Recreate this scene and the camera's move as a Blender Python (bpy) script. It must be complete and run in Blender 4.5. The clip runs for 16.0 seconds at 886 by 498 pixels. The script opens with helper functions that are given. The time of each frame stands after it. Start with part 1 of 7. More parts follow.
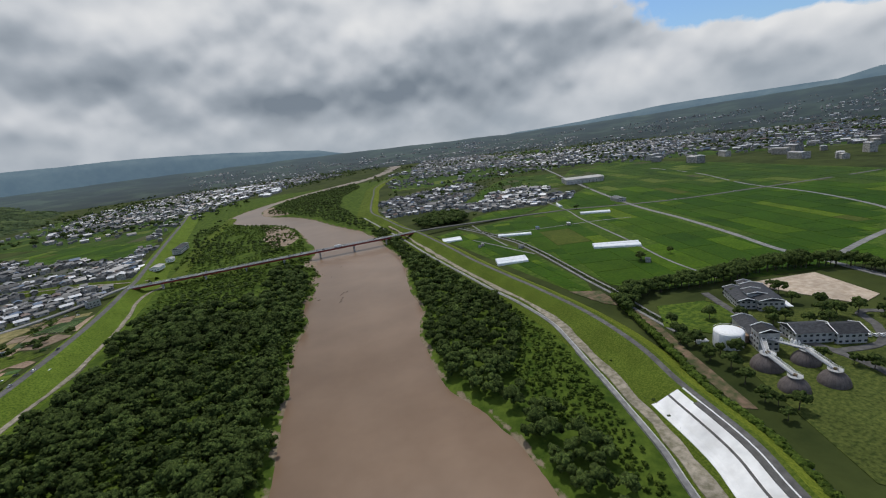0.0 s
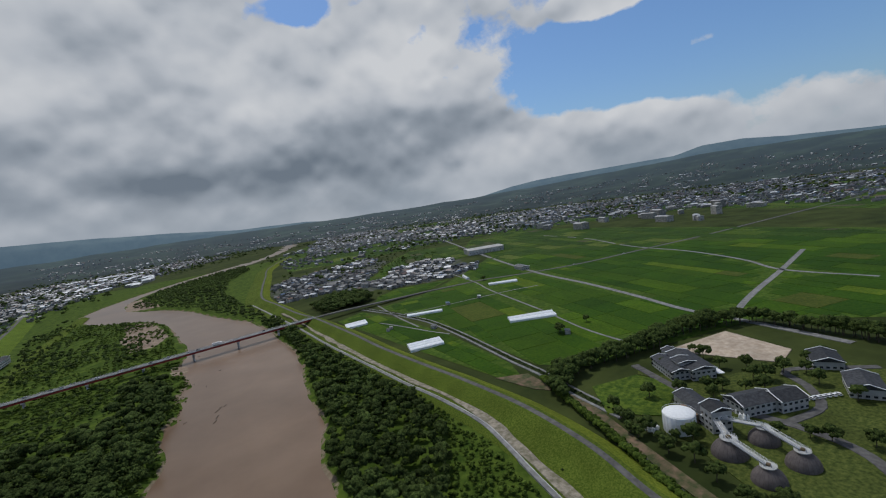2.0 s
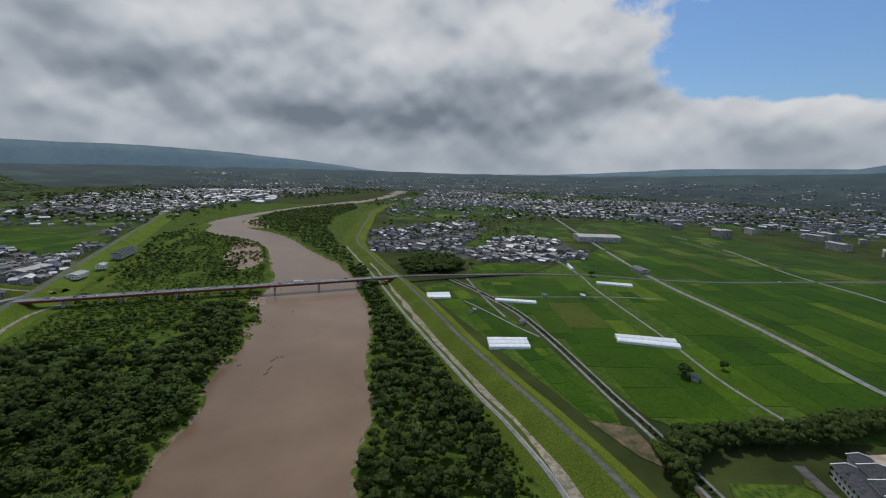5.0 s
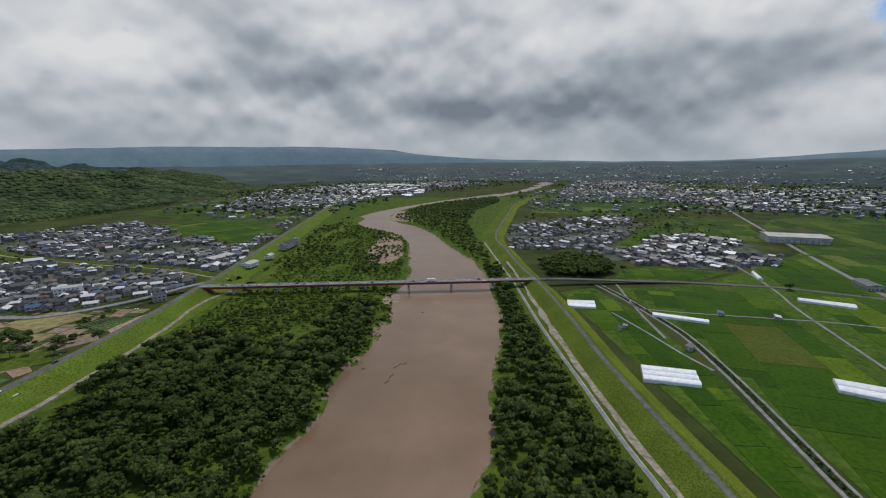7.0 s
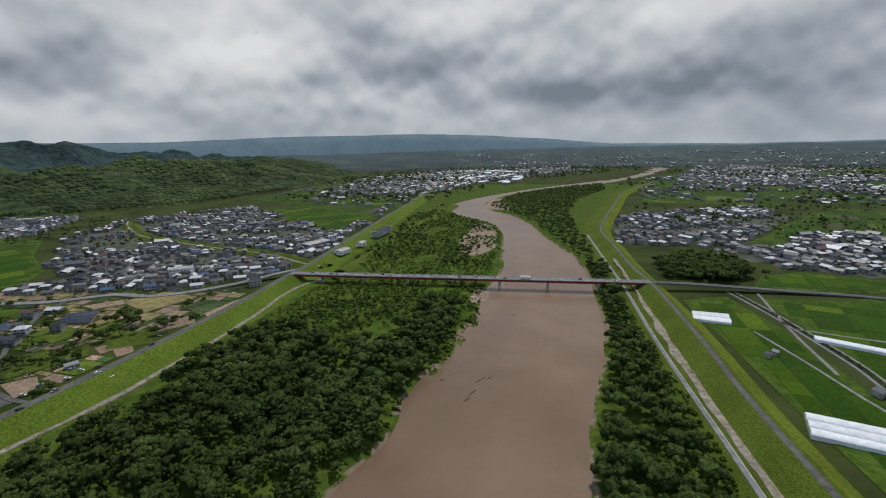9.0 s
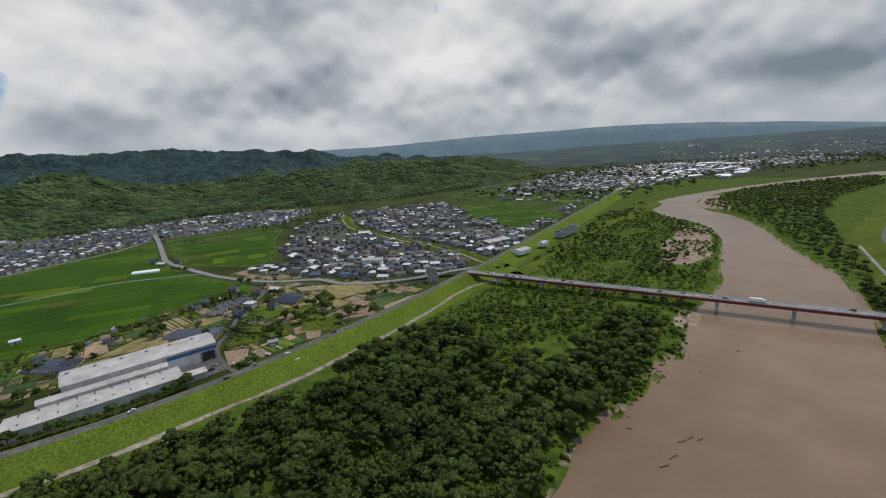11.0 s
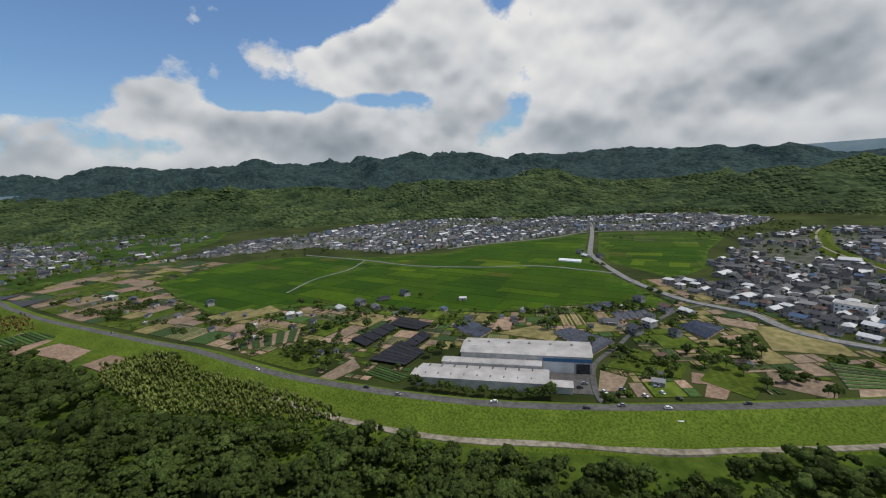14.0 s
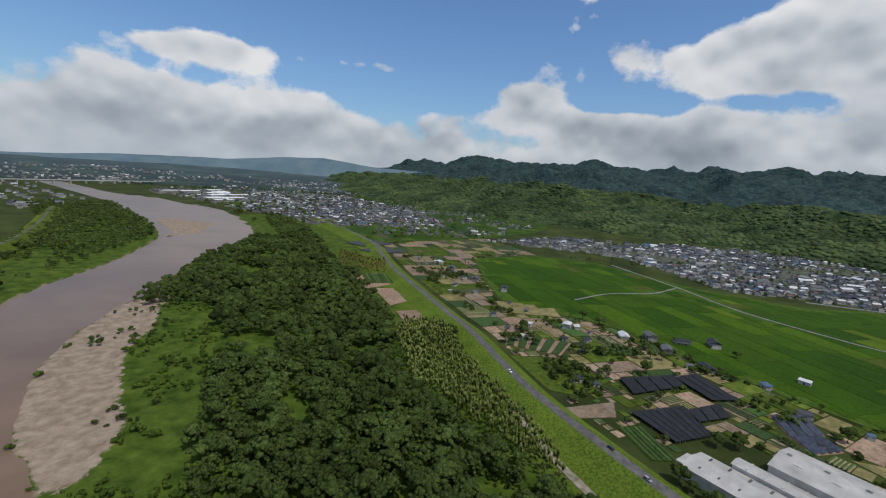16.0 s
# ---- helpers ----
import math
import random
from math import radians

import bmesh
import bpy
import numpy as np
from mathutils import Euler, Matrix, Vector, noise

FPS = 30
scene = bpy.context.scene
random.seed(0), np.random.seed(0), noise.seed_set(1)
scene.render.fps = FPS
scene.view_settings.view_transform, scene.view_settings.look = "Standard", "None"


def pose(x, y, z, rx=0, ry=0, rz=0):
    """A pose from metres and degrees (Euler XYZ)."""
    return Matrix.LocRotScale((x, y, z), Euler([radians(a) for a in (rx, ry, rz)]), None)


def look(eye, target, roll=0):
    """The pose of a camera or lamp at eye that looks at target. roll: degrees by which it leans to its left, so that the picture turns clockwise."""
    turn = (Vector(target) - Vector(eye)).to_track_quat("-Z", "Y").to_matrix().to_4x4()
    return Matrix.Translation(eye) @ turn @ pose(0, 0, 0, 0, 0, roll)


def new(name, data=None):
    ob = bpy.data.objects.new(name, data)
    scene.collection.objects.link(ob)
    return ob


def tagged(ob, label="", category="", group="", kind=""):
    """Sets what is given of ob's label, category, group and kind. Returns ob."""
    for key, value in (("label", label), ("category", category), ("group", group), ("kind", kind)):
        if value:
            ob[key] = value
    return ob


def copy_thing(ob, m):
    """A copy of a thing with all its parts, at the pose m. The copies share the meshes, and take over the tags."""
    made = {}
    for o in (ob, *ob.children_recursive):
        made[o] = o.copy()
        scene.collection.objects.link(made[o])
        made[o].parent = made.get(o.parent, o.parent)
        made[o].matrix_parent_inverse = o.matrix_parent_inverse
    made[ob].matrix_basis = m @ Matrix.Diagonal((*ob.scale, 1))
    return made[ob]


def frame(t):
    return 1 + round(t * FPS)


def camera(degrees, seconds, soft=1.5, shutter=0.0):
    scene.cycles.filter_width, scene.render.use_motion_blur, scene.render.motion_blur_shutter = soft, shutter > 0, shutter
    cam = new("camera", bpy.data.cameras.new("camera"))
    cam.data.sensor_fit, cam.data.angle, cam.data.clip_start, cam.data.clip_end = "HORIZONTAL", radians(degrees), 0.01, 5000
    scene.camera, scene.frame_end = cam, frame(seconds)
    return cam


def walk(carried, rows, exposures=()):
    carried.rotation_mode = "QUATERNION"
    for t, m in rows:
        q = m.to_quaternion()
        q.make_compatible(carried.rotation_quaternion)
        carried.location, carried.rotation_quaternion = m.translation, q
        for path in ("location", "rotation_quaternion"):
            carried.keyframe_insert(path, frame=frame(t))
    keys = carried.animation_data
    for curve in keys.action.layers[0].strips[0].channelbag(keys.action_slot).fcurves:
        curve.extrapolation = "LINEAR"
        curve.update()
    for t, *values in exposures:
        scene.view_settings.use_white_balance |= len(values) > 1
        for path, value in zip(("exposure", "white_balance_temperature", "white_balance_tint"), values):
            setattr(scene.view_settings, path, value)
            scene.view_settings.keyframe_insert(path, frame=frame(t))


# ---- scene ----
# camera: one lens, one glide over the river
cam = camera(90.63, 16.0, soft=1.15)
PATH = [
    (0, look((-94.23, -669.81, 149.80), (-58.156, -579.608, 126.095), -6.936)),
    (0.5, look((-89.69, -657.47, 148.88), (-51.908, -566.538, 131.441), -7.282)),
    (1, look((-85.16, -645.23, 148.32), (-44.305, -555.202, 133.305), -7.120)),
    (1.5, look((-79.50, -633.28, 148.60), (-29.634, -547.714, 134.736), -8.471)),
    (2, look((-72.26, -621.63, 148.97), (-14.134, -540.922, 138.547), -8.496)),
    (2.5, look((-65.45, -610.71, 149.84), (-6.288, -530.827, 138.916), -7.752)),
    (3, look((-58.82, -600.20, 151.19), (-1.719, -518.872, 140.048), -6.103)),
    (3.5, look((-51.55, -589.83, 152.44), (1.437, -505.815, 140.890), -3.480)),
    (4, look((-44.53, -579.63, 152.94), (3.118, -492.758, 139.400), -0.816)),
    (4.2, look((-42.51, -575.01, 153.01), (3.215, -487.356, 137.970), 0.084)),
    (6.3, look((-17.30, -532.71, 153.92), (2.198, -436.441, 135.157), 0.721)),
    (6.5, look((-15.70, -528.13, 154.22), (0.378, -431.268, 135.276), 0.469)),
    (7, look((-12.82, -515.81, 154.49), (-7.314, -417.864, 135.120), -0.451)),
    (7.5, look((-10.84, -504.12, 154.40), (-15.312, -406.180, 134.736), -1.119)),
    (8, look((-8.98, -491.88, 154.46), (-20.310, -394.631, 134.111), -1.435)),
    (8.2, look((-8.81, -486.87, 154.18), (-20.949, -389.841, 133.247), -1.321)),
    (10.3, look((-12.69, -438.62, 147.55), (-49.895, -348.638, 124.786), -2.741)),
    (10.5, look((-13.89, -433.85, 146.88), (-56.416, -346.161, 124.472), -2.973)),
    (11, look((-17.80, -422.07, 145.99), (-72.828, -341.201, 125.181), -3.733)),
    (11.5, look((-23.12, -410.04, 144.61), (-87.871, -336.400, 125.001), -4.314)),
    (12, look((-29.27, -399.25, 143.99), (-104.314, -335.929, 125.073), -4.581)),
    (12.5, look((-37.72, -389.32, 142.86), (-120.694, -336.558, 124.666), -2.954)),
    (13, look((-46.34, -380.89, 142.11), (-137.107, -342.759, 124.546), -2.645)),
    (13.5, look((-56.20, -373.44, 141.54), (-152.657, -353.253, 124.543), -3.178)),
    (14, look((-65.22, -366.88, 141.78), (-163.961, -363.831, 126.242), -3.044)),
    (14.5, look((-75.66, -362.12, 142.11), (-173.848, -375.497, 128.687), -2.285)),
    (15, look((-86.61, -358.36, 143.63), (-180.741, -389.547, 130.733), -0.361)),
    (15.5, look((-98.03, -357.03, 143.42), (-185.014, -404.340, 129.418), 2.164)),
    (16, look((-110.24, -355.93, 143.93), (-187.328, -417.596, 127.994), 4.444)),
]
walk(cam, PATH, [(0, 0.02, 6350, 10), (1.5, -0.27, 6150, 10), (2.5, -0.34, 6150, 10), (4.2, -0.3, 6150, 10), (6.3, -0.1, 6350, 10), (8.2, -0.1, 6350, 10), (11, 0.04, 6480, 10), (13, 0.07, 6550, 10), (14.5, 0.04, 6500, 10), (16, 0.0, 6280, 10)])
# end of path
# ---- light and sky ----
SUN_ELEV, SUN_TURN = radians(62), radians(12)     # high sun, standing up the river
world = bpy.data.worlds.new("world")
scene.world = world
world.use_nodes = True
wn, wl = world.node_tree.nodes, world.node_tree.links
wn.clear()


def wmath(op, a, b=None, clamp=False):
    n = wn.new("ShaderNodeMath")
    n.operation, n.use_clamp = op, clamp
    for i, v in enumerate((a, b)):
        if v is None:
            continue
        if isinstance(v, (int, float)):
            n.inputs[i].default_value = v
        else:
            wl.new(v, n.inputs[i])
    return n.outputs[0]


def wramp(fac, stops):
    n = wn.new("ShaderNodeValToRGB")
    wl.new(fac, n.inputs[0])
    e = n.color_ramp.elements
    while len(e) < len(stops):
        e.new(0.5)
    for i, (p, c) in enumerate(stops):
        e[i].position, e[i].color = p, (*c, 1) if len(c) == 3 else c
    return n.outputs[0]


def wmix(fac, a, b):
    n = wn.new("ShaderNodeMix")
    n.data_type = "RGBA"
    wl.new(fac, n.inputs[0])
    for i, v in ((6, a), (7, b)):
        if isinstance(v, tuple):
            n.inputs[i].default_value = v
        else:
            wl.new(v, n.inputs[i])
    return n.outputs[2]


sky = wn.new("ShaderNodeTexSky")
sky.sky_type, sky.sun_disc = "NISHITA", False
sky.sun_elevation, sky.sun_rotation = SUN_ELEV, SUN_TURN
sky.air_density, sky.dust_density, sky.ozone_density = 1.2, 1.0, 2.5
tc = wn.new("ShaderNodeTexCoord")
sep = wn.new("ShaderNodeSeparateXYZ")
wl.new(tc.outputs["Generated"], sep.inputs[0])
dx, dy, dz = sep.outputs
comb = wn.new("ShaderNodeCombineXYZ")
wl.new(dx, comb.inputs[0])
wl.new(dy, comb.inputs[1])
wl.new(wmath("MULTIPLY", dz, 1.3), comb.inputs[2])
azimuth, rise = wmath("ARCTAN2", dx, dy), wmath("ARCSINE", dz)


def lobes(*rows):
    """Sum of soft swellings over the sky: degrees east of the upper river, degrees high, half width, half height, amount."""
    total = None
    for az, el, wide, high, amount in rows:
        u = wmath("MULTIPLY", wmath("SUBTRACT", azimuth, radians(az)), 1 / radians(wide))
        v = wmath("MULTIPLY", wmath("SUBTRACT", rise, radians(el)), 1 / radians(high))
        e = wmath("EXPONENT", wmath("MULTIPLY", wmath("ADD", wmath("MULTIPLY", u, u), wmath("MULTIPLY", v, v)), -1.0))
        e = wmath("MULTIPLY", e, amount)
        total = e if total is None else wmath("ADD", total, e)
    return total


def wnoise(scale, detail, rough, offset, distort=0.0):
    mp = wn.new("ShaderNodeMapping")
    mp.inputs["Location"].default_value = offset
    wl.new(comb.outputs[0], mp.inputs[0])
    n = wn.new("ShaderNodeTexNoise")
    n.inputs["Scale"].default_value, n.inputs["Detail"].default_value = scale, detail
    n.inputs["Roughness"].default_value, n.inputs["Distortion"].default_value = rough, distort
    wl.new(mp.outputs[0], n.inputs["Vector"])
    return n.outputs["Fac"]


def wbillow(scale, detail, offset):
    """Rounded heaps, high in the middle of each."""
    mp = wn.new("ShaderNodeMapping")
    mp.inputs["Location"].default_value = offset
    wl.new(comb.outputs[0], mp.inputs[0])
    n = wn.new("ShaderNodeTexVoronoi")
    n.feature, n.normalize = "SMOOTH_F1", False
    n.inputs["Scale"].default_value, n.inputs["Detail"].default_value, n.inputs["Roughness"].default_value = scale, detail, 0.55
    n.inputs["Smoothness"].default_value = 0.6
    wl.new(mp.outputs[0], n.inputs["Vector"])
    return wmath("SUBTRACT", 1.0, n.outputs["Distance"])


# heaped clouds: thick up the river, broken towards the east, the hills and down the river
heap = wramp(dz, [(0.0, (1, 1, 1)), (0.16, (0, 0, 0))])
cover = lobes((-14, 14, 48, 60, 0.30), (34, 14, 14, 9, 0.17), (64, 16, 15, 6, -0.30), (78, 11, 12, 4.5, -0.26), (22, 24, 5, 1.8, -0.32), (69, 13.2, 5, 1.5, 0.42), (58, 19.3, 7, 1.6, 0.46),
              (61, 6.2, 15, 2.8, 0.20), (-73, 11, 5, 7, -0.04), (-85, 14, 19, 4.5, 0.28), (-101, 10.2, 13, 1.1, -0.20), (-89, 17.8, 5, 1.2, -0.14), (-120, 7.5, 16, 2.2, 0.14), (-130, 17, 34, 8.5, -0.30),
              (-137, 12.6, 12, 1.3, 0.40), (-121, 10.4, 5, 1.5, 0.30), (-98, 15, 11, 3.6, 0.30), (-158, 11.6, 6, 1.4, 0.34), (-132, 18.7, 5, 1.3, 0.38), (-117, 8.0, 10, 1.4, 0.16), (-160, 5.5, 24, 3.5, 0.16))
cover = wmath("ADD", cover, wmath("MULTIPLY", heap, 0.26))
at, above = (3.1, 1.2, 0.3), (3.1, 1.2, 0.33)
broad = wnoise(3.2, 3, 0.5, (7.7, 2.4, 1.3))
fringe = wnoise(9.0, 8, 0.58, (2.2, 6.1, 0.9))
heaps = wbillow(4.6, 2.6, at)
puff = wmath("ADD", wmath("ADD", wmath("MULTIPLY", broad, 0.65), wmath("MULTIPLY", wmath("SUBTRACT", heaps, 0.48), 0.26)), wmath("MULTIPLY", wmath("SUBTRACT", fringe, 0.5), 0.52))
shape = wmath("ADD", wmath("ADD", puff, 0.275), cover)
cloud = wramp(shape, [(0.475, (0, 0, 0)), (0.545, (1, 1, 1))])
# the tops and edges catch the light, the thick undersides are grey
relief = wmath("SUBTRACT", heaps, wbillow(4.6, 2.6, above))
thick = wmath("MULTIPLY", wmath("SUBTRACT", wmath("MINIMUM", shape, 0.95), 0.5), -0.55)
masses = lobes((24, 7.0, 15, 2.6, -0.34), (38, 9.5, 8, 3.2, -0.30), (10, 11, 8, 3.0, -0.09), (37, 17.5, 13, 3.6, 0.24), (22, 14.5, 7, 2.6, 0.16), (-2, 7, 8, 1.6, -0.14), (-8, 17, 14, 5, 0.22), (-18, 9, 9, 2.0, -0.14), (-34, 11, 11, 3, 0.10),
               (-52, 8.4, 9, 2.6, -0.30), (-66, 13.5, 12, 4, 0.03), (44, 5.5, 6, 1.6, 0.20), (-90, 13, 14, 4, 0.02), (-125, 4.5, 45, 3.5, -0.20), (62, 7.5, 10, 2, 0.12), (62, 3.5, 16, 2, -0.10))
soft_grey = wmath("MULTIPLY", wmath("SUBTRACT", wnoise(3.0, 4, 0.5, (1.7, 9.2, 4.3)), 0.5), 0.8)
grey = wmath("ADD", wmath("ADD", wmath("MULTIPLY", relief, 0.75), masses), wmath("ADD", wmath("ADD", thick, soft_grey), 0.68))
body = wramp(grey, [(0.10, (0.19, 0.225, 0.265)), (0.36, (0.355, 0.39, 0.43)), (0.58, (0.56, 0.58, 0.605)), (0.86, (0.75, 0.748, 0.742))])
blue = wn.new("ShaderNodeMix")
blue.data_type, blue.blend_type = "RGBA", "MULTIPLY"
blue.inputs[0].default_value = 1.0
wl.new(sky.outputs[0], blue.inputs[6])
blue.inputs[7].default_value = (0.075, 0.092, 0.112, 1)
clear = wmix(cloud, blue.outputs[2], body)
# the hazy band of far cloud over the horizon
band = wramp(dz, [(0.0, (1, 1, 1)), (0.035, (0.72, 0.72, 0.72)), (0.10, (0, 0, 0))])
low = wmix(wramp(wnoise(4.5, 6, 0.55, (1.0, 5.0, 0)), [(0.38, (0, 0, 0)), (0.62, (1, 1, 1))]), (0.52, 0.55, 0.58, 1), (0.335, 0.38, 0.425, 1))
final = wmix(wmath("MULTIPLY", band, 0.75), clear, low)
bg = wn.new("ShaderNodeBackground")
wl.new(final, bg.inputs[0])
bg.inputs[1].default_value = 1.0
wout = wn.new("ShaderNodeOutputWorld")
wl.new(bg.outputs[0], wout.inputs[0])

sun = new("sun", bpy.data.lights.new("sun", "SUN"))
sun.data.energy, sun.data.angle, sun.data.color = 2.3, radians(1.5), (1.0, 0.97, 0.93)
sx, sy = math.sin(SUN_TURN) * math.cos(SUN_ELEV), math.cos(SUN_TURN) * math.cos(SUN_ELEV)
sun.matrix_world = look((sx * 900, sy * 900, math.sin(SUN_ELEV) * 900), (0, 0, 0))


# ---- materials ----
MATS = {}


def mat(name, c1, c2, scale=1.0, rough=0.85, bump=0.0, bump_scale=None, c3=None, big=0.0, metal=0.0, vary=0.0, island=0.0, stretch=(1, 1, 1), spec=0.3, tone=0.0):
    """Two or three colours mixed by noise of that scale (per metre), a broad second noise, relief, and change from piece to piece."""
    m = bpy.data.materials.new(name)
    m.use_nodes = True
    MATS[name] = m
    nt = m.node_tree
    n, l = nt.nodes, nt.links
    bsdf = n["Principled BSDF"]
    bsdf.inputs["Roughness"].default_value, bsdf.inputs["Metallic"].default_value = rough, metal
    bsdf.inputs["Specular IOR Level"].default_value = spec
    geo = n.new("ShaderNodeNewGeometry")
    mp = n.new("ShaderNodeMapping")
    mp.inputs["Scale"].default_value = stretch
    l.new(geo.outputs["Position"], mp.inputs[0])

    def noise_tex(s, d=4, r=0.6):
        t = n.new("ShaderNodeTexNoise")
        t.inputs["Scale"].default_value, t.inputs["Detail"].default_value, t.inputs["Roughness"].default_value = s, d, r
        l.new(mp.outputs[0], t.inputs["Vector"])
        return t.outputs["Fac"]

    ramp = n.new("ShaderNodeValToRGB")
    e = ramp.color_ramp.elements
    e[0].position, e[0].color, e[1].position, e[1].color = 0.36, (*c1, 1), 0.64, (*c2, 1)
    if c3:
        k = e.new(0.52)
        k.color = (*c3, 1)
    l.new(noise_tex(scale), ramp.inputs[0])
    col = ramp.outputs[0]

    def brighten(col, fac, lo, hi):
        r = n.new("ShaderNodeMapRange")
        l.new(fac, r.inputs[0])
        r.inputs[1].default_value, r.inputs[2].default_value = 0.0, 1.0
        r.inputs[3].default_value, r.inputs[4].default_value = lo, hi
        h = n.new("ShaderNodeHueSaturation")
        l.new(r.outputs[0], h.inputs["Value"])
        l.new(col, h.inputs["Color"])
        return h.outputs[0]

    if big:
        col = brighten(col, noise_tex(big, 3), 0.55, 1.45)
    if vary:
        info = n.new("ShaderNodeObjectInfo")
        col = brighten(col, info.outputs["Random"], 1 - vary, 1 + vary)
    if island:
        col = brighten(col, geo.outputs["Random Per Island"], 1 - island, 1 + island)
    if tone:
        own = n.new("ShaderNodeAttribute")
        own.attribute_name = "tone"
        col = brighten(col, own.outputs["Fac"], 1 - tone, 1 + tone)
    l.new(col, bsdf.inputs["Base Color"])
    if bump:
        b = n.new("ShaderNodeBump")
        b.inputs["Strength"].default_value, b.inputs["Distance"].default_value = min(1.0, bump), max(0.05, bump)
        l.new(noise_tex(bump_scale or scale * 3, 5), b.inputs["Height"])
        l.new(b.outputs[0], bsdf.inputs["Normal"])
    return m


DARK_GRASS = mat("rough_grass", (0.034, 0.050, 0.010), (0.092, 0.108, 0.024), 0.5, 0.9, 0.5, 1.2, big=0.04, spec=0.08)
GRASS = mat("grass", (0.040, 0.066, 0.007), (0.092, 0.122, 0.016), 0.35, 0.9, 0.5, 1.2, big=0.03, spec=0.08)
LEVEE_GRASS = mat("levee_grass", (0.046, 0.076, 0.008), (0.112, 0.140, 0.021), 1.0, 0.95, 0.6, 1.6, big=0.035, spec=0.06)
LUSH_GRASS = mat("lush_grass", (0.052, 0.092, 0.010), (0.135, 0.180, 0.024), 0.7, 0.95, 0.7, 1.6, big=0.03, spec=0.06)
GOLD_GRASS = mat("yellow_green_grass", (0.070, 0.098, 0.008), (0.158, 0.182, 0.022), 0.8, 0.95, 0.6, 1.6, big=0.035, spec=0.06)
SCRUB = mat("scrub", (0.032, 0.066, 0.008), (0.105, 0.145, 0.018), 0.3, 0.9, 0.8, 0.7, big=0.02, spec=0.08)
WATER = mat("river_water", (0.165, 0.105, 0.064), (0.2, 0.132, 0.084), 0.02, 0.28, 0.04, 0.3, big=0.006, spec=0.22)
SAND = mat("sand", (0.36, 0.28, 0.20), (0.50, 0.41, 0.31), 0.2, 0.95, 0.3, 1.5, big=0.04)
SOIL = mat("soil", (0.19, 0.135, 0.085), (0.32, 0.24, 0.165), 0.3, 0.95, 0.3, 2.0, big=0.05, vary=0.3)
REDSOIL = mat("red_soil", (0.050, 0.062, 0.018), (0.185, 0.122, 0.078), 0.16, 0.95, 0.3, 1.2, big=0.05)
ASPHALT = mat("asphalt", (0.072, 0.068, 0.063), (0.122, 0.116, 0.107), 0.3, 0.9, 0.05, 4, big=0.05)
PALE_ROAD = mat("pale_road", (0.15, 0.147, 0.138), (0.245, 0.238, 0.225), 0.25, 0.9, 0.05, 3, big=0.05)
DIRT_ROAD = mat("dirt_road", (0.15, 0.135, 0.085), (0.33, 0.285, 0.22), 0.3, 0.95, 0.2, 1.5, big=0.06)
CONCRETE = mat("concrete", (0.38, 0.37, 0.35), (0.50, 0.49, 0.46), 0.2, 0.85, 0.1, 2, big=0.05)
WHITE_CONC = mat("new_concrete", (0.66, 0.65, 0.62), (0.78, 0.77, 0.74), 0.15, 0.8, 0.05, 2, big=0.03)
WHITE = mat("white_paint", (0.72, 0.72, 0.70), (0.82, 0.82, 0.80), 0.8, 0.6)
RED_STEEL = mat("red_steel", (0.16, 0.022, 0.02), (0.24, 0.035, 0.03), 0.6, 0.5, 0.05, 3)
LEAF = mat("leaves", (0.021, 0.036, 0.009), (0.078, 0.106, 0.026), 0.85, 0.85, 0.9, 1.9, island=0.25, big=0.03, spec=0.05, tone=0.45)
LEAF_PALE = mat("pale_leaves", (0.030, 0.054, 0.008), (0.084, 0.118, 0.018), 0.75, 0.85, 0.7, 1.9, island=0.2, big=0.03, spec=0.05, tone=0.3)
BAMBOO = mat("bamboo_leaves", (0.070, 0.096, 0.020), (0.190, 0.210, 0.060), 0.7, 0.85, 0.6, 1.9, island=0.28, big=0.03, spec=0.08, tone=0.35)
BAMBOO_BROWN = mat("brown_bamboo_leaves", (0.075, 0.060, 0.018), (0.20, 0.145, 0.050), 0.3, 0.85, 0.5, 1.5, island=0.28, big=0.03, spec=0.08, tone=0.3)
BARK = mat("bark", (0.05, 0.04, 0.03), (0.11, 0.09, 0.07), 1.5, 0.95, 0.3)


def canopy(name, dark, pale, size, big):
    """Woods seen from afar: rounded tree tops, each of its own tone."""
    m = mat(name, dark, pale, big * 6, 0.9, big=big, spec=0.06)
    nt = m.node_tree
    n, l = nt.nodes, nt.links
    geo = n.new("ShaderNodeNewGeometry")
    vor = n.new("ShaderNodeTexVoronoi")
    vor.inputs["Scale"].default_value = 1.0 / size
    l.new(geo.outputs["Position"], vor.inputs["Vector"])
    bsdf = n["Principled BSDF"]
    sep_c = n.new("ShaderNodeSeparateColor")
    l.new(vor.outputs["Color"], sep_c.inputs[0])
    r = n.new("ShaderNodeMapRange")
    l.new(sep_c.outputs[0], r.inputs[0])
    r.inputs[3].default_value, r.inputs[4].default_value = 0.72, 1.3
    h = n.new("ShaderNodeHueSaturation")
    l.new(r.outputs[0], h.inputs["Value"])
    l.new(bsdf.inputs["Base Color"].links[0].from_socket, h.inputs["Color"])
    l.new(h.outputs[0], bsdf.inputs["Base Color"])
    b = n.new("ShaderNodeBump")
    b.invert = True
    b.inputs["Strength"].default_value, b.inputs["Distance"].default_value = 0.7, size * 0.5
    l.new(vor.outputs["Distance"], b.inputs["Height"])
    l.new(b.outputs[0], bsdf.inputs["Normal"])
    return m


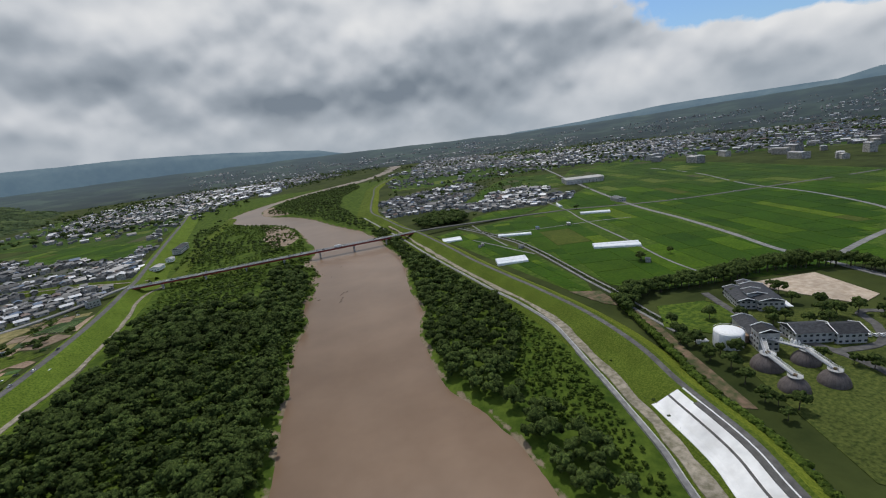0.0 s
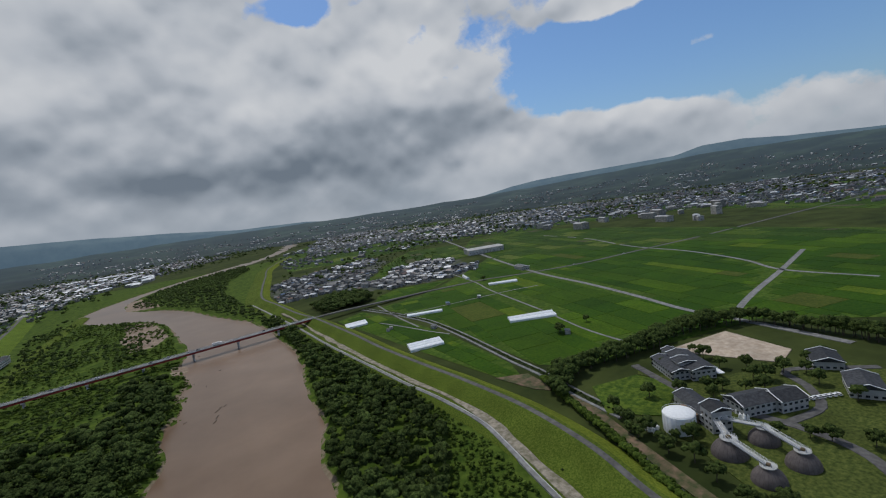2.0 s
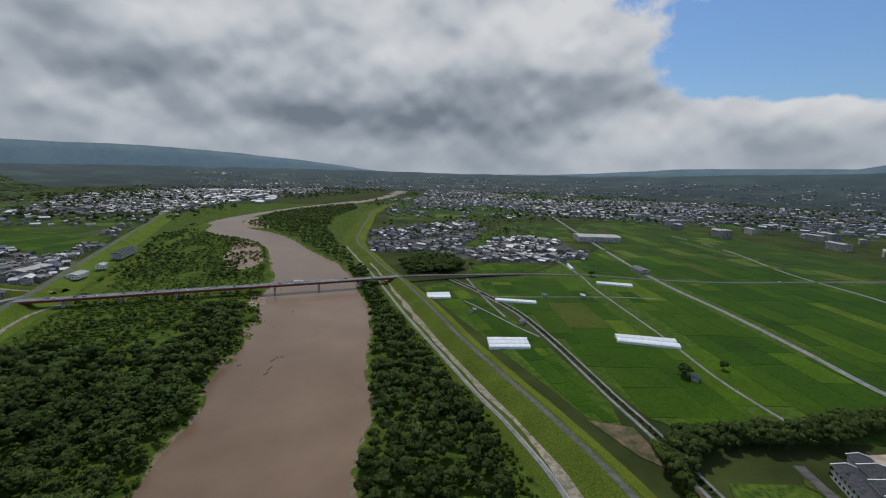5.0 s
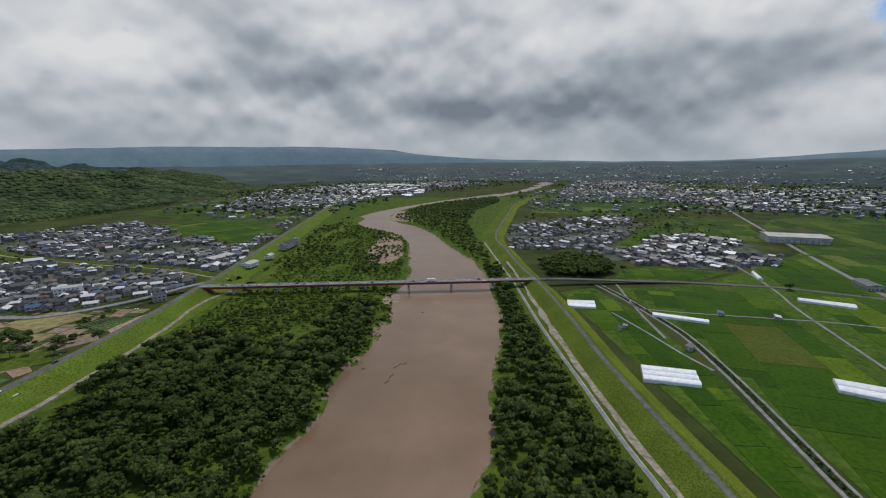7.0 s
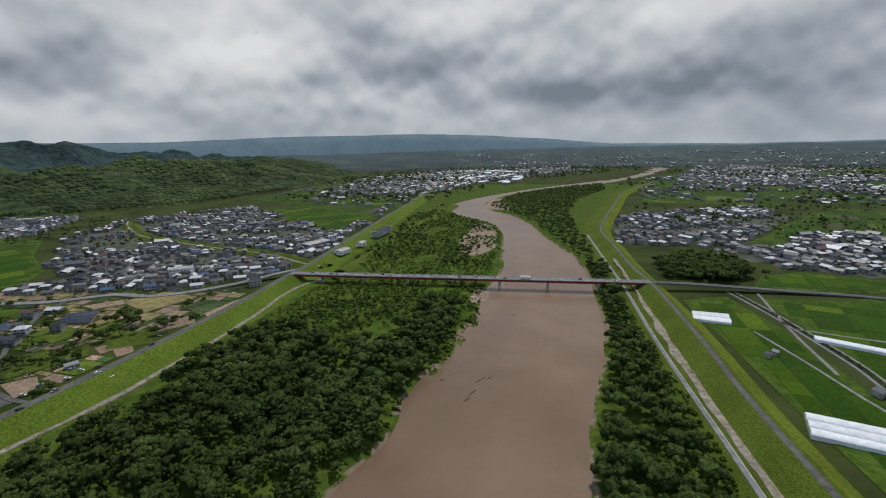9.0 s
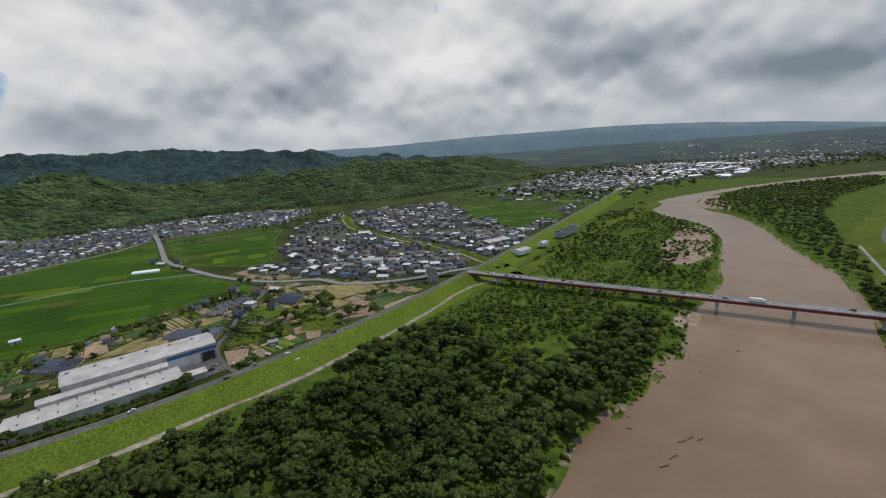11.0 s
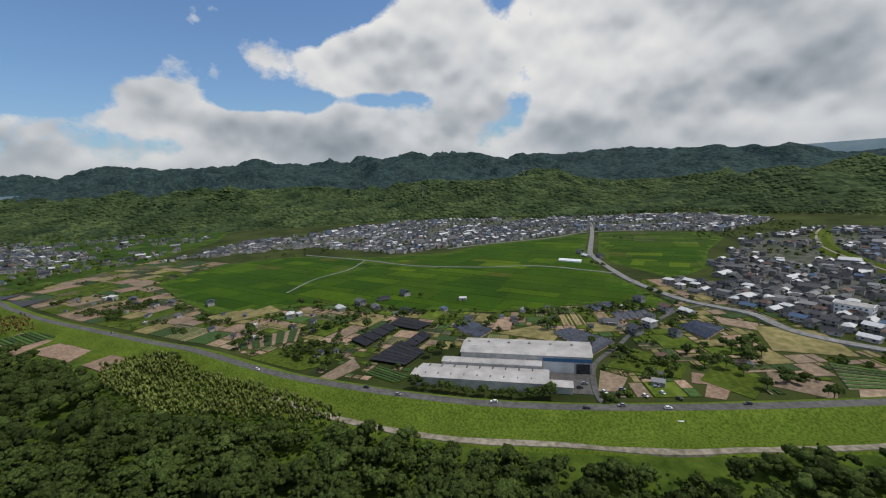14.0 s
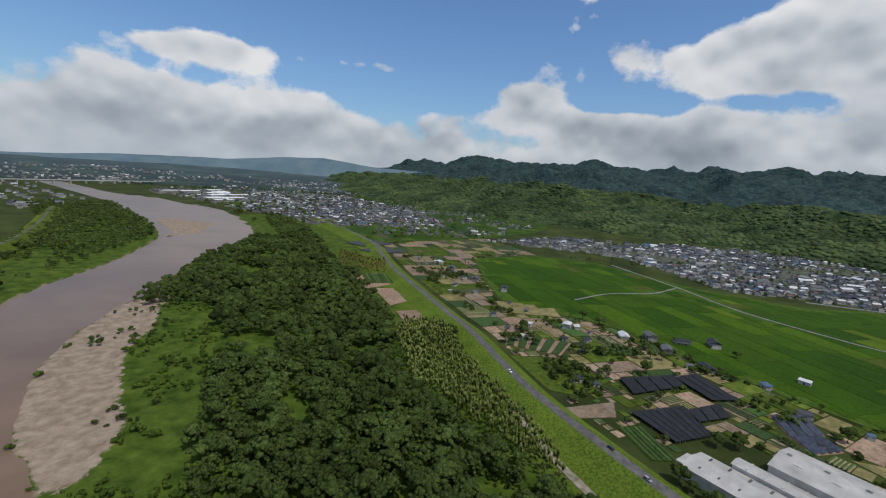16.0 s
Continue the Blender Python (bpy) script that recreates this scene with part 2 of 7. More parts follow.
HILL = canopy("wooded_hill", (0.016, 0.030, 0.013), (0.062, 0.090, 0.034), 11.0, 0.004)
# back range: the blue of distance haze is mixed into its base colour
HAZY_HILL = canopy("hazy_hill", (0.020, 0.038, 0.040), (0.040, 0.064, 0.058), 16.0, 0.004)
PADDY = mat("rice", (0.020, 0.056, 0.0014), (0.038, 0.080, 0.0024), 0.4, 0.85, 0.25, 1.8, big=0.02, spec=0.08)
DARK_ROOF = mat("dark_roof", (0.030, 0.031, 0.033), (0.060, 0.061, 0.064), 0.6, 0.7, 0.05, 3, vary=0.3, spec=0.12)
METAL_ROOF = mat("metal_roof", (0.35, 0.33, 0.305), (0.46, 0.435, 0.405), 0.12, 0.5, 0.04, 1.0, big=0.05)
TILE_ROOF = mat("tile_roof", (0.75, 0.75, 0.75), (0.95, 0.95, 0.95), 0.9, 0.42, 0.1, 4, spec=0.3)

def pick_by_island(m, stops, source="Random Per Island"):
    """Replaces the colour of a material by one of several, piece by piece."""
    nt = m.node_tree
    r = nt.nodes.new("ShaderNodeValToRGB")
    r.color_ramp.interpolation = "CONSTANT"
    e = r.color_ramp.elements
    while len(e) < len(stops):
        e.new(0.5)
    for k, (p, c) in enumerate(stops):
        e[k].position, e[k].color = p, (*c, 1)
    src = nt.nodes.new("ShaderNodeNewGeometry" if source == "Random Per Island" else "ShaderNodeObjectInfo")
    nt.links.new(src.outputs[source], r.inputs[0])
    mix = nt.nodes.new("ShaderNodeMix")
    mix.data_type, mix.blend_type = "RGBA", "MULTIPLY"
    mix.inputs[0].default_value = 1.0
    to = nt.nodes["Principled BSDF"].inputs["Base Color"]
    nt.links.new(to.links[0].from_socket, mix.inputs[6])
    nt.links.new(r.outputs[0], mix.inputs[7])
    nt.links.new(mix.outputs[2], to)


ROOF_KINDS = [(0.0, (0.030, 0.031, 0.034)), (0.28, (0.062, 0.062, 0.064)), (0.48, (0.12, 0.119, 0.117)), (0.63, (0.26, 0.258, 0.252)), (0.74, (0.66, 0.655, 0.64)), (0.91, (0.13, 0.072, 0.05)), (0.955, (0.07, 0.12, 0.20))]
PALE_ROOF_KINDS = [(0.0, (0.036, 0.037, 0.040)), (0.24, (0.080, 0.080, 0.082)), (0.40, (0.17, 0.169, 0.165)), (0.54, (0.34, 0.337, 0.33)), (0.64, (0.72, 0.715, 0.70)), (0.94, (0.12, 0.072, 0.055))]
PALE_ROOF = mat("pale_roofs", (0.75, 0.75, 0.75), (0.95, 0.95, 0.95), 0.9, 0.42, 0.1, 4, spec=0.3)
pick_by_island(PALE_ROOF, PALE_ROOF_KINDS)
pick_by_island(TILE_ROOF, ROOF_KINDS)
ROOF_ONE = mat("house_roof", (0.75, 0.75, 0.75), (0.95, 0.95, 0.95), 0.9, 0.42, 0.1, 4, spec=0.3)
pick_by_island(ROOF_ONE, ROOF_KINDS, "Random")
WALLS = mat("house_wall", (0.16, 0.155, 0.145), (0.40, 0.385, 0.36), 0.3, 0.85, vary=0.3, island=0.4)
OFFICE_WALL = mat("office_wall", (0.36, 0.36, 0.35), (0.46, 0.455, 0.44), 0.3, 0.85, 0.03, 3, big=0.05)
GLASS = mat("dark_glass", (0.02, 0.025, 0.03), (0.05, 0.055, 0.06), 0.5, 0.12, spec=0.6)
FILM = mat("greenhouse_film", (0.62, 0.64, 0.64), (0.78, 0.79, 0.79), 0.3, 0.35, 0.03, 2, vary=0.12)
SOLAR = mat("solar_panel", (0.025, 0.03, 0.045), (0.06, 0.07, 0.09), 0.4, 0.25, vary=0.3, island=0.25)
BLACKNET = mat("shade_net", (0.010, 0.010, 0.013), (0.022, 0.022, 0.027), 0.4, 0.8, 0.1, 2, vary=0.3)
DIGESTER = mat("digester_wall", (0.10, 0.083, 0.078), (0.145, 0.122, 0.114), 0.5, 0.75, 0.1, 3)
STEEL = mat("grey_steel", (0.30, 0.31, 0.32), (0.42, 0.43, 0.44), 0.8, 0.45, metal=0.4)
BLUE_WALL = mat("blue_wall", (0.04, 0.12, 0.24), (0.06, 0.16, 0.30), 0.4, 0.5)
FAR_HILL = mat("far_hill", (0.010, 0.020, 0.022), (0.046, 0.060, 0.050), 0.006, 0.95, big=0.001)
# distance haze of the far backdrop, put in as a grey-blue glow
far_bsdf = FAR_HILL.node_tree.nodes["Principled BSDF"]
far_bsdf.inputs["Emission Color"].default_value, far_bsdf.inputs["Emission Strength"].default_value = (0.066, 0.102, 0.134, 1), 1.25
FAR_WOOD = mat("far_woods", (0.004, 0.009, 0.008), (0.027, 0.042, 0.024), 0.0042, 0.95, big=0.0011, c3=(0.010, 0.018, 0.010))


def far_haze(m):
    """Glow in place of haze on the far land, growing with distance from the river crossing."""
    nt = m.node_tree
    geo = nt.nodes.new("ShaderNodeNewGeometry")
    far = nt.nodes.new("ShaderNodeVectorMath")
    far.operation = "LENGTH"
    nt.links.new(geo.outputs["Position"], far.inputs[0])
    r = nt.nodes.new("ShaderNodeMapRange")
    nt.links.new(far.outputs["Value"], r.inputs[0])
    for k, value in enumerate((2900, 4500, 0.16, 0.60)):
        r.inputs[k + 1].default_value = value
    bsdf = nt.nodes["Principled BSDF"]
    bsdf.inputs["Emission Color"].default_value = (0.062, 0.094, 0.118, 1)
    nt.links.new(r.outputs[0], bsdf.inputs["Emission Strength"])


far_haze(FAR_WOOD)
RUBBER = mat("rubber", (0.015, 0.015, 0.015), (0.03, 0.03, 0.03), 3, 0.9)


# ---- helpers of the scene ----
def fbm(x, y, size, octaves=4, seed=0):
    """Smooth lattice noise about 0 to 1, by numpy."""
    x, y = np.asarray(x, float) / size, np.asarray(y, float) / size
    out, amp, total = 0.0, 1.0, 0.0
    for o in range(octaves):
        ix, iy = np.floor(x).astype(np.int64), np.floor(y).astype(np.int64)
        fx, fy = x - ix, y - iy
        fx, fy = fx * fx * (3 - 2 * fx), fy * fy * (3 - 2 * fy)

        def h(i, j):
            v = (i * 374761393 + j * 668265263 + (seed + o) * 974711) & 0xFFFFFFFF
            v = ((v ^ (v >> 13)) * 1274126177) & 0xFFFFFFFF
            return ((v ^ (v >> 16)) & 0xFFFF) / 65535.0

        v = (h(ix, iy) * (1 - fx) + h(ix + 1, iy) * fx) * (1 - fy) + (h(ix, iy + 1) * (1 - fx) + h(ix + 1, iy + 1) * fx) * fy
        out, total = out + amp * v, total + amp
        amp, x, y = amp * 0.5, x * 2.03 + 17.1, y * 2.03 + 5.3
    return out / total


def step(a, b, v):
    t = np.clip((v - a) / (b - a), 0, 1)
    return t * t * (3 - 2 * t)


def curve(points, gap=8.0):
    """A smooth line through the points (Catmull-Rom), a row every gap metres or so."""
    p = np.array(points, float)
    p = np.vstack([2 * p[0] - p[1], p, 2 * p[-1] - p[-2]])
    out = []
    for a, b, c, d in zip(p, p[1:], p[2:], p[3:]):
        n = max(1, int(np.linalg.norm(c - b) / gap))
        for t in np.arange(n)[:, None] / n:
            out.append(0.5 * (2 * b + (c - a) * t + (2 * a - 5 * b + 4 * c - d) * t * t + (3 * b - a - 3 * c + d) * t ** 3))
    out.append(p[-2])
    return np.array([np.ravel(o) for o in out])


def sides(line):
    """Unit vectors to the right of the line at each of its rows."""
    d = np.gradient(line[:, :2], axis=0)
    d /= np.linalg.norm(d, axis=1)[:, None] + 1e-9
    return np.stack([d[:, 1], -d[:, 0]], 1)


def inside(x, y, poly):
    x, y = np.asarray(x, float), np.asarray(y, float)
    hit = np.zeros(x.shape, bool)
    for (ax, ay), (bx, by) in zip(poly, np.roll(poly, -1, axis=0)):
        if ay == by:
            continue
        cross = (ay > y) != (by > y)
        hit ^= cross & (x < (bx - ax) * (y - ay) / (by - ay) + ax)
    return hit


def reach(x, y, line):
    """Distance to a line of rows."""
    x, y = np.asarray(x, float), np.asarray(y, float)
    best = np.full(x.shape, 1e9)
    for (ax, ay), (bx, by) in zip(line[:-1, :2], line[1:, :2]):
        ux, uy = bx - ax, by - ay
        t = np.clip(((x - ax) * ux + (y - ay) * uy) / (ux * ux + uy * uy + 1e-9), 0, 1)
        best = np.minimum(best, np.hypot(x - ax - t * ux, y - ay - t * uy))
    return best


def mesh(name, verts, faces, materials, index=None, smooth=False):
    me = bpy.data.meshes.new(name)
    verts, faces = np.asarray(verts, np.float32), np.asarray(faces, np.int32)
    k = faces.shape[1]
    me.vertices.add(len(verts))
    me.vertices.foreach_set("co", verts.ravel())
    me.loops.add(faces.size)
    me.loops.foreach_set("vertex_index", faces.ravel())
    me.polygons.add(len(faces))
    me.polygons.foreach_set("loop_start", np.arange(0, faces.size, k, dtype=np.int32))
    if index is not None:
        me.polygons.foreach_set("material_index", np.asarray(index, np.int32))
    me.update(calc_edges=True)
    me.polygons.foreach_set("use_smooth", np.full(len(faces), bool(smooth)))
    for m in materials if isinstance(materials, (list, tuple)) else [materials]:
        me.materials.append(m)
    return me


def part(name, me, parent=None, label="", at=None):
    """A mesh, or the mesh of a bmesh, as ONE object under a thing."""
    ob = new(name, me)
    if parent:
        ob.parent = parent
    if at is not None:
        ob.matrix_basis = at
    return tagged(ob, label)


def sheet(rows):
    """Vertices and quads of a grid of rows."""
    rows = np.asarray(rows, float)
    r, c = rows.shape[:2]
    i = np.arange(r * c).reshape(r, c)
    q = np.stack([i[:-1, :-1], i[:-1, 1:], i[1:, 1:], i[1:, :-1]], -1).reshape(-1, 4)
    return rows.reshape(-1, 3), q


def swept(line, offsets, heights):
    """A profile of offsets to the right and heights, carried along a line with z."""
    s = sides(line)
    rows = [np.c_[line[:, :2] + s * o, line[:, 2] + h] for o, h in zip(offsets, heights)]
    v, q = sheet(np.stack(rows, 1))
    return v, q


BOX_Q = np.array([[0, 3, 2, 1], [4, 5, 6, 7], [0, 1, 5, 4], [1, 2, 6, 5], [2, 3, 7, 6], [3, 0, 4, 7]])


def box_v(x0, y0, z0, x1, y1, z1):
    return np.array([[x0, y0, z0], [x1, y0, z0], [x1, y1, z0], [x0, y1, z0], [x0, y0, z1], [x1, y0, z1], [x1, y1, z1], [x0, y1, z1]], float)


def boxes(name, items, material):
    """One mesh of several boxes that belong to one part."""
    v = np.concatenate([box_v(*b) for b in items])
    q = np.concatenate([BOX_Q + 8 * i for i in range(len(items))])
    return mesh(name, v, q, material)


def prism(name, poly, z0, z1, material):
    """An upright block over a four-cornered plan."""
    p = np.array(poly, float)
    v = np.r_[np.c_[p, np.full(4, z0)], np.c_[p, np.full(4, z1)]]
    a = np.sum(p[:, 0] * np.roll(p[:, 1], -1) - p[:, 1] * np.roll(p[:, 0], -1))
    return mesh(name, v, BOX_Q if a > 0 else BOX_Q[:, ::-1], material)


def tube(name, rings, n, material, smooth=True, cap=True):
    """Round body from rings of (x, y, z, radius)."""
    a = np.arange(n) * 2 * np.pi / n
    v = np.concatenate([np.c_[x + r * np.cos(a), y + r * np.sin(a), np.full(n, z)] for x, y, z, r in rings])
    i = np.arange(n)
    q = np.concatenate([np.stack([k * n + i, k * n + (i + 1) % n, (k + 1) * n + (i + 1) % n, (k + 1) * n + i], 1) for k in range(len(rings) - 1)])
    me = mesh(name, v, q, material, smooth=smooth)
    if cap:
        bm = bmesh.new()
        bm.from_mesh(me)
        bm.verts.ensure_lookup_table()
        bm.faces.new([bm.verts[(len(rings) - 1) * n + k] for k in range(n)])
        bm.to_mesh(me)
        bm.free()
    return me


def thing(name, label, category, group="", kind="", at=None):
    e = new(name)
    if at is not None:
        e.matrix_basis = at
    return tagged(e, label, category, group, kind)


rng = np.random.default_rng(7)

# ---- the lie of the land ----
WATER_Z, FLOOD_Z, PLAIN_Z = 1.0, 3.2, 4.0
BANK_E = curve([(-474, -2900), (-489, -2180), (-492, -1886), (-458, -1539), (-434, -1391), (-396, -1241), (-339, -1140), (-280, -1049), (-227, -988),
                (-159, -900), (-70, -720), (-6, -545), (-2, -483), (-10, -440), (1, -360), (22, -305), (32, -247), (45, -196), (64, -118), (71, -58),
                (75, 3), (76, 131), (58, 217), (39, 298), (17, 434), (-20, 550), (-65, 627), (-92, 712), (-84, 867), (-12, 1056), (122, 1220),
                (344, 1448), (671, 1989), (959, 2624), (1100, 3200)])
BANK_W = curve([(-560, -2900), (-590, -2275), (-659, -2101), (-690, -1804), (-699, -1640), (-614, -1341), (-520, -1156), (-374, -1020), (-282, -890),
                (-241, -850), (-191, -784), (-156, -715), (-137, -644), (-135, -583), (-118, -475), (-102, -385), (-88, -302), (-77, -269), (-73, -202),
                (-61, -178), (-57, -130), (-44, -85), (-42, -6), (-28, 44), (-25, 140), (-34, 335), (-63, 442), (-113, 505), (-155, 585), (-185, 723),
                (-154, 860), (-53, 1062), (105, 1303), (342, 1590), (492, 1772), (733, 2284), (918, 2819), (1040, 3200)])
RIVER = np.vstack([BANK_E, BANK_W[::-1]])
CREST_W = curve([(-860, -1500), (-760, -1180), (-680, -985), (-618, -896), (-554, -800), (-504, -712), (-455, -624), (-429, -574), (-386, -510), (-361, -470), (-329, -402),
                 (-309, -350), (-298, -308), (-291, -268), (-284, -208), (-278, -128), (-275, -45), (-273, 24), (-278, 119), (-285, 263), (-295, 490),
                 (-308, 810), (-330, 1150), (-352, 1450)], 6)
CREST_E = curve([(-330, -1700), (-230, -1300), (-110, -1000), (-20, -780), (40, -650), (64, -595), (78, -567), (92, -520), (107, -478), (118, -420),
                 (121.5, -352), (121.5, -300), (123, -215), (128, -143), (131, -60), (130, 22), (130, 100), (134, 207), (138, 322), (175, 474), (245, 717), (330, 1000), (520, 1400)], 6)


def crest_z(line):
    return np.c_[line, 10.5 + 2.0 * np.exp(-(line[:, 1] / 45.0) ** 2)]


CREST_W, CREST_E = crest_z(CREST_W), crest_z(CREST_E)
FLOOD_LAND = np.vstack([CREST_E[:, :2], CREST_W[::-1, :2]])


def grid_axis(*spans):
    out = [np.arange(a, b, s) for a, b, s in spans]
    return np.unique(np.concatenate(out + [[spans[-1][1]]]))


gx = grid_axis((-4700, -1500, 80), (-1500, -600, 30), (-600, -350, 12), (-350, 260, 7), (260, 700, 25), (700, 4700, 80))
gy = grid_axis((-4700, -1500, 80), (-1500, -900, 14), (-900, 600, 8), (600, 1600, 14), (1600, 4700, 70))
GX, GY = np.meshgrid(gx, gy)
wet = inside(GX, GY, RIVER)
edge = np.minimum(reach(GX, GY, BANK_E), reach(GX, GY, BANK_W))
edge = np.where(wet, -edge, edge) + 7.0 * (fbm(GX, GY, 26, 3, 3) - 0.5)
flood = inside(GX, GY, FLOOD_LAND)
top = np.where(flood, FLOOD_Z + 1.2 * (fbm(GX, GY, 60, 3, 5) - 0.5), PLAIN_Z - 0.25)
GZ = np.clip(WATER_Z + 0.28 * edge, -1.2, top)

# sand bars: flat shelves beside the channel
BARS = [np.array([(-136, -576), (-139, -603), (-137, -648), (-156, -718), (-191, -783), (-250, -857), (-290, -885), (-271, -838), (-235, -768), (-203, -723), (-181, -652), (-166, -605), (-148, -580)]),
        np.array([(-95, 150), (-60, 150), (-44, 200), (-44, 300), (-60, 400), (-100, 440), (-88, 330), (-98, 250)]),
        np.array([(-470, -1500), (-440, -1300), (-400, -1225), (-480, -1270), (-555, -1400), (-520, -1470)]),
        np.array([(-50, -58), (-36, -44), (-36, -10), (-47, -14), (-54, -40)]),
        np.array([(-92, 690), (-60, 640), (-20, 640), (-50, 800), (-60, 900), (-88, 860)])]
bar = np.zeros(GX.shape, bool)
bar_top = WATER_Z + 0.35 + 0.8 * fbm(GX, GY, 30, 3, 9)
for b in BARS:
    within = inside(GX, GY, b)
    inward = reach(GX, GY, np.vstack([b, b[:1]])) * np.where(within, 1, -1) + 9 * (fbm(GX, GY, 24, 3, 8) - 0.5)
    shelf = np.minimum(WATER_Z + 0.13 * inward, bar_top)
    GZ = np.where(within, np.maximum(np.minimum(GZ, bar_top), shelf), np.maximum(GZ, np.where(inward > -16, shelf, -5)))
    bar |= inward > -2
# low green islets close to the west bank
for b in ([(-46, -72), (-36, -88), (-37, -117), (-48, -112), (-53, -82)], [(-51, -128), (-48, -145), (-57, -170), (-64, -162), (-57, -138)], [(-59, -178), (-57, -192), (-66, -204), (-70, -192)]):
    k = inside(GX, GY, np.array(b))
    GZ = np.where(k, np.maximum(GZ, WATER_Z + 0.5), GZ)
v, q = sheet(np.stack([GX, GY, GZ], -1))


def ground_material():
    """Plain, flood land and sand, mixed by where each lies with a ragged edge."""
    m = bpy.data.materials.new("land")
    m.use_nodes = True
    n, l = m.node_tree.nodes, m.node_tree.links
    bsdf = n["Principled BSDF"]
    bsdf.inputs["Roughness"].default_value, bsdf.inputs["Specular IOR Level"].default_value = 0.95, 0.06
    geo = n.new("ShaderNodeNewGeometry")

    def tone(scale, lo, hi, detail=5):
        t = n.new("ShaderNodeTexNoise")
        t.inputs["Scale"].default_value, t.inputs["Detail"].default_value, t.inputs["Roughness"].default_value = scale, detail, 0.62
        l.new(geo.outputs["Position"], t.inputs["Vector"])
        r = n.new("ShaderNodeValToRGB")
        e = r.color_ramp.elements
        e[0].position, e[0].color, e[1].position, e[1].color = 0.35, (*lo, 1), 0.65, (*hi, 1)
        l.new(t.outputs["Fac"], r.inputs[0])
        return r.outputs[0], t.outputs["Fac"]

    def blend(name, a, b, edge_noise):
        at = n.new("ShaderNodeAttribute")
        at.attribute_name = name
        add = n.new("ShaderNodeMath")
        add.operation = "MULTIPLY_ADD"
        l.new(edge_noise, add.inputs[0])
        add.inputs[1].default_value = 0.9
        l.new(at.outputs["Fac"], add.inputs[2])
        r = n.new("ShaderNodeMapRange")
        l.new(add.outputs[0], r.inputs[0])
        r.inputs[1].default_value, r.inputs[2].default_value = 0.88, 1.0
        mx = n.new("ShaderNodeMix")
        mx.data_type = "RGBA"
        l.new(r.outputs[0], mx.inputs[0])
        l.new(a, mx.inputs[6])
        l.new(b, mx.inputs[7])
        return mx.outputs[2]

    plain, _ = tone(0.012, (0.023, 0.033, 0.009), (0.062, 0.076, 0.020), 10)
    scrub, fine = tone(0.10, (0.030, 0.056, 0.007), (0.086, 0.124, 0.017), 8)
    sand, ragged = tone(0.16, (0.205, 0.152, 0.106), (0.335, 0.262, 0.195), 6)
    mud, _ = tone(0.3, (0.16, 0.125, 0.08), (0.24, 0.19, 0.13))
    paved, patchy = tone(0.06, (0.045, 0.06, 0.032), (0.13, 0.125, 0.108), 7)
    col = blend("built", plain, paved, patchy)
    col = blend("flood", col, scrub, fine)
    col = blend("shore", col, mud, ragged)
    col = blend("sand", col, sand, ragged)
    l.new(col, bsdf.inputs["Base Color"])
    b = n.new("ShaderNodeBump")
    b.inputs["Strength"].default_value, b.inputs["Distance"].default_value = 0.7, 0.6
    l.new(fine, b.inputs["Height"])
    l.new(b.outputs[0], bsdf.inputs["Normal"])
    return m


def soften(a, times):
    a = a.astype(float)
    for _ in range(times):
        p = np.pad(a, 1, mode="edge")
        a = (p[:-2, 1:-1] + p[2:, 1:-1] + p[1:-1, :-2] + p[1:-1, 2:] + 2 * a) / 6
    return a


ground_me = mesh("ground", v, q, ground_material(), smooth=True)
for name, values in (("sand", soften(bar, 2)), ("flood", soften(flood, 1)), ("shore", np.clip(0.85 - np.abs(edge) / 7.0, 0, 1))):
    ground_me.attributes.new(name, "FLOAT", "POINT").data.foreach_set("value", values.ravel().astype(np.float32))
ground = tagged(new("ground", ground_me), "flat river plain with scrub, grass and bare sand bars", "ground", kind="structure")

# water: one sheet in the channel
far = np.linspace(0, 1, 420)


def along(line, f):
    d = np.r_[0, np.cumsum(np.linalg.norm(np.diff(line, axis=0), axis=1))]
    return np.stack([np.interp(f * d[-1], d, line[:, k]) for k in range(line.shape[1])], 1)


a, b = along(BANK_W, far), along(BANK_E, far)
mid, half = (a + b) / 2, (b - a) / 2
rows = np.stack([np.c_[mid + half * 1.35 * s, np.full(len(mid), WATER_Z)] for s in np.linspace(-1, 1, 9)], 1)
v, q = sheet(rows)
water = tagged(new("water", mesh("water", v, q, WATER, smooth=True)), "wide brown silt-laden river in flood", "river", kind="structure")


# ---- levees, roads on them ----
def levee(name, line, river_side, label, grass, inner=None):
    """Trapezoid bank with a crown of 8 m; river_side +1: the river lies to the right of the line."""
    offs = np.array([-40, -33, -17, -11, -4.4, 4.4, 11, 17, 33, 40.0])
    v, q = swept(line, offs, np.zeros(10))
    h = v.reshape(-1, 10, 3)
    prof = np.array([-1.2, 0.0, 0.05, 0.52, 1.0, 1.0, 0.52, 0.05, 0.0, -1.2])
    land = slice(0, 3) if river_side > 0 else slice(7, 10)
    prof[land] = [-1.2, -0.35, -0.03][::river_side]
    low = PLAIN_Z - 0.05
    h[:, :, 2] = low + (h[:, :, 2] - low) * prof + 0.5 * (fbm(h[:, :, 0], h[:, :, 1], 14, 3, 2) - 0.5) * np.array([0, 0, 0.3, 1, 0, 0, 1, 0.3, 0, 0])
    ob = new(name, mesh(name, h.reshape(-1, 3), q[:, ::-1], [grass, inner or grass], np.isin(np.arange(len(q)) % 9, (0, 1, 2, 3) if river_side > 0 else (5, 6, 7, 8)).astype(int), smooth=True))
    return tagged(ob, label, "levee", kind="structure")


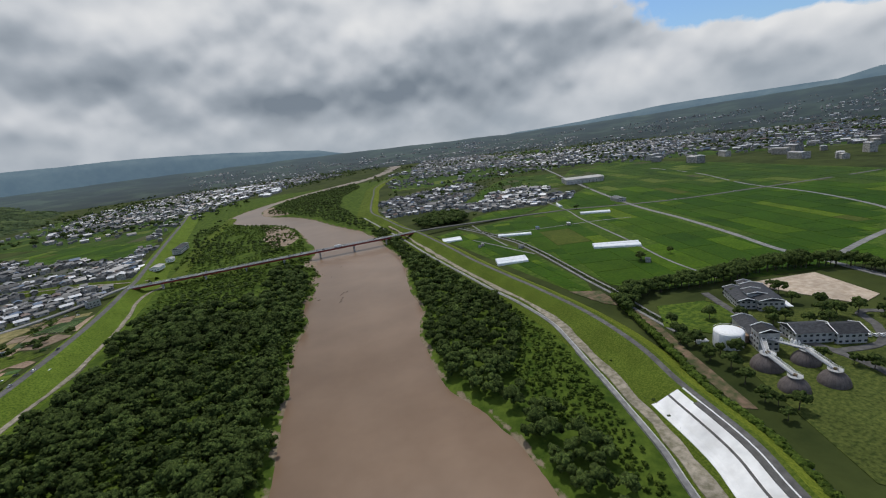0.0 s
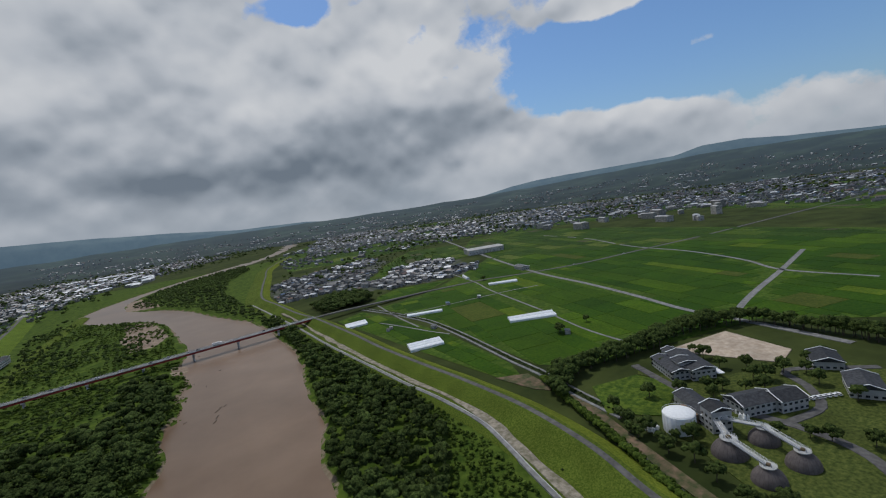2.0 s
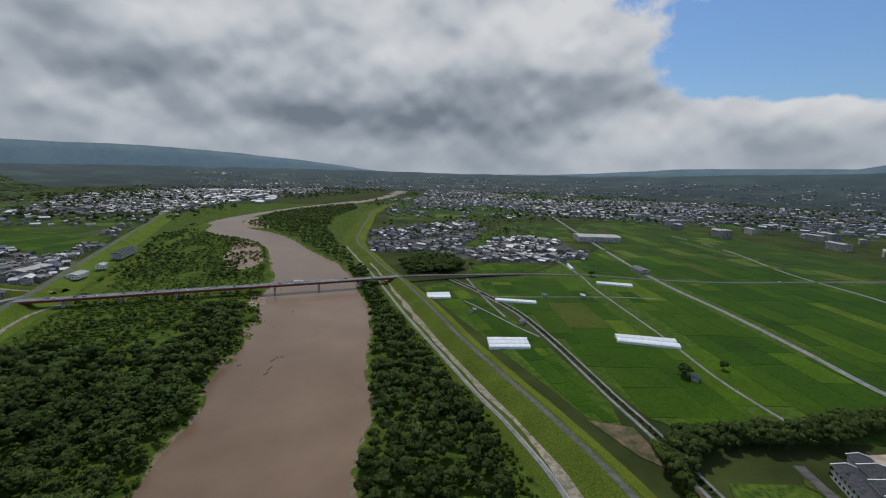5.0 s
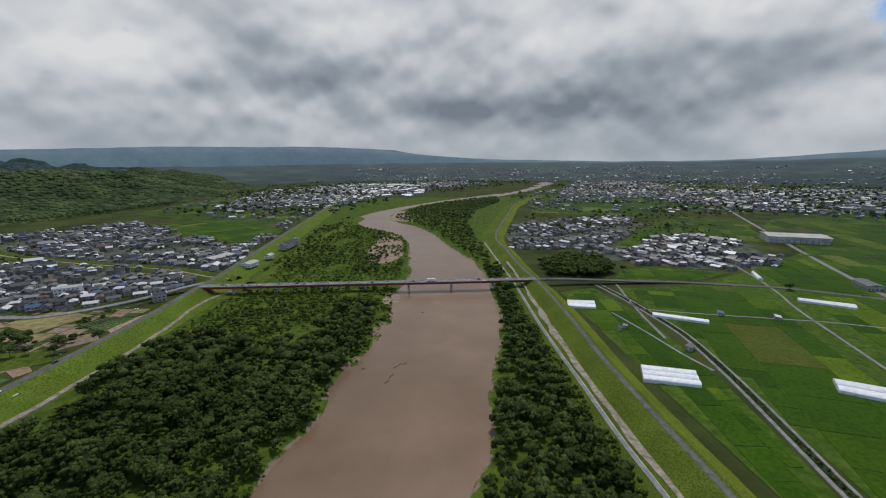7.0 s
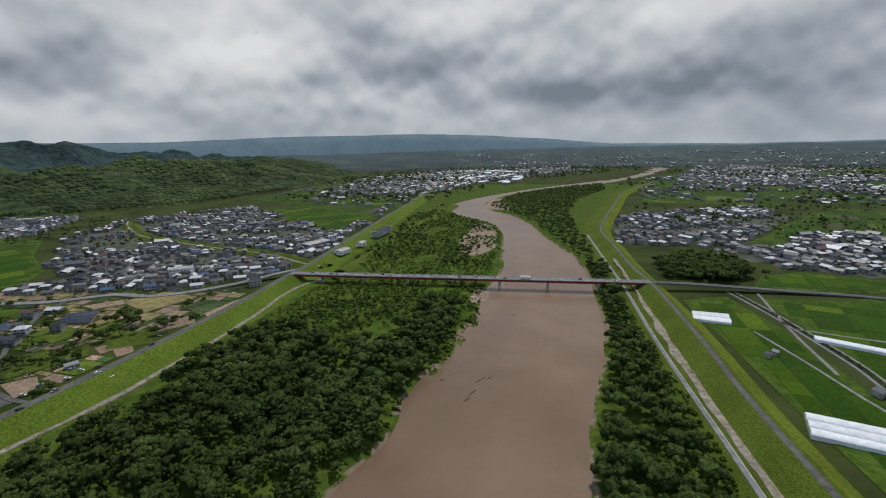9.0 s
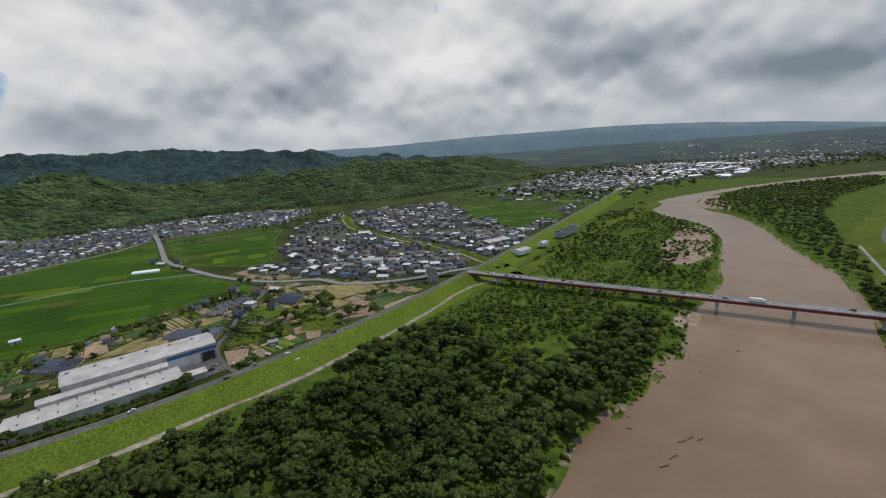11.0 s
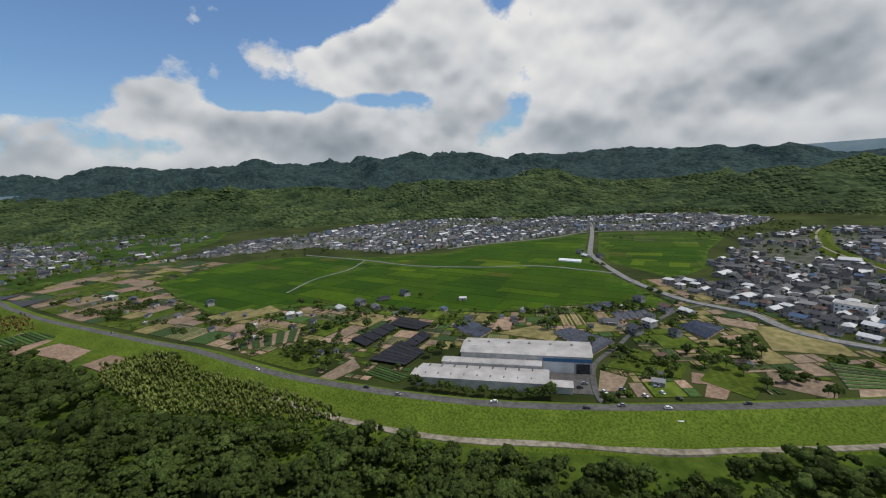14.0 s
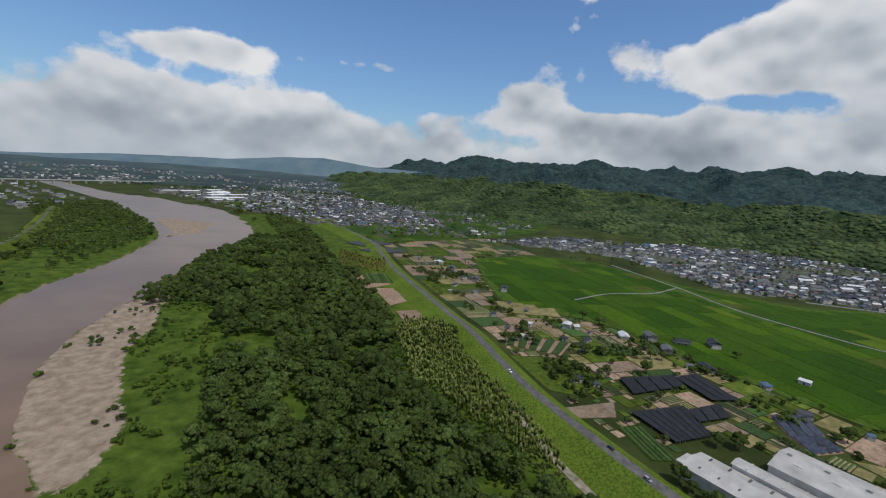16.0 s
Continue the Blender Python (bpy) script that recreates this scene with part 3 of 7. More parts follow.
def ribbon(name, line, width, material, label, lift=0.06, shift=0.0, category="road", skirt=0.25, ragged=0.0):
    """A road with a little thickness along a line with z."""
    w = width / 2
    v, q = swept(line, [shift - w - 0.3, shift - w, shift + w, shift + w + 0.3], [lift - skirt, lift, lift, lift - skirt])
    if ragged:
        g, side = v.reshape(-1, 4, 3), sides(line)
        for cols, way, seed in (((0, 1), -1, 7), ((2, 3), 1, 8)):
            g[:, cols, :2] += (way * side * ragged * (2 * fbm(line[:, 0], line[:, 1], 22, 3, seed) - 1.0)[:, None])[:, None]
    ob = new(name, mesh(name, v, q[:, ::-1], material))
    return tagged(ob, label, category, kind="structure")


levee("levee_west", CREST_W, 1, "bright grass-covered river levee with a road on its crown", LUSH_GRASS)
levee("levee_east", CREST_E, -1, "grass-covered river levee with a narrow road on its crown", LEVEE_GRASS, GOLD_GRASS)
ribbon("road_levee_west", CREST_W, 6.6, ASPHALT, "two-lane grey asphalt road on the levee crown", 0.10)
ribbon("road_levee_east", CREST_E, 3.6, ASPHALT, "narrow grey asphalt road on the levee crown", 0.10)


def level(line, z):
    return np.c_[line[:, :2], np.full(len(line), z)]


berm_line = curve([(-228, 40), (-222, 120), (-218, 275), (-206, 430), (-187, 612), (-176, 720)], 8)
berm_line = np.c_[berm_line, np.full(len(berm_line), FLOOD_Z)]
v, q = swept(berm_line, [-14, -9, -3, 3, 9, 14], [-1, 0.8, 3.4, 3.4, 0.8, -1])
tagged(new("berm", mesh("berm", v, q[:, ::-1], LEVEE_GRASS, smooth=True)), "low grassy second bank beside the levee", "embankment", kind="structure")
# paths at the foot of the levees
toe_w = curve([(-345, -480), (-311, -428), (-290, -384), (-279, -350), (-270, -306), (-261, -270), (-256, -236), (-253, -194), (-250, -150), (-251, -104), (-254, -44), (-247, -12), (-236, 8)], 6)
toe_d = reach(toe_w[:, 0], toe_w[:, 1], CREST_W)
toe_w = np.c_[toe_w, PLAIN_Z + 0.25 + 6.5 * np.interp(toe_d, [4.4, 11, 17, 33], [1, 0.52, 0.05, 0])]
ribbon("path_west", toe_w, 4.4, DIRT_ROAD, "pale dirt track along the foot of the levee", 0.12, skirt=1.2, ragged=1.5)
def beside_levee(points):
    """A line on the foot of the east levee, lying on its slope."""
    line = curve(points, 6)
    d = reach(line[:, 0], line[:, 1], CREST_E)
    return np.c_[line, PLAIN_Z + 0.1 + 6.5 * np.interp(d, [4.4, 11, 17, 33], [1, 0.52, 0.05, 0])]


sand_line = beside_levee([(120, 120), (118, 40), (116, -14), (109, -113), (106, -187), (105, -243), (103, -300), (104, -357), (99, -408), (89, -442), (80, -473), (73, -499), (65, -521), (53, -556), (44, -578), (18, -640), (-22, -740)])
cycle_line = beside_levee([(112, 300), (108, 120), (106, 11), (100, -110), (98, -175), (97, -250), (96, -308), (97, -350), (94, -402), (86, -434), (76, -465), (68, -491), (60, -515), (49, -547), (38, -571), (10, -640), (-32, -740)])
ribbon("path_sand", sand_line, 6.4, DIRT_ROAD, "sandy dirt track along the foot of the levee", 0.2, skirt=1.2, ragged=2.8)
ribbon("path_asphalt", cycle_line, 2.4, PALE_ROAD, "narrow asphalt cycle path by the woods", 0.2, skirt=1.2)
ribbon("path_kerb", cycle_line, 0.35, CONCRETE, "pale concrete kerb beside the cycle path", 0.4, shift=-1.6, skirt=0.6, category="kerb")

# ---- bridge ----
DECK_Z = 13.0


def bridge():
    x0, x1 = -273.0, 131.0
    b = thing("bridge", "long red steel girder road bridge on concrete piers", "bridge", at=pose(0, 0, 0))
    part("deck", boxes("deck", [(x0, -4.6, DECK_Z - 0.5, x1, 4.6, DECK_Z - 0.02)], CONCRETE), b, "grey concrete deck")
    roadway = part("roadway", boxes("roadway", [(x0, -3.6, DECK_Z - 0.015, x1, 3.6, DECK_Z + 0.03)], PALE_ROAD), b, "grey worn asphalt roadway")
    for y in (-4.3, 4.3):
        part("girder", boxes("girder", [(x0, y - 0.2, DECK_Z - 2.7, x1, y + 0.2, DECK_Z - 0.5), (x0, y - 0.45, DECK_Z - 2.8, x1, y + 0.45, DECK_Z - 2.65), (x0, y - 0.4, DECK_Z - 0.62, x1, y + 0.4, DECK_Z - 0.5)], RED_STEEL), b, "red painted steel girder")
        part("kerb", boxes("kerb", [(x0, y - 0.3, DECK_Z, x1, y + 0.3, DECK_Z + 0.3)], CONCRETE), b)
        items = [(x, y - 0.08, DECK_Z + 0.3, x + 0.12, y + 0.08, DECK_Z + 1.25) for x in np.arange(x0 + 1, x1, 3.0)]
        items += [(x0, y - 0.06, DECK_Z + h, x1, y + 0.06, DECK_Z + h + 0.1) for h in (0.7, 1.15)]
        part("railing", boxes("railing", items, STEEL), b, "grey steel railing")
    beam = boxes("cross_beam", [(0, -4.2, DECK_Z - 2.2, 0.25, 4.2, DECK_Z - 0.9)], RED_STEEL)
    for x in np.arange(x0 + 4, x1, 8.6):
        part("cross_beam", beam, b, at=pose(x, 0, 0))
    for x in (-234, -182, -130, -78, -26, 26, 78):
        p = part("pier", tube("pier", [(0, 0, -2.0, 1), (0, 0, DECK_Z - 4.2, 1)], 16, CONCRETE), b, "grey concrete pier", at=pose(x, 0, 0) @ Matrix.Diagonal((1.3, 3.4, 1, 1)))
        part("pier_cap", boxes("pier_cap", [(-1.5, -5.0, DECK_Z - 4.2, 1.5, 5.0, DECK_Z - 2.85)], CONCRETE), b, at=pose(x, 0, 0))
    dash = boxes("line_dash", [(0, -0.08, DECK_Z + 0.03, 5, 0.08, DECK_Z + 0.045)], WHITE)
    for x in np.arange(x0, x1 - 5, 10):
        part("line_dash", dash, roadway, at=pose(x, 0, 0))
    return b


bridge()

# ---- hills and distance ----
HILL_FOOT = curve([(-2450, -4600), (-2050, -3300), (-1680, -2300), (-1620, -1600), (-1640, -1000), (-1660, -450), (-1500, -150), (-1380, 150), (-1420, 420), (-1120, 620),
                   (-980, 900), (-930, 1300), (-980, 1900), (-1200, 2600), (-1500, 3400), (-2000, 4600)], 60)
hx, hy = np.arange(-4650, -820, 22.0), np.arange(-4300, 4300, 24.0)
HX, HY = np.meshgrid(hx, hy)
foot_x = np.interp(HY, HILL_FOOT[:, 1], HILL_FOOT[:, 0])
d = np.clip(reach(HX, HY, HILL_FOOT), 0, 4000) * np.where(HX < foot_x, 1, -1)
d = d + 260 * (fbm(HX, HY, 420, 3, 21) - 0.5)
ridge = fbm(HX, HY, 760, 4, 31) + 0.12 * (1 - np.abs(2 * fbm(HX, HY, 300, 3, 32) - 1))
spur = 1 - 1.5 * np.abs(2 * fbm(HX, HY, 200, 3, 11) - 1)
front = (70 * fbm(HX, HY, 480, 3, 13) + 85 * spur * fbm(HX, HY, 350, 2, 14)) * 1.75 * step(-20, 600, d) * (0.85 + 0.15 * step(-2200, -1400, HY)) * (1 - 0.38 * step(150, 700, HY)) + 16 * step(0, 200, d)
west = np.degrees(np.arctan2(HX + 60, HY + 390))
back = 185 * step(850, 1750, d) * (0.40 + 0.85 * ridge) * np.interp(west, *zip((-150, 0.6), (-140, 1.0), (-131, 1.25), (-124, 1.0), (-114, 1.16), (-105, 1.06), (-95, 1.16), (-86, 1.08), (-78, 0.84), (-69, 1.24), (-65, 1.3), (-60, 0.88), (-56, 1.02), (-51, 0.74), (-46, 0.7), (-34, 0.5), (-24, 0.3)))
HZ = np.where(d < -30, -12, PLAIN_Z - 4 + front + back + 4 * step(0, 60, d) + 6.5 * step(-20, 60, d) * (fbm(HX, HY, 30, 2, 41) - 0.3))
v, q = sheet(np.stack([HX, HY, HZ], -1))
keep = (v[q][:, :, 2] > -11).any(1)
tagged(new("wooded_hills", mesh("wooded_hills", v, q[keep], [HILL, HAZY_HILL], (d.ravel()[q[keep]].mean(1) + 220 * (fbm(v[q[keep]][:, 0, 0], v[q[keep]][:, 0, 1], 260, 3, 51) - 0.5) > 900).astype(int), smooth=True)), "range of rounded hills covered with broadleaf woods", "hills", kind="structure")
HILL_D = d


def hill_z(x, y):
    """Height and depth into the hills at a place."""
    i, j = np.clip(np.searchsorted(hx, x) - 1, 0, len(hx) - 2), np.clip(np.searchsorted(hy, y) - 1, 0, len(hy) - 2)
    fx, fy = (x - hx[i]) / 22.0, (y - hy[j]) / 24.0
    return (HZ[j, i] * (1 - fx) + HZ[j, i + 1] * fx) * (1 - fy) + (HZ[j + 1, i] * (1 - fx) + HZ[j + 1, i + 1] * fx) * fy, HILL_D[j, i]



def far_range(name, radius, heights, swing, size, seed, material, label, rows, stones=361):
    """A ring of far land that closes the plain; heights by degrees east of the river's upper course."""
    a = np.linspace(0, 2 * np.pi, stones)
    prof = np.interp(np.degrees(a), *zip(*heights), period=360) + swing * (fbm(np.sin(a) * radius, np.cos(a) * radius, size, 5, seed) - 0.5)
    out = []
    for o, k in rows:
        x, y = np.sin(a) * (radius + o), np.cos(a) * (radius + o)
        out.append(np.c_[x, y, np.where(k, prof * k + 12 * k * (fbm(x, y, 300, 4, seed + 1) - 0.5), -20)])
    v, q = sheet(np.stack(out, 1))
    tagged(new(name, mesh(name, v, q[:, ::-1], material, smooth=True)), label, "backdrop", kind="structure")


PLAIN_RISE = [(0, 142), (35, 136), (46, 150), (60, 185), (74, 232), (84, 222), (95, 180), (120, 100), (140, 75), (187, 72), (200, 84), (230, 70), (270, 100)]


def rise_z(x, y):
    """Height of the rolling land that closes the plain: low wooded ridges one behind the other."""
    d, a = np.hypot(x, y), np.degrees(np.arctan2(x, y))
    k = np.clip((d - 2900) / 1540, 0, 1)
    waves = 1.0 - np.abs(2 * fbm(x, y, 520, 4, 5) - 1)
    crest = np.interp(a, *zip(*PLAIN_RISE), period=360)
    return crest * k ** 1.15 * (0.62 + 0.38 * k) + (62 * waves - 34) * np.sqrt(k) * (1 - 0.62 * k) - 14 * (1 - step(0, 0.06, k))


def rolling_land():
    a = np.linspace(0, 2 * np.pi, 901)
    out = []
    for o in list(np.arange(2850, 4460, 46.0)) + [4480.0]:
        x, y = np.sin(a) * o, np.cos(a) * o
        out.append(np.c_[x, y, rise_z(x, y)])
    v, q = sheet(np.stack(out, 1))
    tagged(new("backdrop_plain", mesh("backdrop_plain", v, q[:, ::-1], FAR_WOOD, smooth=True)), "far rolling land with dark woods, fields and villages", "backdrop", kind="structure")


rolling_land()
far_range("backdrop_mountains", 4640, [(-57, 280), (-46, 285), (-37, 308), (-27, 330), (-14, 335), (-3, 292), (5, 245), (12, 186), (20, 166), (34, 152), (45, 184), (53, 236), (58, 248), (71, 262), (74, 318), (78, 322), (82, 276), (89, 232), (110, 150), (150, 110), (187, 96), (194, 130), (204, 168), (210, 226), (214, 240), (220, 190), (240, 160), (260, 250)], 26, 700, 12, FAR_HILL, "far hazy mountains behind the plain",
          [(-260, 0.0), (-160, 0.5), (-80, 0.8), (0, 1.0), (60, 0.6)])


# ---- trees ----
def round_block():
    """A rounded block of twelve lozenges without its four undermost ones."""
    v = [(x, y, z) for x in (-1, 1) for y in (-1, 1) for z in (-1, 1)]
    q = []
    for axis, other in ((0, 1), (1, 2), (2, 0)):
        for s in (-1, 1):
            for t in (-1, 1):
                p0, p1 = [0, 0, 0], [0, 0, 0]
                p0[axis], p1[other] = s * 2, t * 2
                ends = []
                for third in (-1, 1):
                    e = [0, 0, 0]
                    e[axis], e[other], e[3 - axis - other] = s, t, third
                    ends.append(tuple(e))
                for p in (tuple(p0), tuple(p1)):
                    if p not in v:
                        v.append(p)
                quad = [v.index(tuple(p0)), v.index(ends[0]), v.index(tuple(p1)), v.index(ends[1])]
                c = np.array([v[i] for i in quad], float)
                if np.dot(np.cross(c[1] - c[0], c[2] - c[0]), c.mean(0)) < 0:
                    quad.reverse()
                if c.mean(0)[2] > -0.9:
                    q.append(quad)
    v = np.array(v, float)
    return v / np.linalg.norm(v, axis=1)[:, None], np.array(q)


BALL_V, BALL_Q = round_block()


def crown(seed, height, radius, leaves, leaf, clumps=9, squash=0.8, lump=(0.38, 0.62), spread=(0.35, 0.72)):
    """Lumpy foliage clumps with leaf tufts standing out of them: corners, quads and normals."""
    r = np.random.default_rng(seed)
    c = r.normal(size=(clumps, 3))
    c /= np.linalg.norm(c, axis=1)[:, None]
    c[:, 2] = np.abs(c[:, 2]) * 1.1 - 0.25
    c *= radius * r.uniform(*spread, (clumps, 1))
    c[0] = (0, 0, 0.25 * radius)
    size = radius * r.uniform(*lump, clumps)
    size[0] = radius * 0.6
    lift = (1, 1, squash), (0, 0, height - radius * 0.75 * squash)
    k = r.integers(0, clumps, leaves)
    n = r.normal(size=(leaves, 3))
    n[:, 2] = n[:, 2] * 0.8 + 0.35
    n /= np.linalg.norm(n, axis=1)[:, None]
    p = (c[k] + n * size[k][:, None] * r.uniform(0.92, 1.12, (leaves, 1))) * lift[0] + lift[1]
    p[:, 2] = np.maximum(p[:, 2], 0.3)
    f = n + r.normal(size=(leaves, 3)) * 0.3
    f /= np.linalg.norm(f, axis=1)[:, None]
    u = np.cross(f, r.normal(size=(leaves, 3)))
    u /= np.linalg.norm(u, axis=1)[:, None]
    w = np.cross(f, u)
    s = leaf * r.uniform(0.6, 1.3, (leaves, 1))
    v = np.stack([p + u * s, p + w * s * 0.8, p - u * s * 0.9, p - w * s], 1).reshape(-1, 3)
    middle = np.array((0, 0, height - radius * 0.9))

    def soft(n, at, f):
        whole = at - middle
        whole = whole / (np.linalg.norm(whole, axis=1)[:, None] + 1e-6)
        return 0.6 * n + 0.35 * whole + 0.2 * f

    vs, qs, ns = [v], [np.arange(leaves * 4).reshape(-1, 4)], [np.repeat(soft(n, p, f), 4, axis=0)]
    base = len(v)
    for cc, ss in zip(c, size):
        b = (cc + BALL_V * ss * r.uniform(0.66, 1.16, (len(BALL_V), 1))) * lift[0] + lift[1]
        b[:, 2] = np.maximum(b[:, 2], 0.1)
        vs.append(b)
        qs.append(BALL_Q + base)
        ns.append(soft(BALL_V, b, 1.3 * r.normal(size=BALL_V.shape)))
        base += len(b)
    return np.concatenate(vs), np.concatenate(qs), np.concatenate(ns)


def trunk(height, thick, seed, limbs=4):
    """Tapered stem with a few limbs: corners and quads."""
    r = np.random.default_rng(seed)
    out_v, out_q, base = [], [], 0
    arms = [((0, 0, 0), (r.uniform(-.4, .4), r.uniform(-.4, .4), height * 0.72), thick)]
    for _ in range(limbs):
        a, z = r.uniform(0, 6.28), height * r.uniform(0.3, 0.5)
        arms.append(((0, 0, z), (math.cos(a) * height * 0.26, math.sin(a) * height * 0.26, z + height * 0.28), thick * 0.45))
    for p0, p1, w in arms:
        a = np.arange(5) * 2 * np.pi / 5
        ring = np.c_[np.cos(a), np.sin(a), np.zeros(5)]
        out_v += [ring * w + p0, ring * w * 0.4 + p1]
        i = np.arange(5)
        out_q.append(np.stack([i, (i + 1) % 5, 5 + (i + 1) % 5, 5 + i], 1) + base)
        base += 10
    return np.concatenate(out_v), np.concatenate(out_q)


def strewn(templates, xs, ys, zs, scale, seed, tall=None):
    """Many turned and scaled copies of templates: corners, quads, and normals with the tone of each plant."""
    r = np.random.default_rng(seed)
    vs, qs, ns, base = [], [], [], 0
    pick = r.integers(0, len(templates), len(xs))
    for k, (tv, tq, tn) in enumerate(templates):
        w = np.nonzero(pick == k)[0]
        if not len(w):
            continue
        a = r.uniform(0, 6.28, len(w))
        c, s = np.cos(a)[:, None], np.sin(a)[:, None]
        sc = scale[w][:, None]
        sz = sc if tall is None else sc * tall[w][:, None]
        x = (tv[None, :, 0] * c - tv[None, :, 1] * s) * sc + xs[w][:, None]
        y = (tv[None, :, 0] * s + tv[None, :, 1] * c) * sc + ys[w][:, None]
        z = tv[None, :, 2] * sz + zs[w][:, None]
        vs.append(np.stack([x, y, z], -1).reshape(-1, 3))
        own = np.clip(0.45 * r.random(len(w)) + 0.95 * fbm(xs[w], ys[w], 38, 3, seed + 5) - 0.2, 0, 1)[:, None]
        ns.append(np.stack([tn[None, :, 0] * c - tn[None, :, 1] * s, tn[None, :, 0] * s + tn[None, :, 1] * c, np.repeat(tn[None, :, 2], len(w), 0), np.repeat(own, len(tv), 1)], -1).reshape(-1, 4))
        qs.append((tq[None] + np.arange(len(w))[:, None, None] * len(tv) + base).reshape(-1, 4))
        base += len(w) * len(tv)
    return np.concatenate(vs), np.concatenate(qs), np.concatenate(ns)


def leafy(name, v, q, n, material):
    """A mesh of leaf tufts, shaded as the rounded crown that they make up."""
    me = mesh(name, v, q, material, smooth=True)
    tones = n[:, 3] if n.shape[1] > 3 else np.full(len(n), 0.5)
    me.attributes.new("tone", "FLOAT", "POINT").data.foreach_set("value", tones.astype(np.float32))
    n = n[:, :3]
    me.normals_split_custom_set_from_vertices((n / (np.linalg.norm(n, axis=1)[:, None] + 1e-9)).astype(np.float32))
    return me


def scatter(poly, gap, seed, jitter=0.8):
    """Uneven places about gap metres apart inside a plan."""
    r = np.random.default_rng(seed)
    poly = np.array(poly, float)
    x, y = np.meshgrid(np.arange(poly[:, 0].min(), poly[:, 0].max(), gap), np.arange(poly[:, 1].min(), poly[:, 1].max(), gap))
    x, y = x.ravel() + r.uniform(-1, 1, x.size) * gap * jitter, y.ravel() + r.uniform(-1, 1, y.size) * gap * jitter
    k = inside(x, y, poly)
    return x[k], y[k]


def floor_z(x, y):
    """Height of the ground under a place."""
    i = np.clip(np.searchsorted(gx, x) - 1, 0, len(gx) - 2)
    j = np.clip(np.searchsorted(gy, y) - 1, 0, len(gy) - 2)
    return np.minimum.reduce([GZ[j, i], GZ[j + 1, i], GZ[j, i + 1], GZ[j + 1, i + 1]])


def shore(x, y):
    """Distance to the water's edge, under zero in the river."""
    e = np.minimum(reach(x, y, BANK_E), reach(x, y, BANK_W))
    return np.where(inside(x, y, RIVER), -e, e)


LEAF_HILL = mat("hill_leaves", (0.022, 0.040, 0.015), (0.086, 0.114, 0.040), 0.008, 0.85, big=0.006, spec=0.08, tone=0.32)
BROAD = [crown(100 + k, 9.0, 4.8, 30, 0.4, 17, 0.85, (0.24, 0.44), (0.45, 0.85)) for k in range(6)]
NEAR = [crown(150 + k, 9.0, 4.4 + 0.25 * (k % 4), 48, 0.32, 27, 0.8 + 0.06 * (k % 3), (0.14, 0.29), (0.6, 1.0)) for k in range(8)]
FAR_TREE = [crown(170 + k, 9.0, 4.8, 8, 0.6, 7, 0.85, (0.28, 0.48), (0.45, 0.9)) for k in range(6)]
CLUMP = [crown(300 + k, 6.0, 4.2, 6, 0.9, 3) for k in range(4)]
FAR_CLUMP = [crown(330 + k, 6.0, 4.2, 4, 0.9, 2) for k in range(4)]
BUSH = [crown(200 + k, 2.4, 1.9, 8, 0.4, 3) for k in range(4)]


def woods(name, poly, gap, seed, label, templates, material, size=(0.75, 1.35), clear=None, margin=4.0, tall=None):
    x, y = scatter(poly, gap, seed)
    k = shore(x, y) > margin
    if clear is not None:
        k &= clear(x, y)
    x, y = x[k], y[k]
    r = np.random.default_rng(seed + 1)
    sc = r.uniform(*size, len(x)) * (0.75 + 0.5 * fbm(x, y, 45, 2, seed))
    v, q, n = strewn(templates, x, y, floor_z(x, y) - 0.2, sc, seed, tall)
    tagged(new(name, leafy(name, v, q, n, material)), label, "woods", kind="stuff")


def off_levee(x, y):
    return (reach(x, y, CREST_W) > 37) & (reach(x, y, CREST_E) > 33)


# woods on the west flood land, with clearings that thin out towards the bridge
W_WOOD = [(-168, -520), (-122, -492), (-100, -465), (-86, -380), (-76, -290), (-66, -210), (-60, -150), (-60, -70), (-100, -60), (-112, -150), (-150, -170), (-176, -146), (-222, -142), (-246, -200), (-236, -240), (-240, -300), (-262, -345), (-285, -405), (-298, -450), (-300, -490), (-318, -545), (-366, -610), (-412, -660), (-505, -830), (-508, -870), (-636, -1108), (-760, -1400), (-740, -1500), (-575, -1131), (-440, -1001), (-329, -862), (-290, -783), (-263, -690), (-223, -624), (-190, -572), (-182, -545)]
CLEARINGS = [(-152, -188, 26, 10, 0.9), (-140, -140, 24, 10, 0.3), (-105, -108, 26, 12, 0.2), (-163, -292, 16, 6, 1.0), (-190, -330, 12, 5, 0.9), (-126, -208, 12, 6, 0.5), (-208, -228, 9, 5, 0.9), (-238, -555, 20, 7, 1.1), (-118, -318, 12, 5, 1.2)]


def glade(x, y):
    for cx, cy, a, b, turn in CLEARINGS:
        u, w = (x - cx) * math.cos(turn) + (y - cy) * math.sin(turn), (y - cy) * math.cos(turn) - (x - cx) * math.sin(turn)
        ragged = 0.55 + 0.9 * fbm(x, y, 14, 2, 91)
        if np.ndim(x):
            x = np.where((u / a) ** 2 + (w / b) ** 2 < ragged, 9e4, x)
    return (x < 8e4) & off_levee(np.minimum(x, 8e4), y) & ((fbm(x, y, 55, 3, 77) < 0.70 - 0.0008 * np.clip(y + 260, 0, 300)) | ((shore(x, y) < 38) & (y < -120)))


def close_by(x, y):
    return (y > -640) & (y < -225) & (x > -300)


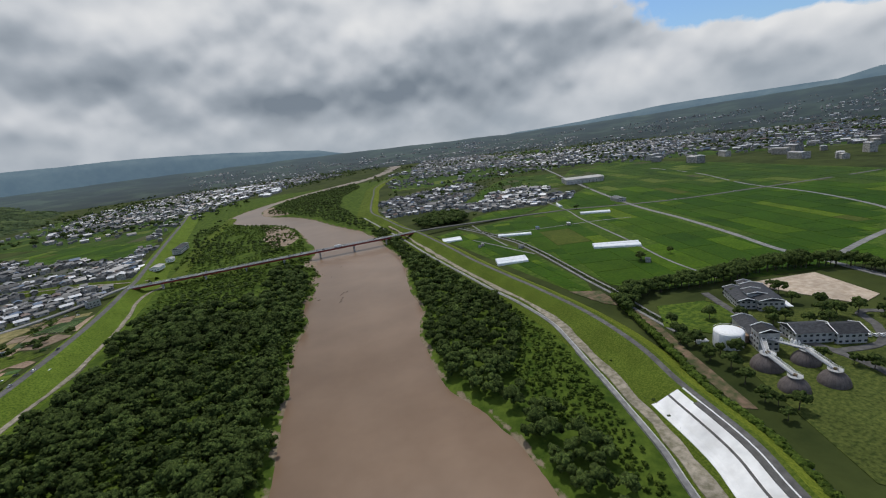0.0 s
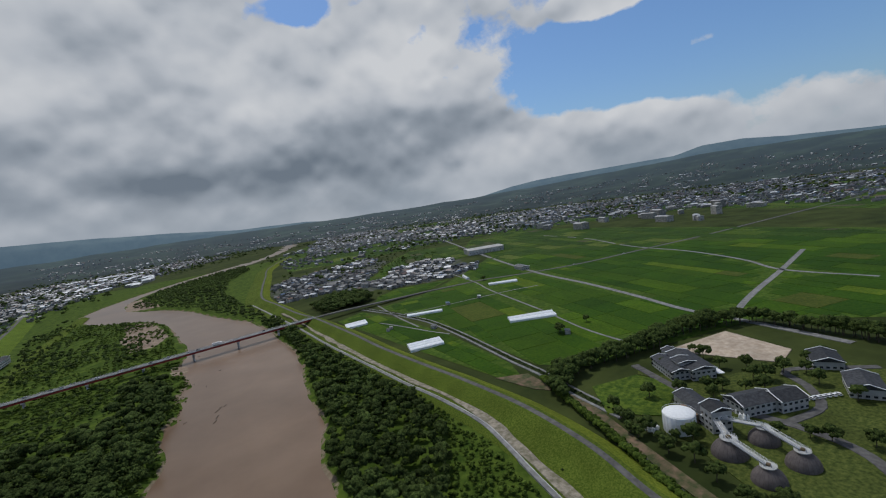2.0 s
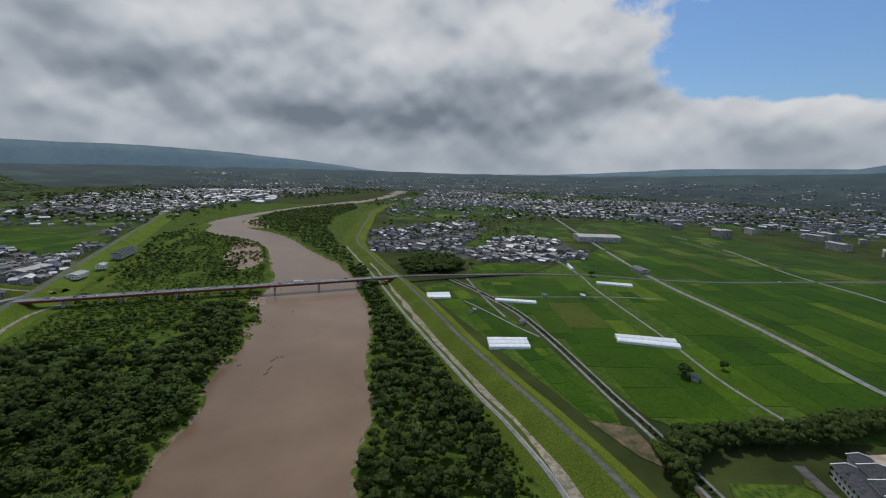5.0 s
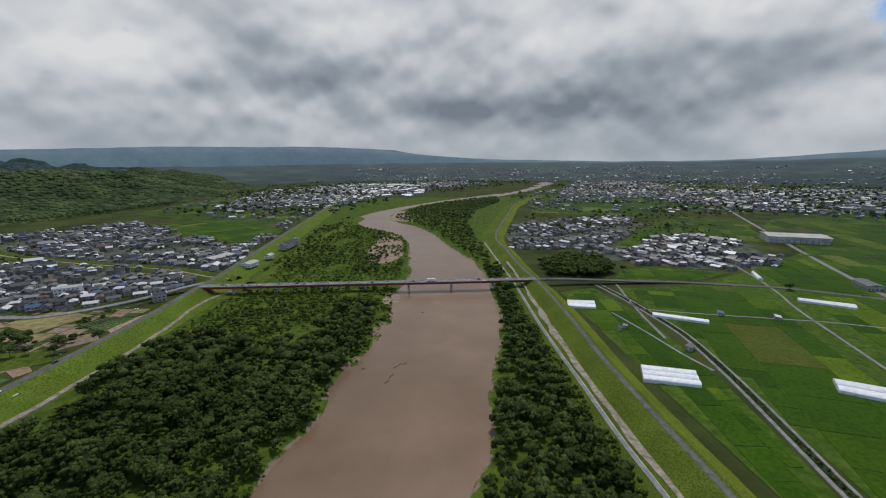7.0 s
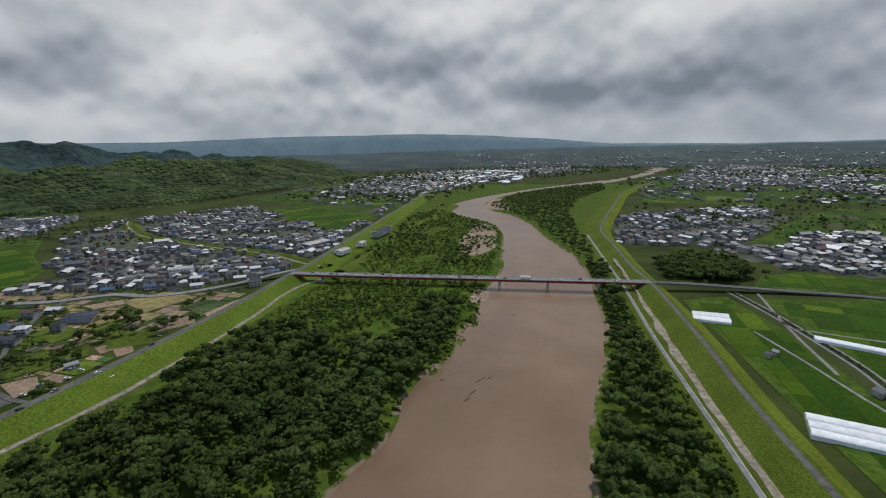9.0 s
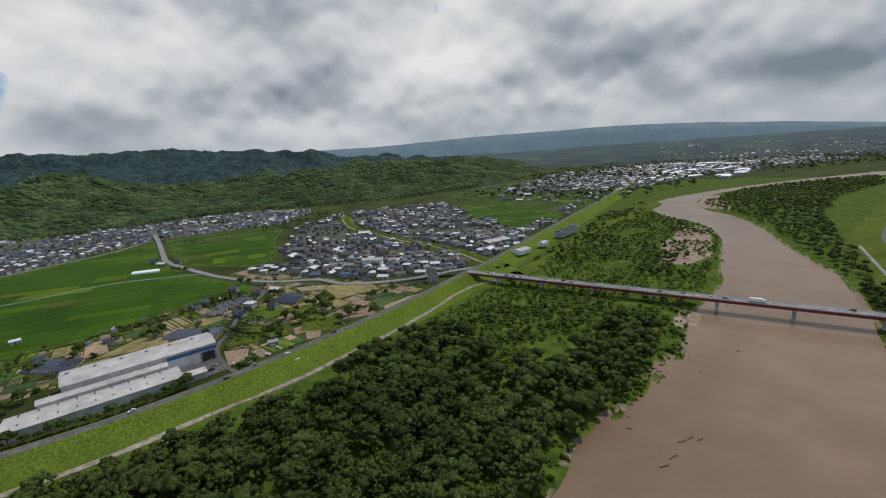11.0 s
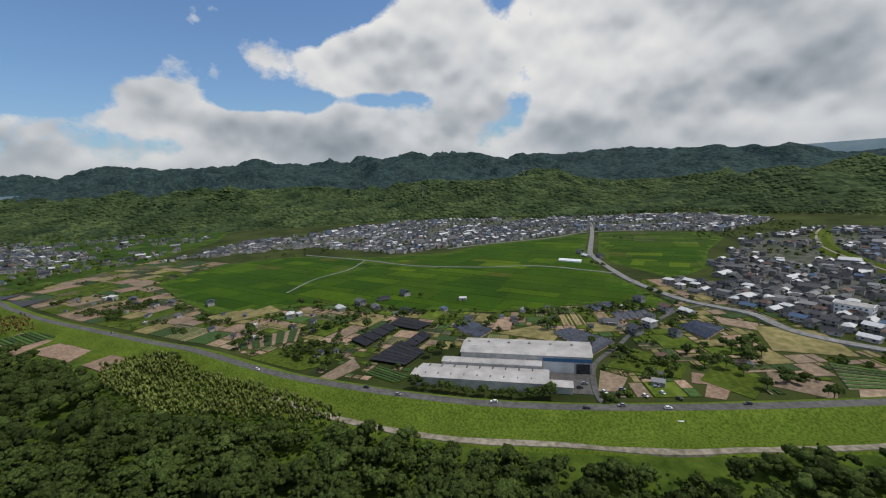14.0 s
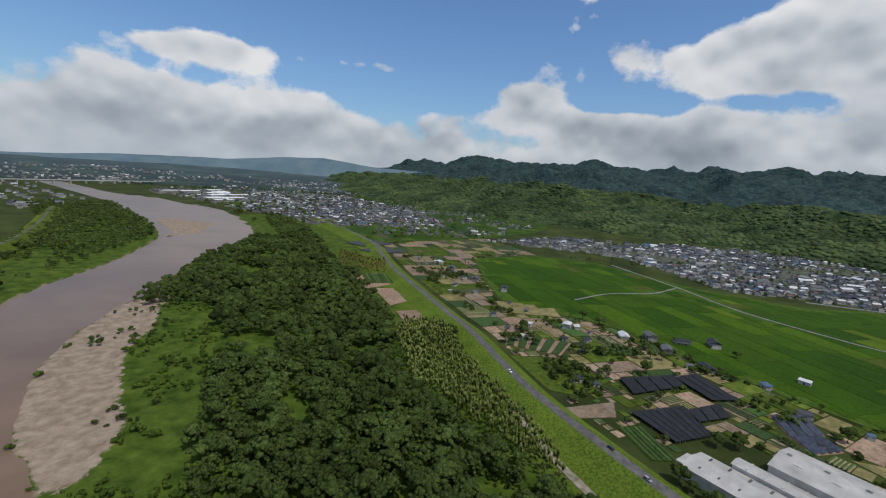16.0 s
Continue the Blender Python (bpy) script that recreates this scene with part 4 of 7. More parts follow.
woods("woods_west", W_WOOD, 7.3, 51, "dense dark green broadleaf riverside woods", NEAR, LEAF, size=(0.72, 1.55), clear=lambda x, y: glade(x, y) & close_by(x, y))
woods("woods_west_far", W_WOOD, 7.3, 51, "dense dark green broadleaf riverside woods", FAR_TREE, LEAF, size=(0.72, 1.55), clear=lambda x, y: glade(x, y) & ~close_by(x, y))
woods("woods_river_bend", [(-236, -858), (-300, -900), (-385, -1022), (-525, -1158), (-585, -1131), (-450, -1001), (-335, -862), (-295, -790), (-262, -800)], 7.8, 55, "dark green trees along the outer bank of the river bend", FAR_TREE, LEAF, size=(0.7, 1.4), margin=3)
BAMBOO_TUFT = [crown(400 + k, 10.0 + 0.8 * k, 1.15, 11, 0.36, 3, 3.2) for k in range(5)]
GROVE = [(-300, -455), (-293, -418), (-318, -440), (-345, -478), (-372, -518), (-402, -566), (-418, -606), (-404, -632), (-366, -606), (-318, -540)]
woods("bamboo_grove", GROVE, 2.4, 57, "dense yellow-green bamboo grove", BAMBOO_TUFT, BAMBOO, size=(0.75, 1.25), clear=lambda x, y: reach(x, y, CREST_W) > 21)
woods("bamboo_far", [(-496, -859), (-518, -779), (-579, -842), (-567, -939)], 4.5, 58, "reddish-brown far bamboo grove", BAMBOO_TUFT, BAMBOO_BROWN, size=(0.7, 1.1))
woods("thicket_west", [(-60, -40), (-66, -110), (-100, -150), (-220, -140), (-240, -30), (-120, 0)], 7, 60, "dark green thickets on the flood land by the bridge", BUSH, LEAF, size=(0.5, 2.1), clear=lambda x, y: off_levee(x, y) & (fbm(x, y, 38, 3, 61) > 0.55), margin=3)
woods("islet_reeds", [(-46, -72), (-36, -88), (-37, -117), (-48, -112), (-51, -128), (-48, -145), (-57, -170), (-59, -178), (-57, -192), (-66, -204), (-70, -192), (-64, -162), (-57, -138), (-53, -100)], 3.0, 64, "low green reeds and bushes on islets by the bank", BUSH, LEAF_PALE, size=(0.5, 1.1), margin=-12)
woods("bar_edge_bushes", [(-116, -560), (-114, -640), (-136, -716), (-172, -790), (-226, -872), (-240, -862), (-194, -784), (-158, -708), (-136, -640), (-134, -560)], 6, 65, "green willow bushes along the edge of the sand bar", BUSH, LEAF_PALE, size=(0.9, 1.9), margin=-60, clear=lambda x, y: (fbm(x, y, 34, 2, 29) > 0.56) & (floor_z(x, y) > WATER_Z - 0.4))
woods("bar_bushes", [(-135, -660), (-160, -720), (-200, -800), (-290, -885), (-270, -800), (-225, -700), (-180, -590), (-140, -560)], 9, 59, "low green bushes on the sand bar", BUSH, LEAF, size=(0.8, 2.0), margin=-2, clear=lambda x, y: fbm(x, y, 30, 2, 19) > 0.56)
E_WOOD = [(-170, -960), (-60, -760), (-20, -620), (2, -560), (5, -480), (-5, -440), (6, -360), (28, -305), (38, -247), (52, -196), (70, -118), (76, -58), (80, 0), (84, 120), (104, 120), (98, 10), (90, -80), (86, -170), (80, -230), (84, -300), (86, -340), (70, -400), (52, -425), (25, -455), (24, -500), (30, -540), (10, -600), (-20, -700), (-110, -920)]
woods("woods_east", E_WOOD, 7.4, 61, "dark green broadleaf trees along the river bank", BROAD, LEAF, size=(0.7, 1.3), clear=lambda x, y: fbm(x, y, 40, 3, 71) < 0.74, margin=0.5)
woods("grove_bridge", [(162, 44), (222, 30), (256, 60), (266, 118), (216, 142), (168, 122)], 6.2, 70, "tall dark green grove beside the road off the bridge", BROAD, LEAF, size=(0.95, 1.45), clear=lambda x, y: reach(x, y, CREST_E) > 28)


def by_crest(line, near, far_):
    """Whether places lie between two distances on the river side of a levee."""
    return lambda x, y: (reach(x, y, line) > near) & (reach(x, y, line) < far_)


woods("levee_bushes_east", [(118, -100), (112, -300), (100, -470), (74, -560), (60, -545), (84, -440), (96, -330), (104, -100)], 4.2, 66, "dark weeds and bushes on the foot of the levee slope", BUSH, LEAF, size=(0.35, 0.9), clear=lambda x, y: by_crest(CREST_E, 11, 20)(x, y) & (fbm(x, y, 26, 3, 67) > 0.53))
woods("levee_weeds_west", [(-228, -50), (-240, -180), (-254, -290), (-296, -300), (-283, -200), (-258, -50)], 2.7, 68, "tufts of tall weeds on the levee slope", BUSH, LEAF_PALE, size=(0.25, 0.6), clear=lambda x, y: by_crest(CREST_W, 6, 20)(x, y) & (fbm(x, y, 18, 3, 69) > 0.42))
woods("scrub_west", [(-80, -560), (-40, -260), (-40, 10), (-230, 20), (-245, -300), (-300, -420), (-250, -600), (-300, -780), (-330, -880), (-290, -880), (-230, -790), (-190, -680), (-160, -580)], 4.8, 81, "green scrub and young trees on the flood land", BUSH, LEAF_PALE, size=(0.45, 1.7), clear=lambda x, y: off_levee(x, y) & (fbm(x, y, 30, 3, 63) > 0.36 + 0.22 * step(-500, -580, y)), margin=1.0)
woods("scrub_north", [(-40, 20), (-30, 300), (-60, 450), (-110, 520), (-200, 600), (-240, 500), (-235, 20)], 6.8, 82, "green scrub with scattered trees beyond the bridge", BUSH, LEAF_PALE, size=(0.6, 1.9), clear=lambda x, y: off_levee(x, y) & (fbm(x, y, 60, 3, 15) > 0.42), margin=2)
woods("scrub_east", [(84, 120), (97, 0), (95, -120), (92, -260), (91, -350), (81, -428), (60, -498), (38, -556), (16, -610), (-24, -700), (-72, -800), (-110, -920), (-20, -700), (30, -540), (24, -500), (25, -455), (52, -425), (70, -400), (60, -300), (60, -200), (75, -60)], 3.7, 83, "green scrub between the woods and the cycle path", BUSH, LEAF_PALE, size=(0.6, 1.35), margin=1)
woods("woods_bend", [(-84, 720), (-60, 800), (-10, 1000), (110, 1180), (330, 1400), (300, 1150), (170, 850), (110, 560), (100, 330), (110, 130), (84, 130), (66, 230), (48, 310), (24, 450), (-12, 560), (-50, 640)], 10, 85, "dark green woods and reeds on the inner bend", FAR_CLUMP, LEAF, size=(0.7, 1.5), clear=off_levee, margin=4)
woods("woods_upstream", [(-200, 730), (-240, 600), (-245, 420), (-230, 300), (-225, 120), (-100, 60), (-60, 100), (-80, 420), (-150, 560)], 11, 86, "dark green trees on the flood land beyond the bridge", CLUMP, LEAF, size=(0.6, 1.3), clear=lambda x, y: off_levee(x, y) & (fbm(x, y, 70, 3, 35) > 0.47), margin=5)
woods("woods_downstream", [(-180, -980), (-290, -1110), (-400, -1260), (-450, -1420), (-500, -1900), (-300, -1900), (-280, -1500), (-200, -1240), (-110, -1040)], 9.5, 87, "dark green far bank woods", FAR_CLUMP, LEAF, size=(0.7, 1.5), clear=lambda x, y: fbm(x, y, 90, 3, 36) > 0.24, margin=1)
woods("trees_plain_east", [(160, 200), (1000, 700), (1500, 100), (2400, -600), (3000, 400), (1800, 3000), (700, 2200), (300, 1100)], 40, 88, "scattered dark trees and hedges over the far plain", FAR_CLUMP, LEAF, size=(0.8, 2.6), clear=lambda x, y: fbm(x, y, 220, 4, 37) > 0.5)
woods("trees_plain_north", [(-300, 700), (-900, 900), (-1000, 2500), (-300, 4000), (1200, 4000), (800, 2500), (0, 1500)], 42, 89, "scattered dark trees and groves up the valley", FAR_CLUMP, LEAF, size=(1.0, 3.0), clear=lambda x, y: fbm(x, y, 220, 4, 38) > 0.46)
woods("trees_plain_south", [(-560, -1100), (-1000, -950), (-1600, -1100), (-1800, -2600), (-2000, -4000), (-700, -3800), (-750, -2000)], 38, 90, "scattered dark trees and groves down the valley", FAR_CLUMP, LEAF, size=(0.8, 2.4), clear=lambda x, y: fbm(x, y, 200, 4, 39) > 0.48)
woods("trees_town", [(-345, 40), (-560, -20), (-850, 215), (-1000, -180), (-905, -420), (-980, -920), (-1600, -600), (-1500, 100), (-1100, 480), (-930, 440), (-760, 690), (-300, 260)], 19, 91, "small dark trees between the houses", CLUMP, LEAF, size=(0.45, 1.2), clear=lambda x, y: fbm(x, y, 100, 3, 40) > 0.47)
woods("trees_village", [(150, 225), (210, 240), (300, 220), (310, 95), (418, 50), (520, 85), (573, 252), (660, 420), (800, 676), (540, 660), (230, 540), (170, 400)], 21, 93, "small dark trees between the village houses", CLUMP, LEAF, size=(0.4, 1.1), clear=lambda x, y: fbm(x, y, 90, 3, 14) < 0.52)
def hill_woods(name, gap, seed, near, far_, size, material, label):
    """Single rounded crowns all over the hills between two depths."""
    r = np.random.default_rng(seed)
    x, y = np.meshgrid(np.arange(-3600, -830, gap), np.arange(-3300, 3300, gap))
    x, y = x.ravel() + r.uniform(-0.6, 0.6, x.size) * gap, y.ravel() + r.uniform(-0.6, 0.6, x.size) * gap
    z, d = hill_z(x, y)
    d = d + 220 * (fbm(x, y, 260, 3, 51) - 0.5)
    k = (d > near) & (d < far_) & (fbm(x, y, 130, 3, seed + 2) < 0.66)
    x, y, z = x[k], y[k], z[k]
    v, q, n = strewn([(BALL_V * (1, 1, 0.6), BALL_Q, BALL_V * (1, 1, 1.4) + (0, 0, 0.35))], x, y, z - 0.5, r.uniform(*size, len(x)), seed)
    tagged(new(name, leafy(name, v, q, n, material)), label, "woods", kind="stuff")


hill_woods("hill_woods", 17.5, 901, 5, 860, (5.5, 12.0), LEAF_HILL, "rounded green crowns of the hill woods")
woods("hill_foot_woods", [(-1640, -1000), (-1660, -450), (-1500, -150), (-1380, 150), (-1420, 420), (-1120, 620), (-980, 900), (-930, 1300), (-1000, 1300), (-1080, 900), (-1250, 640), (-1520, 430), (-1480, 150), (-1620, -200), (-1760, -500), (-1760, -1000)], 14, 92, "dark edge of the hill woods", FAR_CLUMP, LEAF_HILL, size=(1.0, 2.0))

woods("garden_shrubs", [(-300, -215), (-318, -290), (-420, -215), (-452, -130), (-500, -130), (-505, -300), (-530, -400), (-565, -480), (-555, -620), (-620, -690), (-700, -860), (-640, -880), (-545, -720), (-470, -600), (-410, -510), (-375, -450), (-400, -385), (-440, -350), (-395, -240), (-330, -130), (-290, -60), (-300, -120)], 5.5, 96, "shrubs and small fruit trees between garden plots", BUSH, LEAF, size=(0.8, 2.5),
      clear=lambda x, y: (reach(x, y, CREST_W) > 34) & (fbm(x, y, 35, 3, 97) > 0.60) & ~((x > -440) & (x < -310) & (y > -400) & (y < -232)) & ~((x > -505) & (x < -375) & (y > -450) & (y < -362)))

# ---- roads of the plain ----
def road(name, pts, width, material, label, z=PLAIN_Z):
    p = [(*q, z) if len(q) == 2 else q for q in pts]
    return ribbon(name, curve(p, 8), width, material, label, 0.3, skirt=1.4)


BIG = [(1000, 890), (843, 589), (614, 145), (500, -93), (451, -231), (411, -330), (378, -401), (366, -450), (340, -540)]
EW = [(126, 0, 12.6), (170, 3, 11), (220, 2, 8.6), (270, 0, 6.4), (315, -4, 5.2), (374, -20, 4.4), (428, -40, 4.2), (500, -88, 4), (590, -132, 4), (705, -164, 4), (903, -217, 4), (1090, -254, 4), (1500, -340, 4)]
CANAL = [(150, -470), (160, -425), (171, -390), (180, -345), (187, -315), (203, -243), (214, -179), (216, -140), (212, -60), (205, 0)]
FARM = [(263, -420), (280, -352), (317, -262), (371, -115), (396, -61), (420, 0), (446, 81)]
road("road_big", BIG, 6.5, PALE_ROAD, "grey two-lane farm road across the paddies")
road("road_bridge", EW, 7.5, ASPHALT, "grey road leading off the bridge on an embankment")
road("road_canal", CANAL, 2.3, PALE_ROAD, "pale narrow road beside a concrete ditch")
road("road_farm", FARM, 2.6, PALE_ROAD, "narrow pale farm road")
road("road_cross", [(366, -450), (459, -438), (580, -429), (720, -415)], 6.5, PALE_ROAD, "grey cross road between paddies")
road("road_far", [(560, -520), (580, -429), (639, -365), (707, -255), (760, -120), (881, 74), (960, 280)], 5.0, PALE_ROAD, "grey farm road across the far paddies")
road("lane_north", [(198, -172), (211, -95), (232, -2)], 2.4, PALE_ROAD, "narrow pale lane")
road("lane_levee", [(181, -103), (189, -156), (194, -201), (200, -232)], 2.2, PALE_ROAD, "narrow pale lane")
road("lane_mid", [(214, -94), (248, -108), (282, -119), (345, -138), (371, -146), (420, -170)], 2.4, PALE_ROAD, "narrow pale farm lane")
TOWN_RD = [(-274, 20, 12), (-294, 9, 10), (-314, -8, 7), (-348, -41, 5), (-395, -72, 4.6), (-444, -72, 4.6), (-469, -86, 4.6), (-499, -103, 4.6), (-545, -112, 4.6), (-600, -116, 4.6), (-660, -112, 4.6), (-723, -105, 4.6), (-790, -94, 4.6), (-850, -72, 4.8), (-1052, 8, 6), (-1200, 60, 8)]
road("road_town", TOWN_RD, 8.5, PALE_ROAD, "wide grey road curving through paddies to the hills")
PAD_RD = [(-640, -116), (-716, -200), (-735, -290), (-782, -398), (-859, -485), (-960, -620)]
road("road_paddies", PAD_RD, 3.5, PALE_ROAD, "straight pale farm road across paddies", 4.3)
road("road_hill_foot", [(-940, -330), (-975, -240), (-1010, -100), (-1069, 14), (-1024, 167), (-971, 244)], 4.5, PALE_ROAD, "pale road at the edge of the houses", 4.3)
road("lane_west", [(-859, -485), (-780, -501), (-716, -542), (-640, -560)], 2.5, PALE_ROAD, "pale winding farm lane", 4.3)
road("lane_factory", [(-296, -268), (-322, -267), (-362, -252), (-392, -222), (-420, -196), (-447, -160), (-470, -128), (-480, -98)], 3.4, ASPHALT, "grey lane beside the factory yard", 4.2)

# ---- paddies ----
E_PADDY = np.array([(192, -340), (205, -250), (218, -175), (222, -120), (226, -20), (300, -20), (430, 40), (640, 170), (760, 420), (900, 560), (1150, 560), (1100, 200), (1000, -200), (900, -520), (700, -620), (420, -560), (372, -470), (270, -432), (205, -408), (186, -372)])
W_PADDY = np.array([(-470, -125), (-545, -122), (-640, -124), (-723, -114), (-850, -82), (-1045, 0), (-1000, -120), (-960, -260), (-890, -330), (-880, -460), (-950, -640), (-900, -760), (-760, -800), (-640, -700), (-560, -620), (-570, -480), (-530, -400), (-500, -300), (-510, -190)])
W_PADDY_2 = np.array([(-700, -92), (-790, -82), (-850, -57), (-1045, 20), (-1000, 150), (-960, 220), (-880, 200), (-760, 90), (-640, 10), (-590, -60)])
N_PADDY = np.array([(-330, 290), (-420, 380), (-560, 460), (-700, 640), (-620, 720), (-450, 600), (-320, 480)])
LINES = [curve(p, 20) for p in ([q[:2] for q in BIG], [q[:2] for q in EW], CANAL, FARM, [(366, -450), (459, -438), (580, -429), (720, -415)], [(560, -520), (580, -429), (639, -365), (707, -255), (760, -120), (881, 74), (960, 280)],
                               [q[:2] for q in TOWN_RD], PAD_RD, [(-859, -485), (-780, -501), (-716, -542), (-640, -560)])]


FIELD_LAND = []


def fields(name, poly, u, long, wide, z, label, seed, keep=300):
    """Rice fields with low bunds between them: the nearest singly, the rest joined."""
    r = np.random.default_rng(seed)
    u = np.array(u, float) / np.hypot(*u)
    w = np.array([-u[1], u[0]])
    c = poly.mean(0)
    found = []

    def lay(x0, y0, length, breadth, depth):
        """One field, or where it meets a road or an edge, the halves that still fit."""
        p = [c + u * (x0 + a) + w * (y0 + b) for a, b in ((0.4, 0.4), (length - 0.4, 0.4), (length - 0.4, breadth - 0.4), (0.4, breadth - 0.4))]
        p = np.array(p)
        pts = np.vstack([p, p.mean(0)])
        k = inside(pts[:, 0], pts[:, 1], poly)
        if k.all() and min(reach(pts[:, 0], pts[:, 1], l).min() for l in LINES) > 3.6:
            found.append(p + r.uniform(-0.3, 0.3, (4, 2)))
        elif depth < 3 and (k.any() or depth):
            if length > breadth:
                lay(x0, y0, length / 2 + 0.4, breadth, depth + 1)
                lay(x0 + length / 2 - 0.4, y0, length / 2 + 0.4, breadth, depth + 1)
            else:
                lay(x0, y0, length, breadth / 2 + 0.4, depth + 1)
                lay(x0, y0 + breadth / 2 - 0.4, length, breadth / 2 + 0.4, depth + 1)

    row = -1200.0
    while row < 1200:
        breadth = wide * r.uniform(0.6, 1.5)
        col = -1200.0 + r.uniform(0, long)
        while col < 1200:
            length = long * r.uniform(0.5, 1.5)
            lay(col, row, length, breadth, 0)
            col += length
        row += breadth
    FIELD_LAND.append(poly)
    found.sort(key=lambda p: np.hypot(*(p.mean(0) - (-40, -480))))
    me = bpy.data.meshes.new(name)
    me.from_pydata([(*p, z + 0.05) for p in poly], [], [list(range(len(poly)))])
    me.materials.append(BUND)
    base = tagged(new(name, me), label, "paddies", kind="structure")
    for p in found[:keep]:
        ob = part("field", prism("field", p - p.mean(0), -0.3, 0.28, PADDY), base)
        ob.location = (*p.mean(0), z)
    if found[keep:]:
        v, q = [], []
        for k, p in enumerate(found[keep:]):
            h = z + 0.28 + r.uniform(-0.05, 0.05)
            v.append(np.r_[np.c_[p, np.full(4, h - 0.6)], np.c_[p, np.full(4, h)]])
            q.append(BOX_Q + 8 * k)
        ob = part("far_fields", mesh("far_fields", np.concatenate(v), np.concatenate(q), PADDY_FAR), base)
        tagged(ob, kind="stuff")
    return found


BUND = mat("paddy_bund", (0.030, 0.068, 0.005), (0.075, 0.115, 0.014), 0.2, 0.9, 0.3, 1.5, big=0.03, spec=0.08)
PADDY_FAR = mat("far_rice", (0.018, 0.046, 0.003), (0.045, 0.080, 0.008), 0.3, 0.85, 0.25, 1.8, big=0.02, spec=0.08)
RICE_KINDS = [(0.0, (1, 1, 1)), (0.42, (1.25, 1.12, 1.2)), (0.62, (0.78, 0.84, 0.9)), (0.80, (1.75, 1.42, 1.6)), (0.90, (2.6, 1.75, 3.2)), (0.95, (2.0, 1.1, 5.0))]
pick_by_island(PADDY, RICE_KINDS, "Random")
pick_by_island(PADDY_FAR, RICE_KINDS)
fields("paddies_east", E_PADDY, (0.35, 0.94), 64, 30, PLAIN_Z, "green rice paddies in long strips with grass bunds", 3, 230)
fields("paddies_strip", np.array([(149, -366), (149, -230), (151, -130), (152, -30), (198, -15), (206, -100), (204, -165), (197, -243), (176, -350), (160, -380)]), (0.12, 1), 52, 16, PLAIN_Z, "green rice paddies between the levee and the lane", 9, 60)
fields("paddies_hamlet", np.array([(238, 18), (300, 6), (345, 8), (410, 42), (318, 84), (266, 62)]), (0.3, 0.95), 40, 18, PLAIN_Z, "green rice paddies between the road and the hamlet", 31, 24)
fields("paddies_village", np.array([(300, 228), (372, 224), (425, 308), (520, 338), (600, 248), (655, 262), (735, 425), (815, 520), (700, 640), (565, 515), (475, 415), (385, 296)]), (0.45, 0.9), 56, 24, PLAIN_Z, "green rice paddies between the village and the hamlet", 32, 24)
fields("paddies_west", W_PADDY, (0.6, 0.8), 60, 28, PLAIN_Z + 0.1, "green rice paddies in long strips with grass bunds", 4, 240)
fields("paddies_west_corner", W_PADDY_2, (0.5, 0.86), 50, 24, PLAIN_Z + 0.1, "green rice paddies in long strips by the curving road", 6, 60)
fields("paddies_north", N_PADDY, (0.5, 0.86), 50, 24, PLAIN_Z + 0.1, "green rice paddies among the houses", 5, 60)


fields("farmland_south", np.array([(-730, -1010), (-1000, -960), (-1300, -960), (-1590, -1050), (-1620, -1600), (-1800, -2300), (-1000, -2600), (-780, -1900), (-790, -1300)]), (0.5, 0.86), 90, 34, PLAIN_Z, "far farmland in green and brown strips", 21, 0)
fields("farmland_north", np.array([(-340, 500), (-640, 740), (-900, 900), (-900, 1700), (-500, 2400), (-200, 2400), (-260, 1300), (-290, 900)]), (0.3, 0.95), 90, 34, PLAIN_Z, "far farmland up the valley", 22, 0)
fields("farmland_east", np.array([(330, 780), (520, 700), (800, 700), (1000, 660), (1500, 80), (1200, -420), (2400, -700), (2800, 300), (1800, 2200), (1000, 2300), (500, 1500)]), (0.35, 0.94), 110, 44, PLAIN_Z - 0.05, "far farmland beyond the village", 23, 0)


# ---- towns far off: many small houses ----
def house_template(w, d, h, rise, over=0.5):
    """Walls up to the gables and a roof with eaves: corners, quads, and what each is made of."""
    v = np.array([(-w / 2, -d / 2, -0.5), (w / 2, -d / 2, -0.5), (w / 2, d / 2, -0.5), (-w / 2, d / 2, -0.5), (-w / 2, -d / 2, h), (w / 2, -d / 2, h), (w / 2, d / 2, h), (-w / 2, d / 2, h), (-w / 2, 0, h + rise - 0.2), (w / 2, 0, h + rise - 0.2)])
    e = np.array([(-w / 2 - over, -d / 2 - over, h - 0.15), (w / 2 + over, -d / 2 - over, h - 0.15), (w / 2 + over, 0, h + rise), (-w / 2 - over, 0, h + rise), (-w / 2 - over, d / 2 + over, h - 0.15), (w / 2 + over, d / 2 + over, h - 0.15)])
    q = np.array([[0, 1, 5, 4], [2, 3, 7, 6], [1, 2, 6, 5], [3, 0, 4, 7], [4, 8, 9, 5], [8, 7, 6, 9], [10, 11, 12, 13], [13, 12, 15, 14]])
    return np.vstack([v, e]), q, np.r_[np.zeros(6, int), np.ones(2, int)]


STREETS = 58.0
BUILT = []


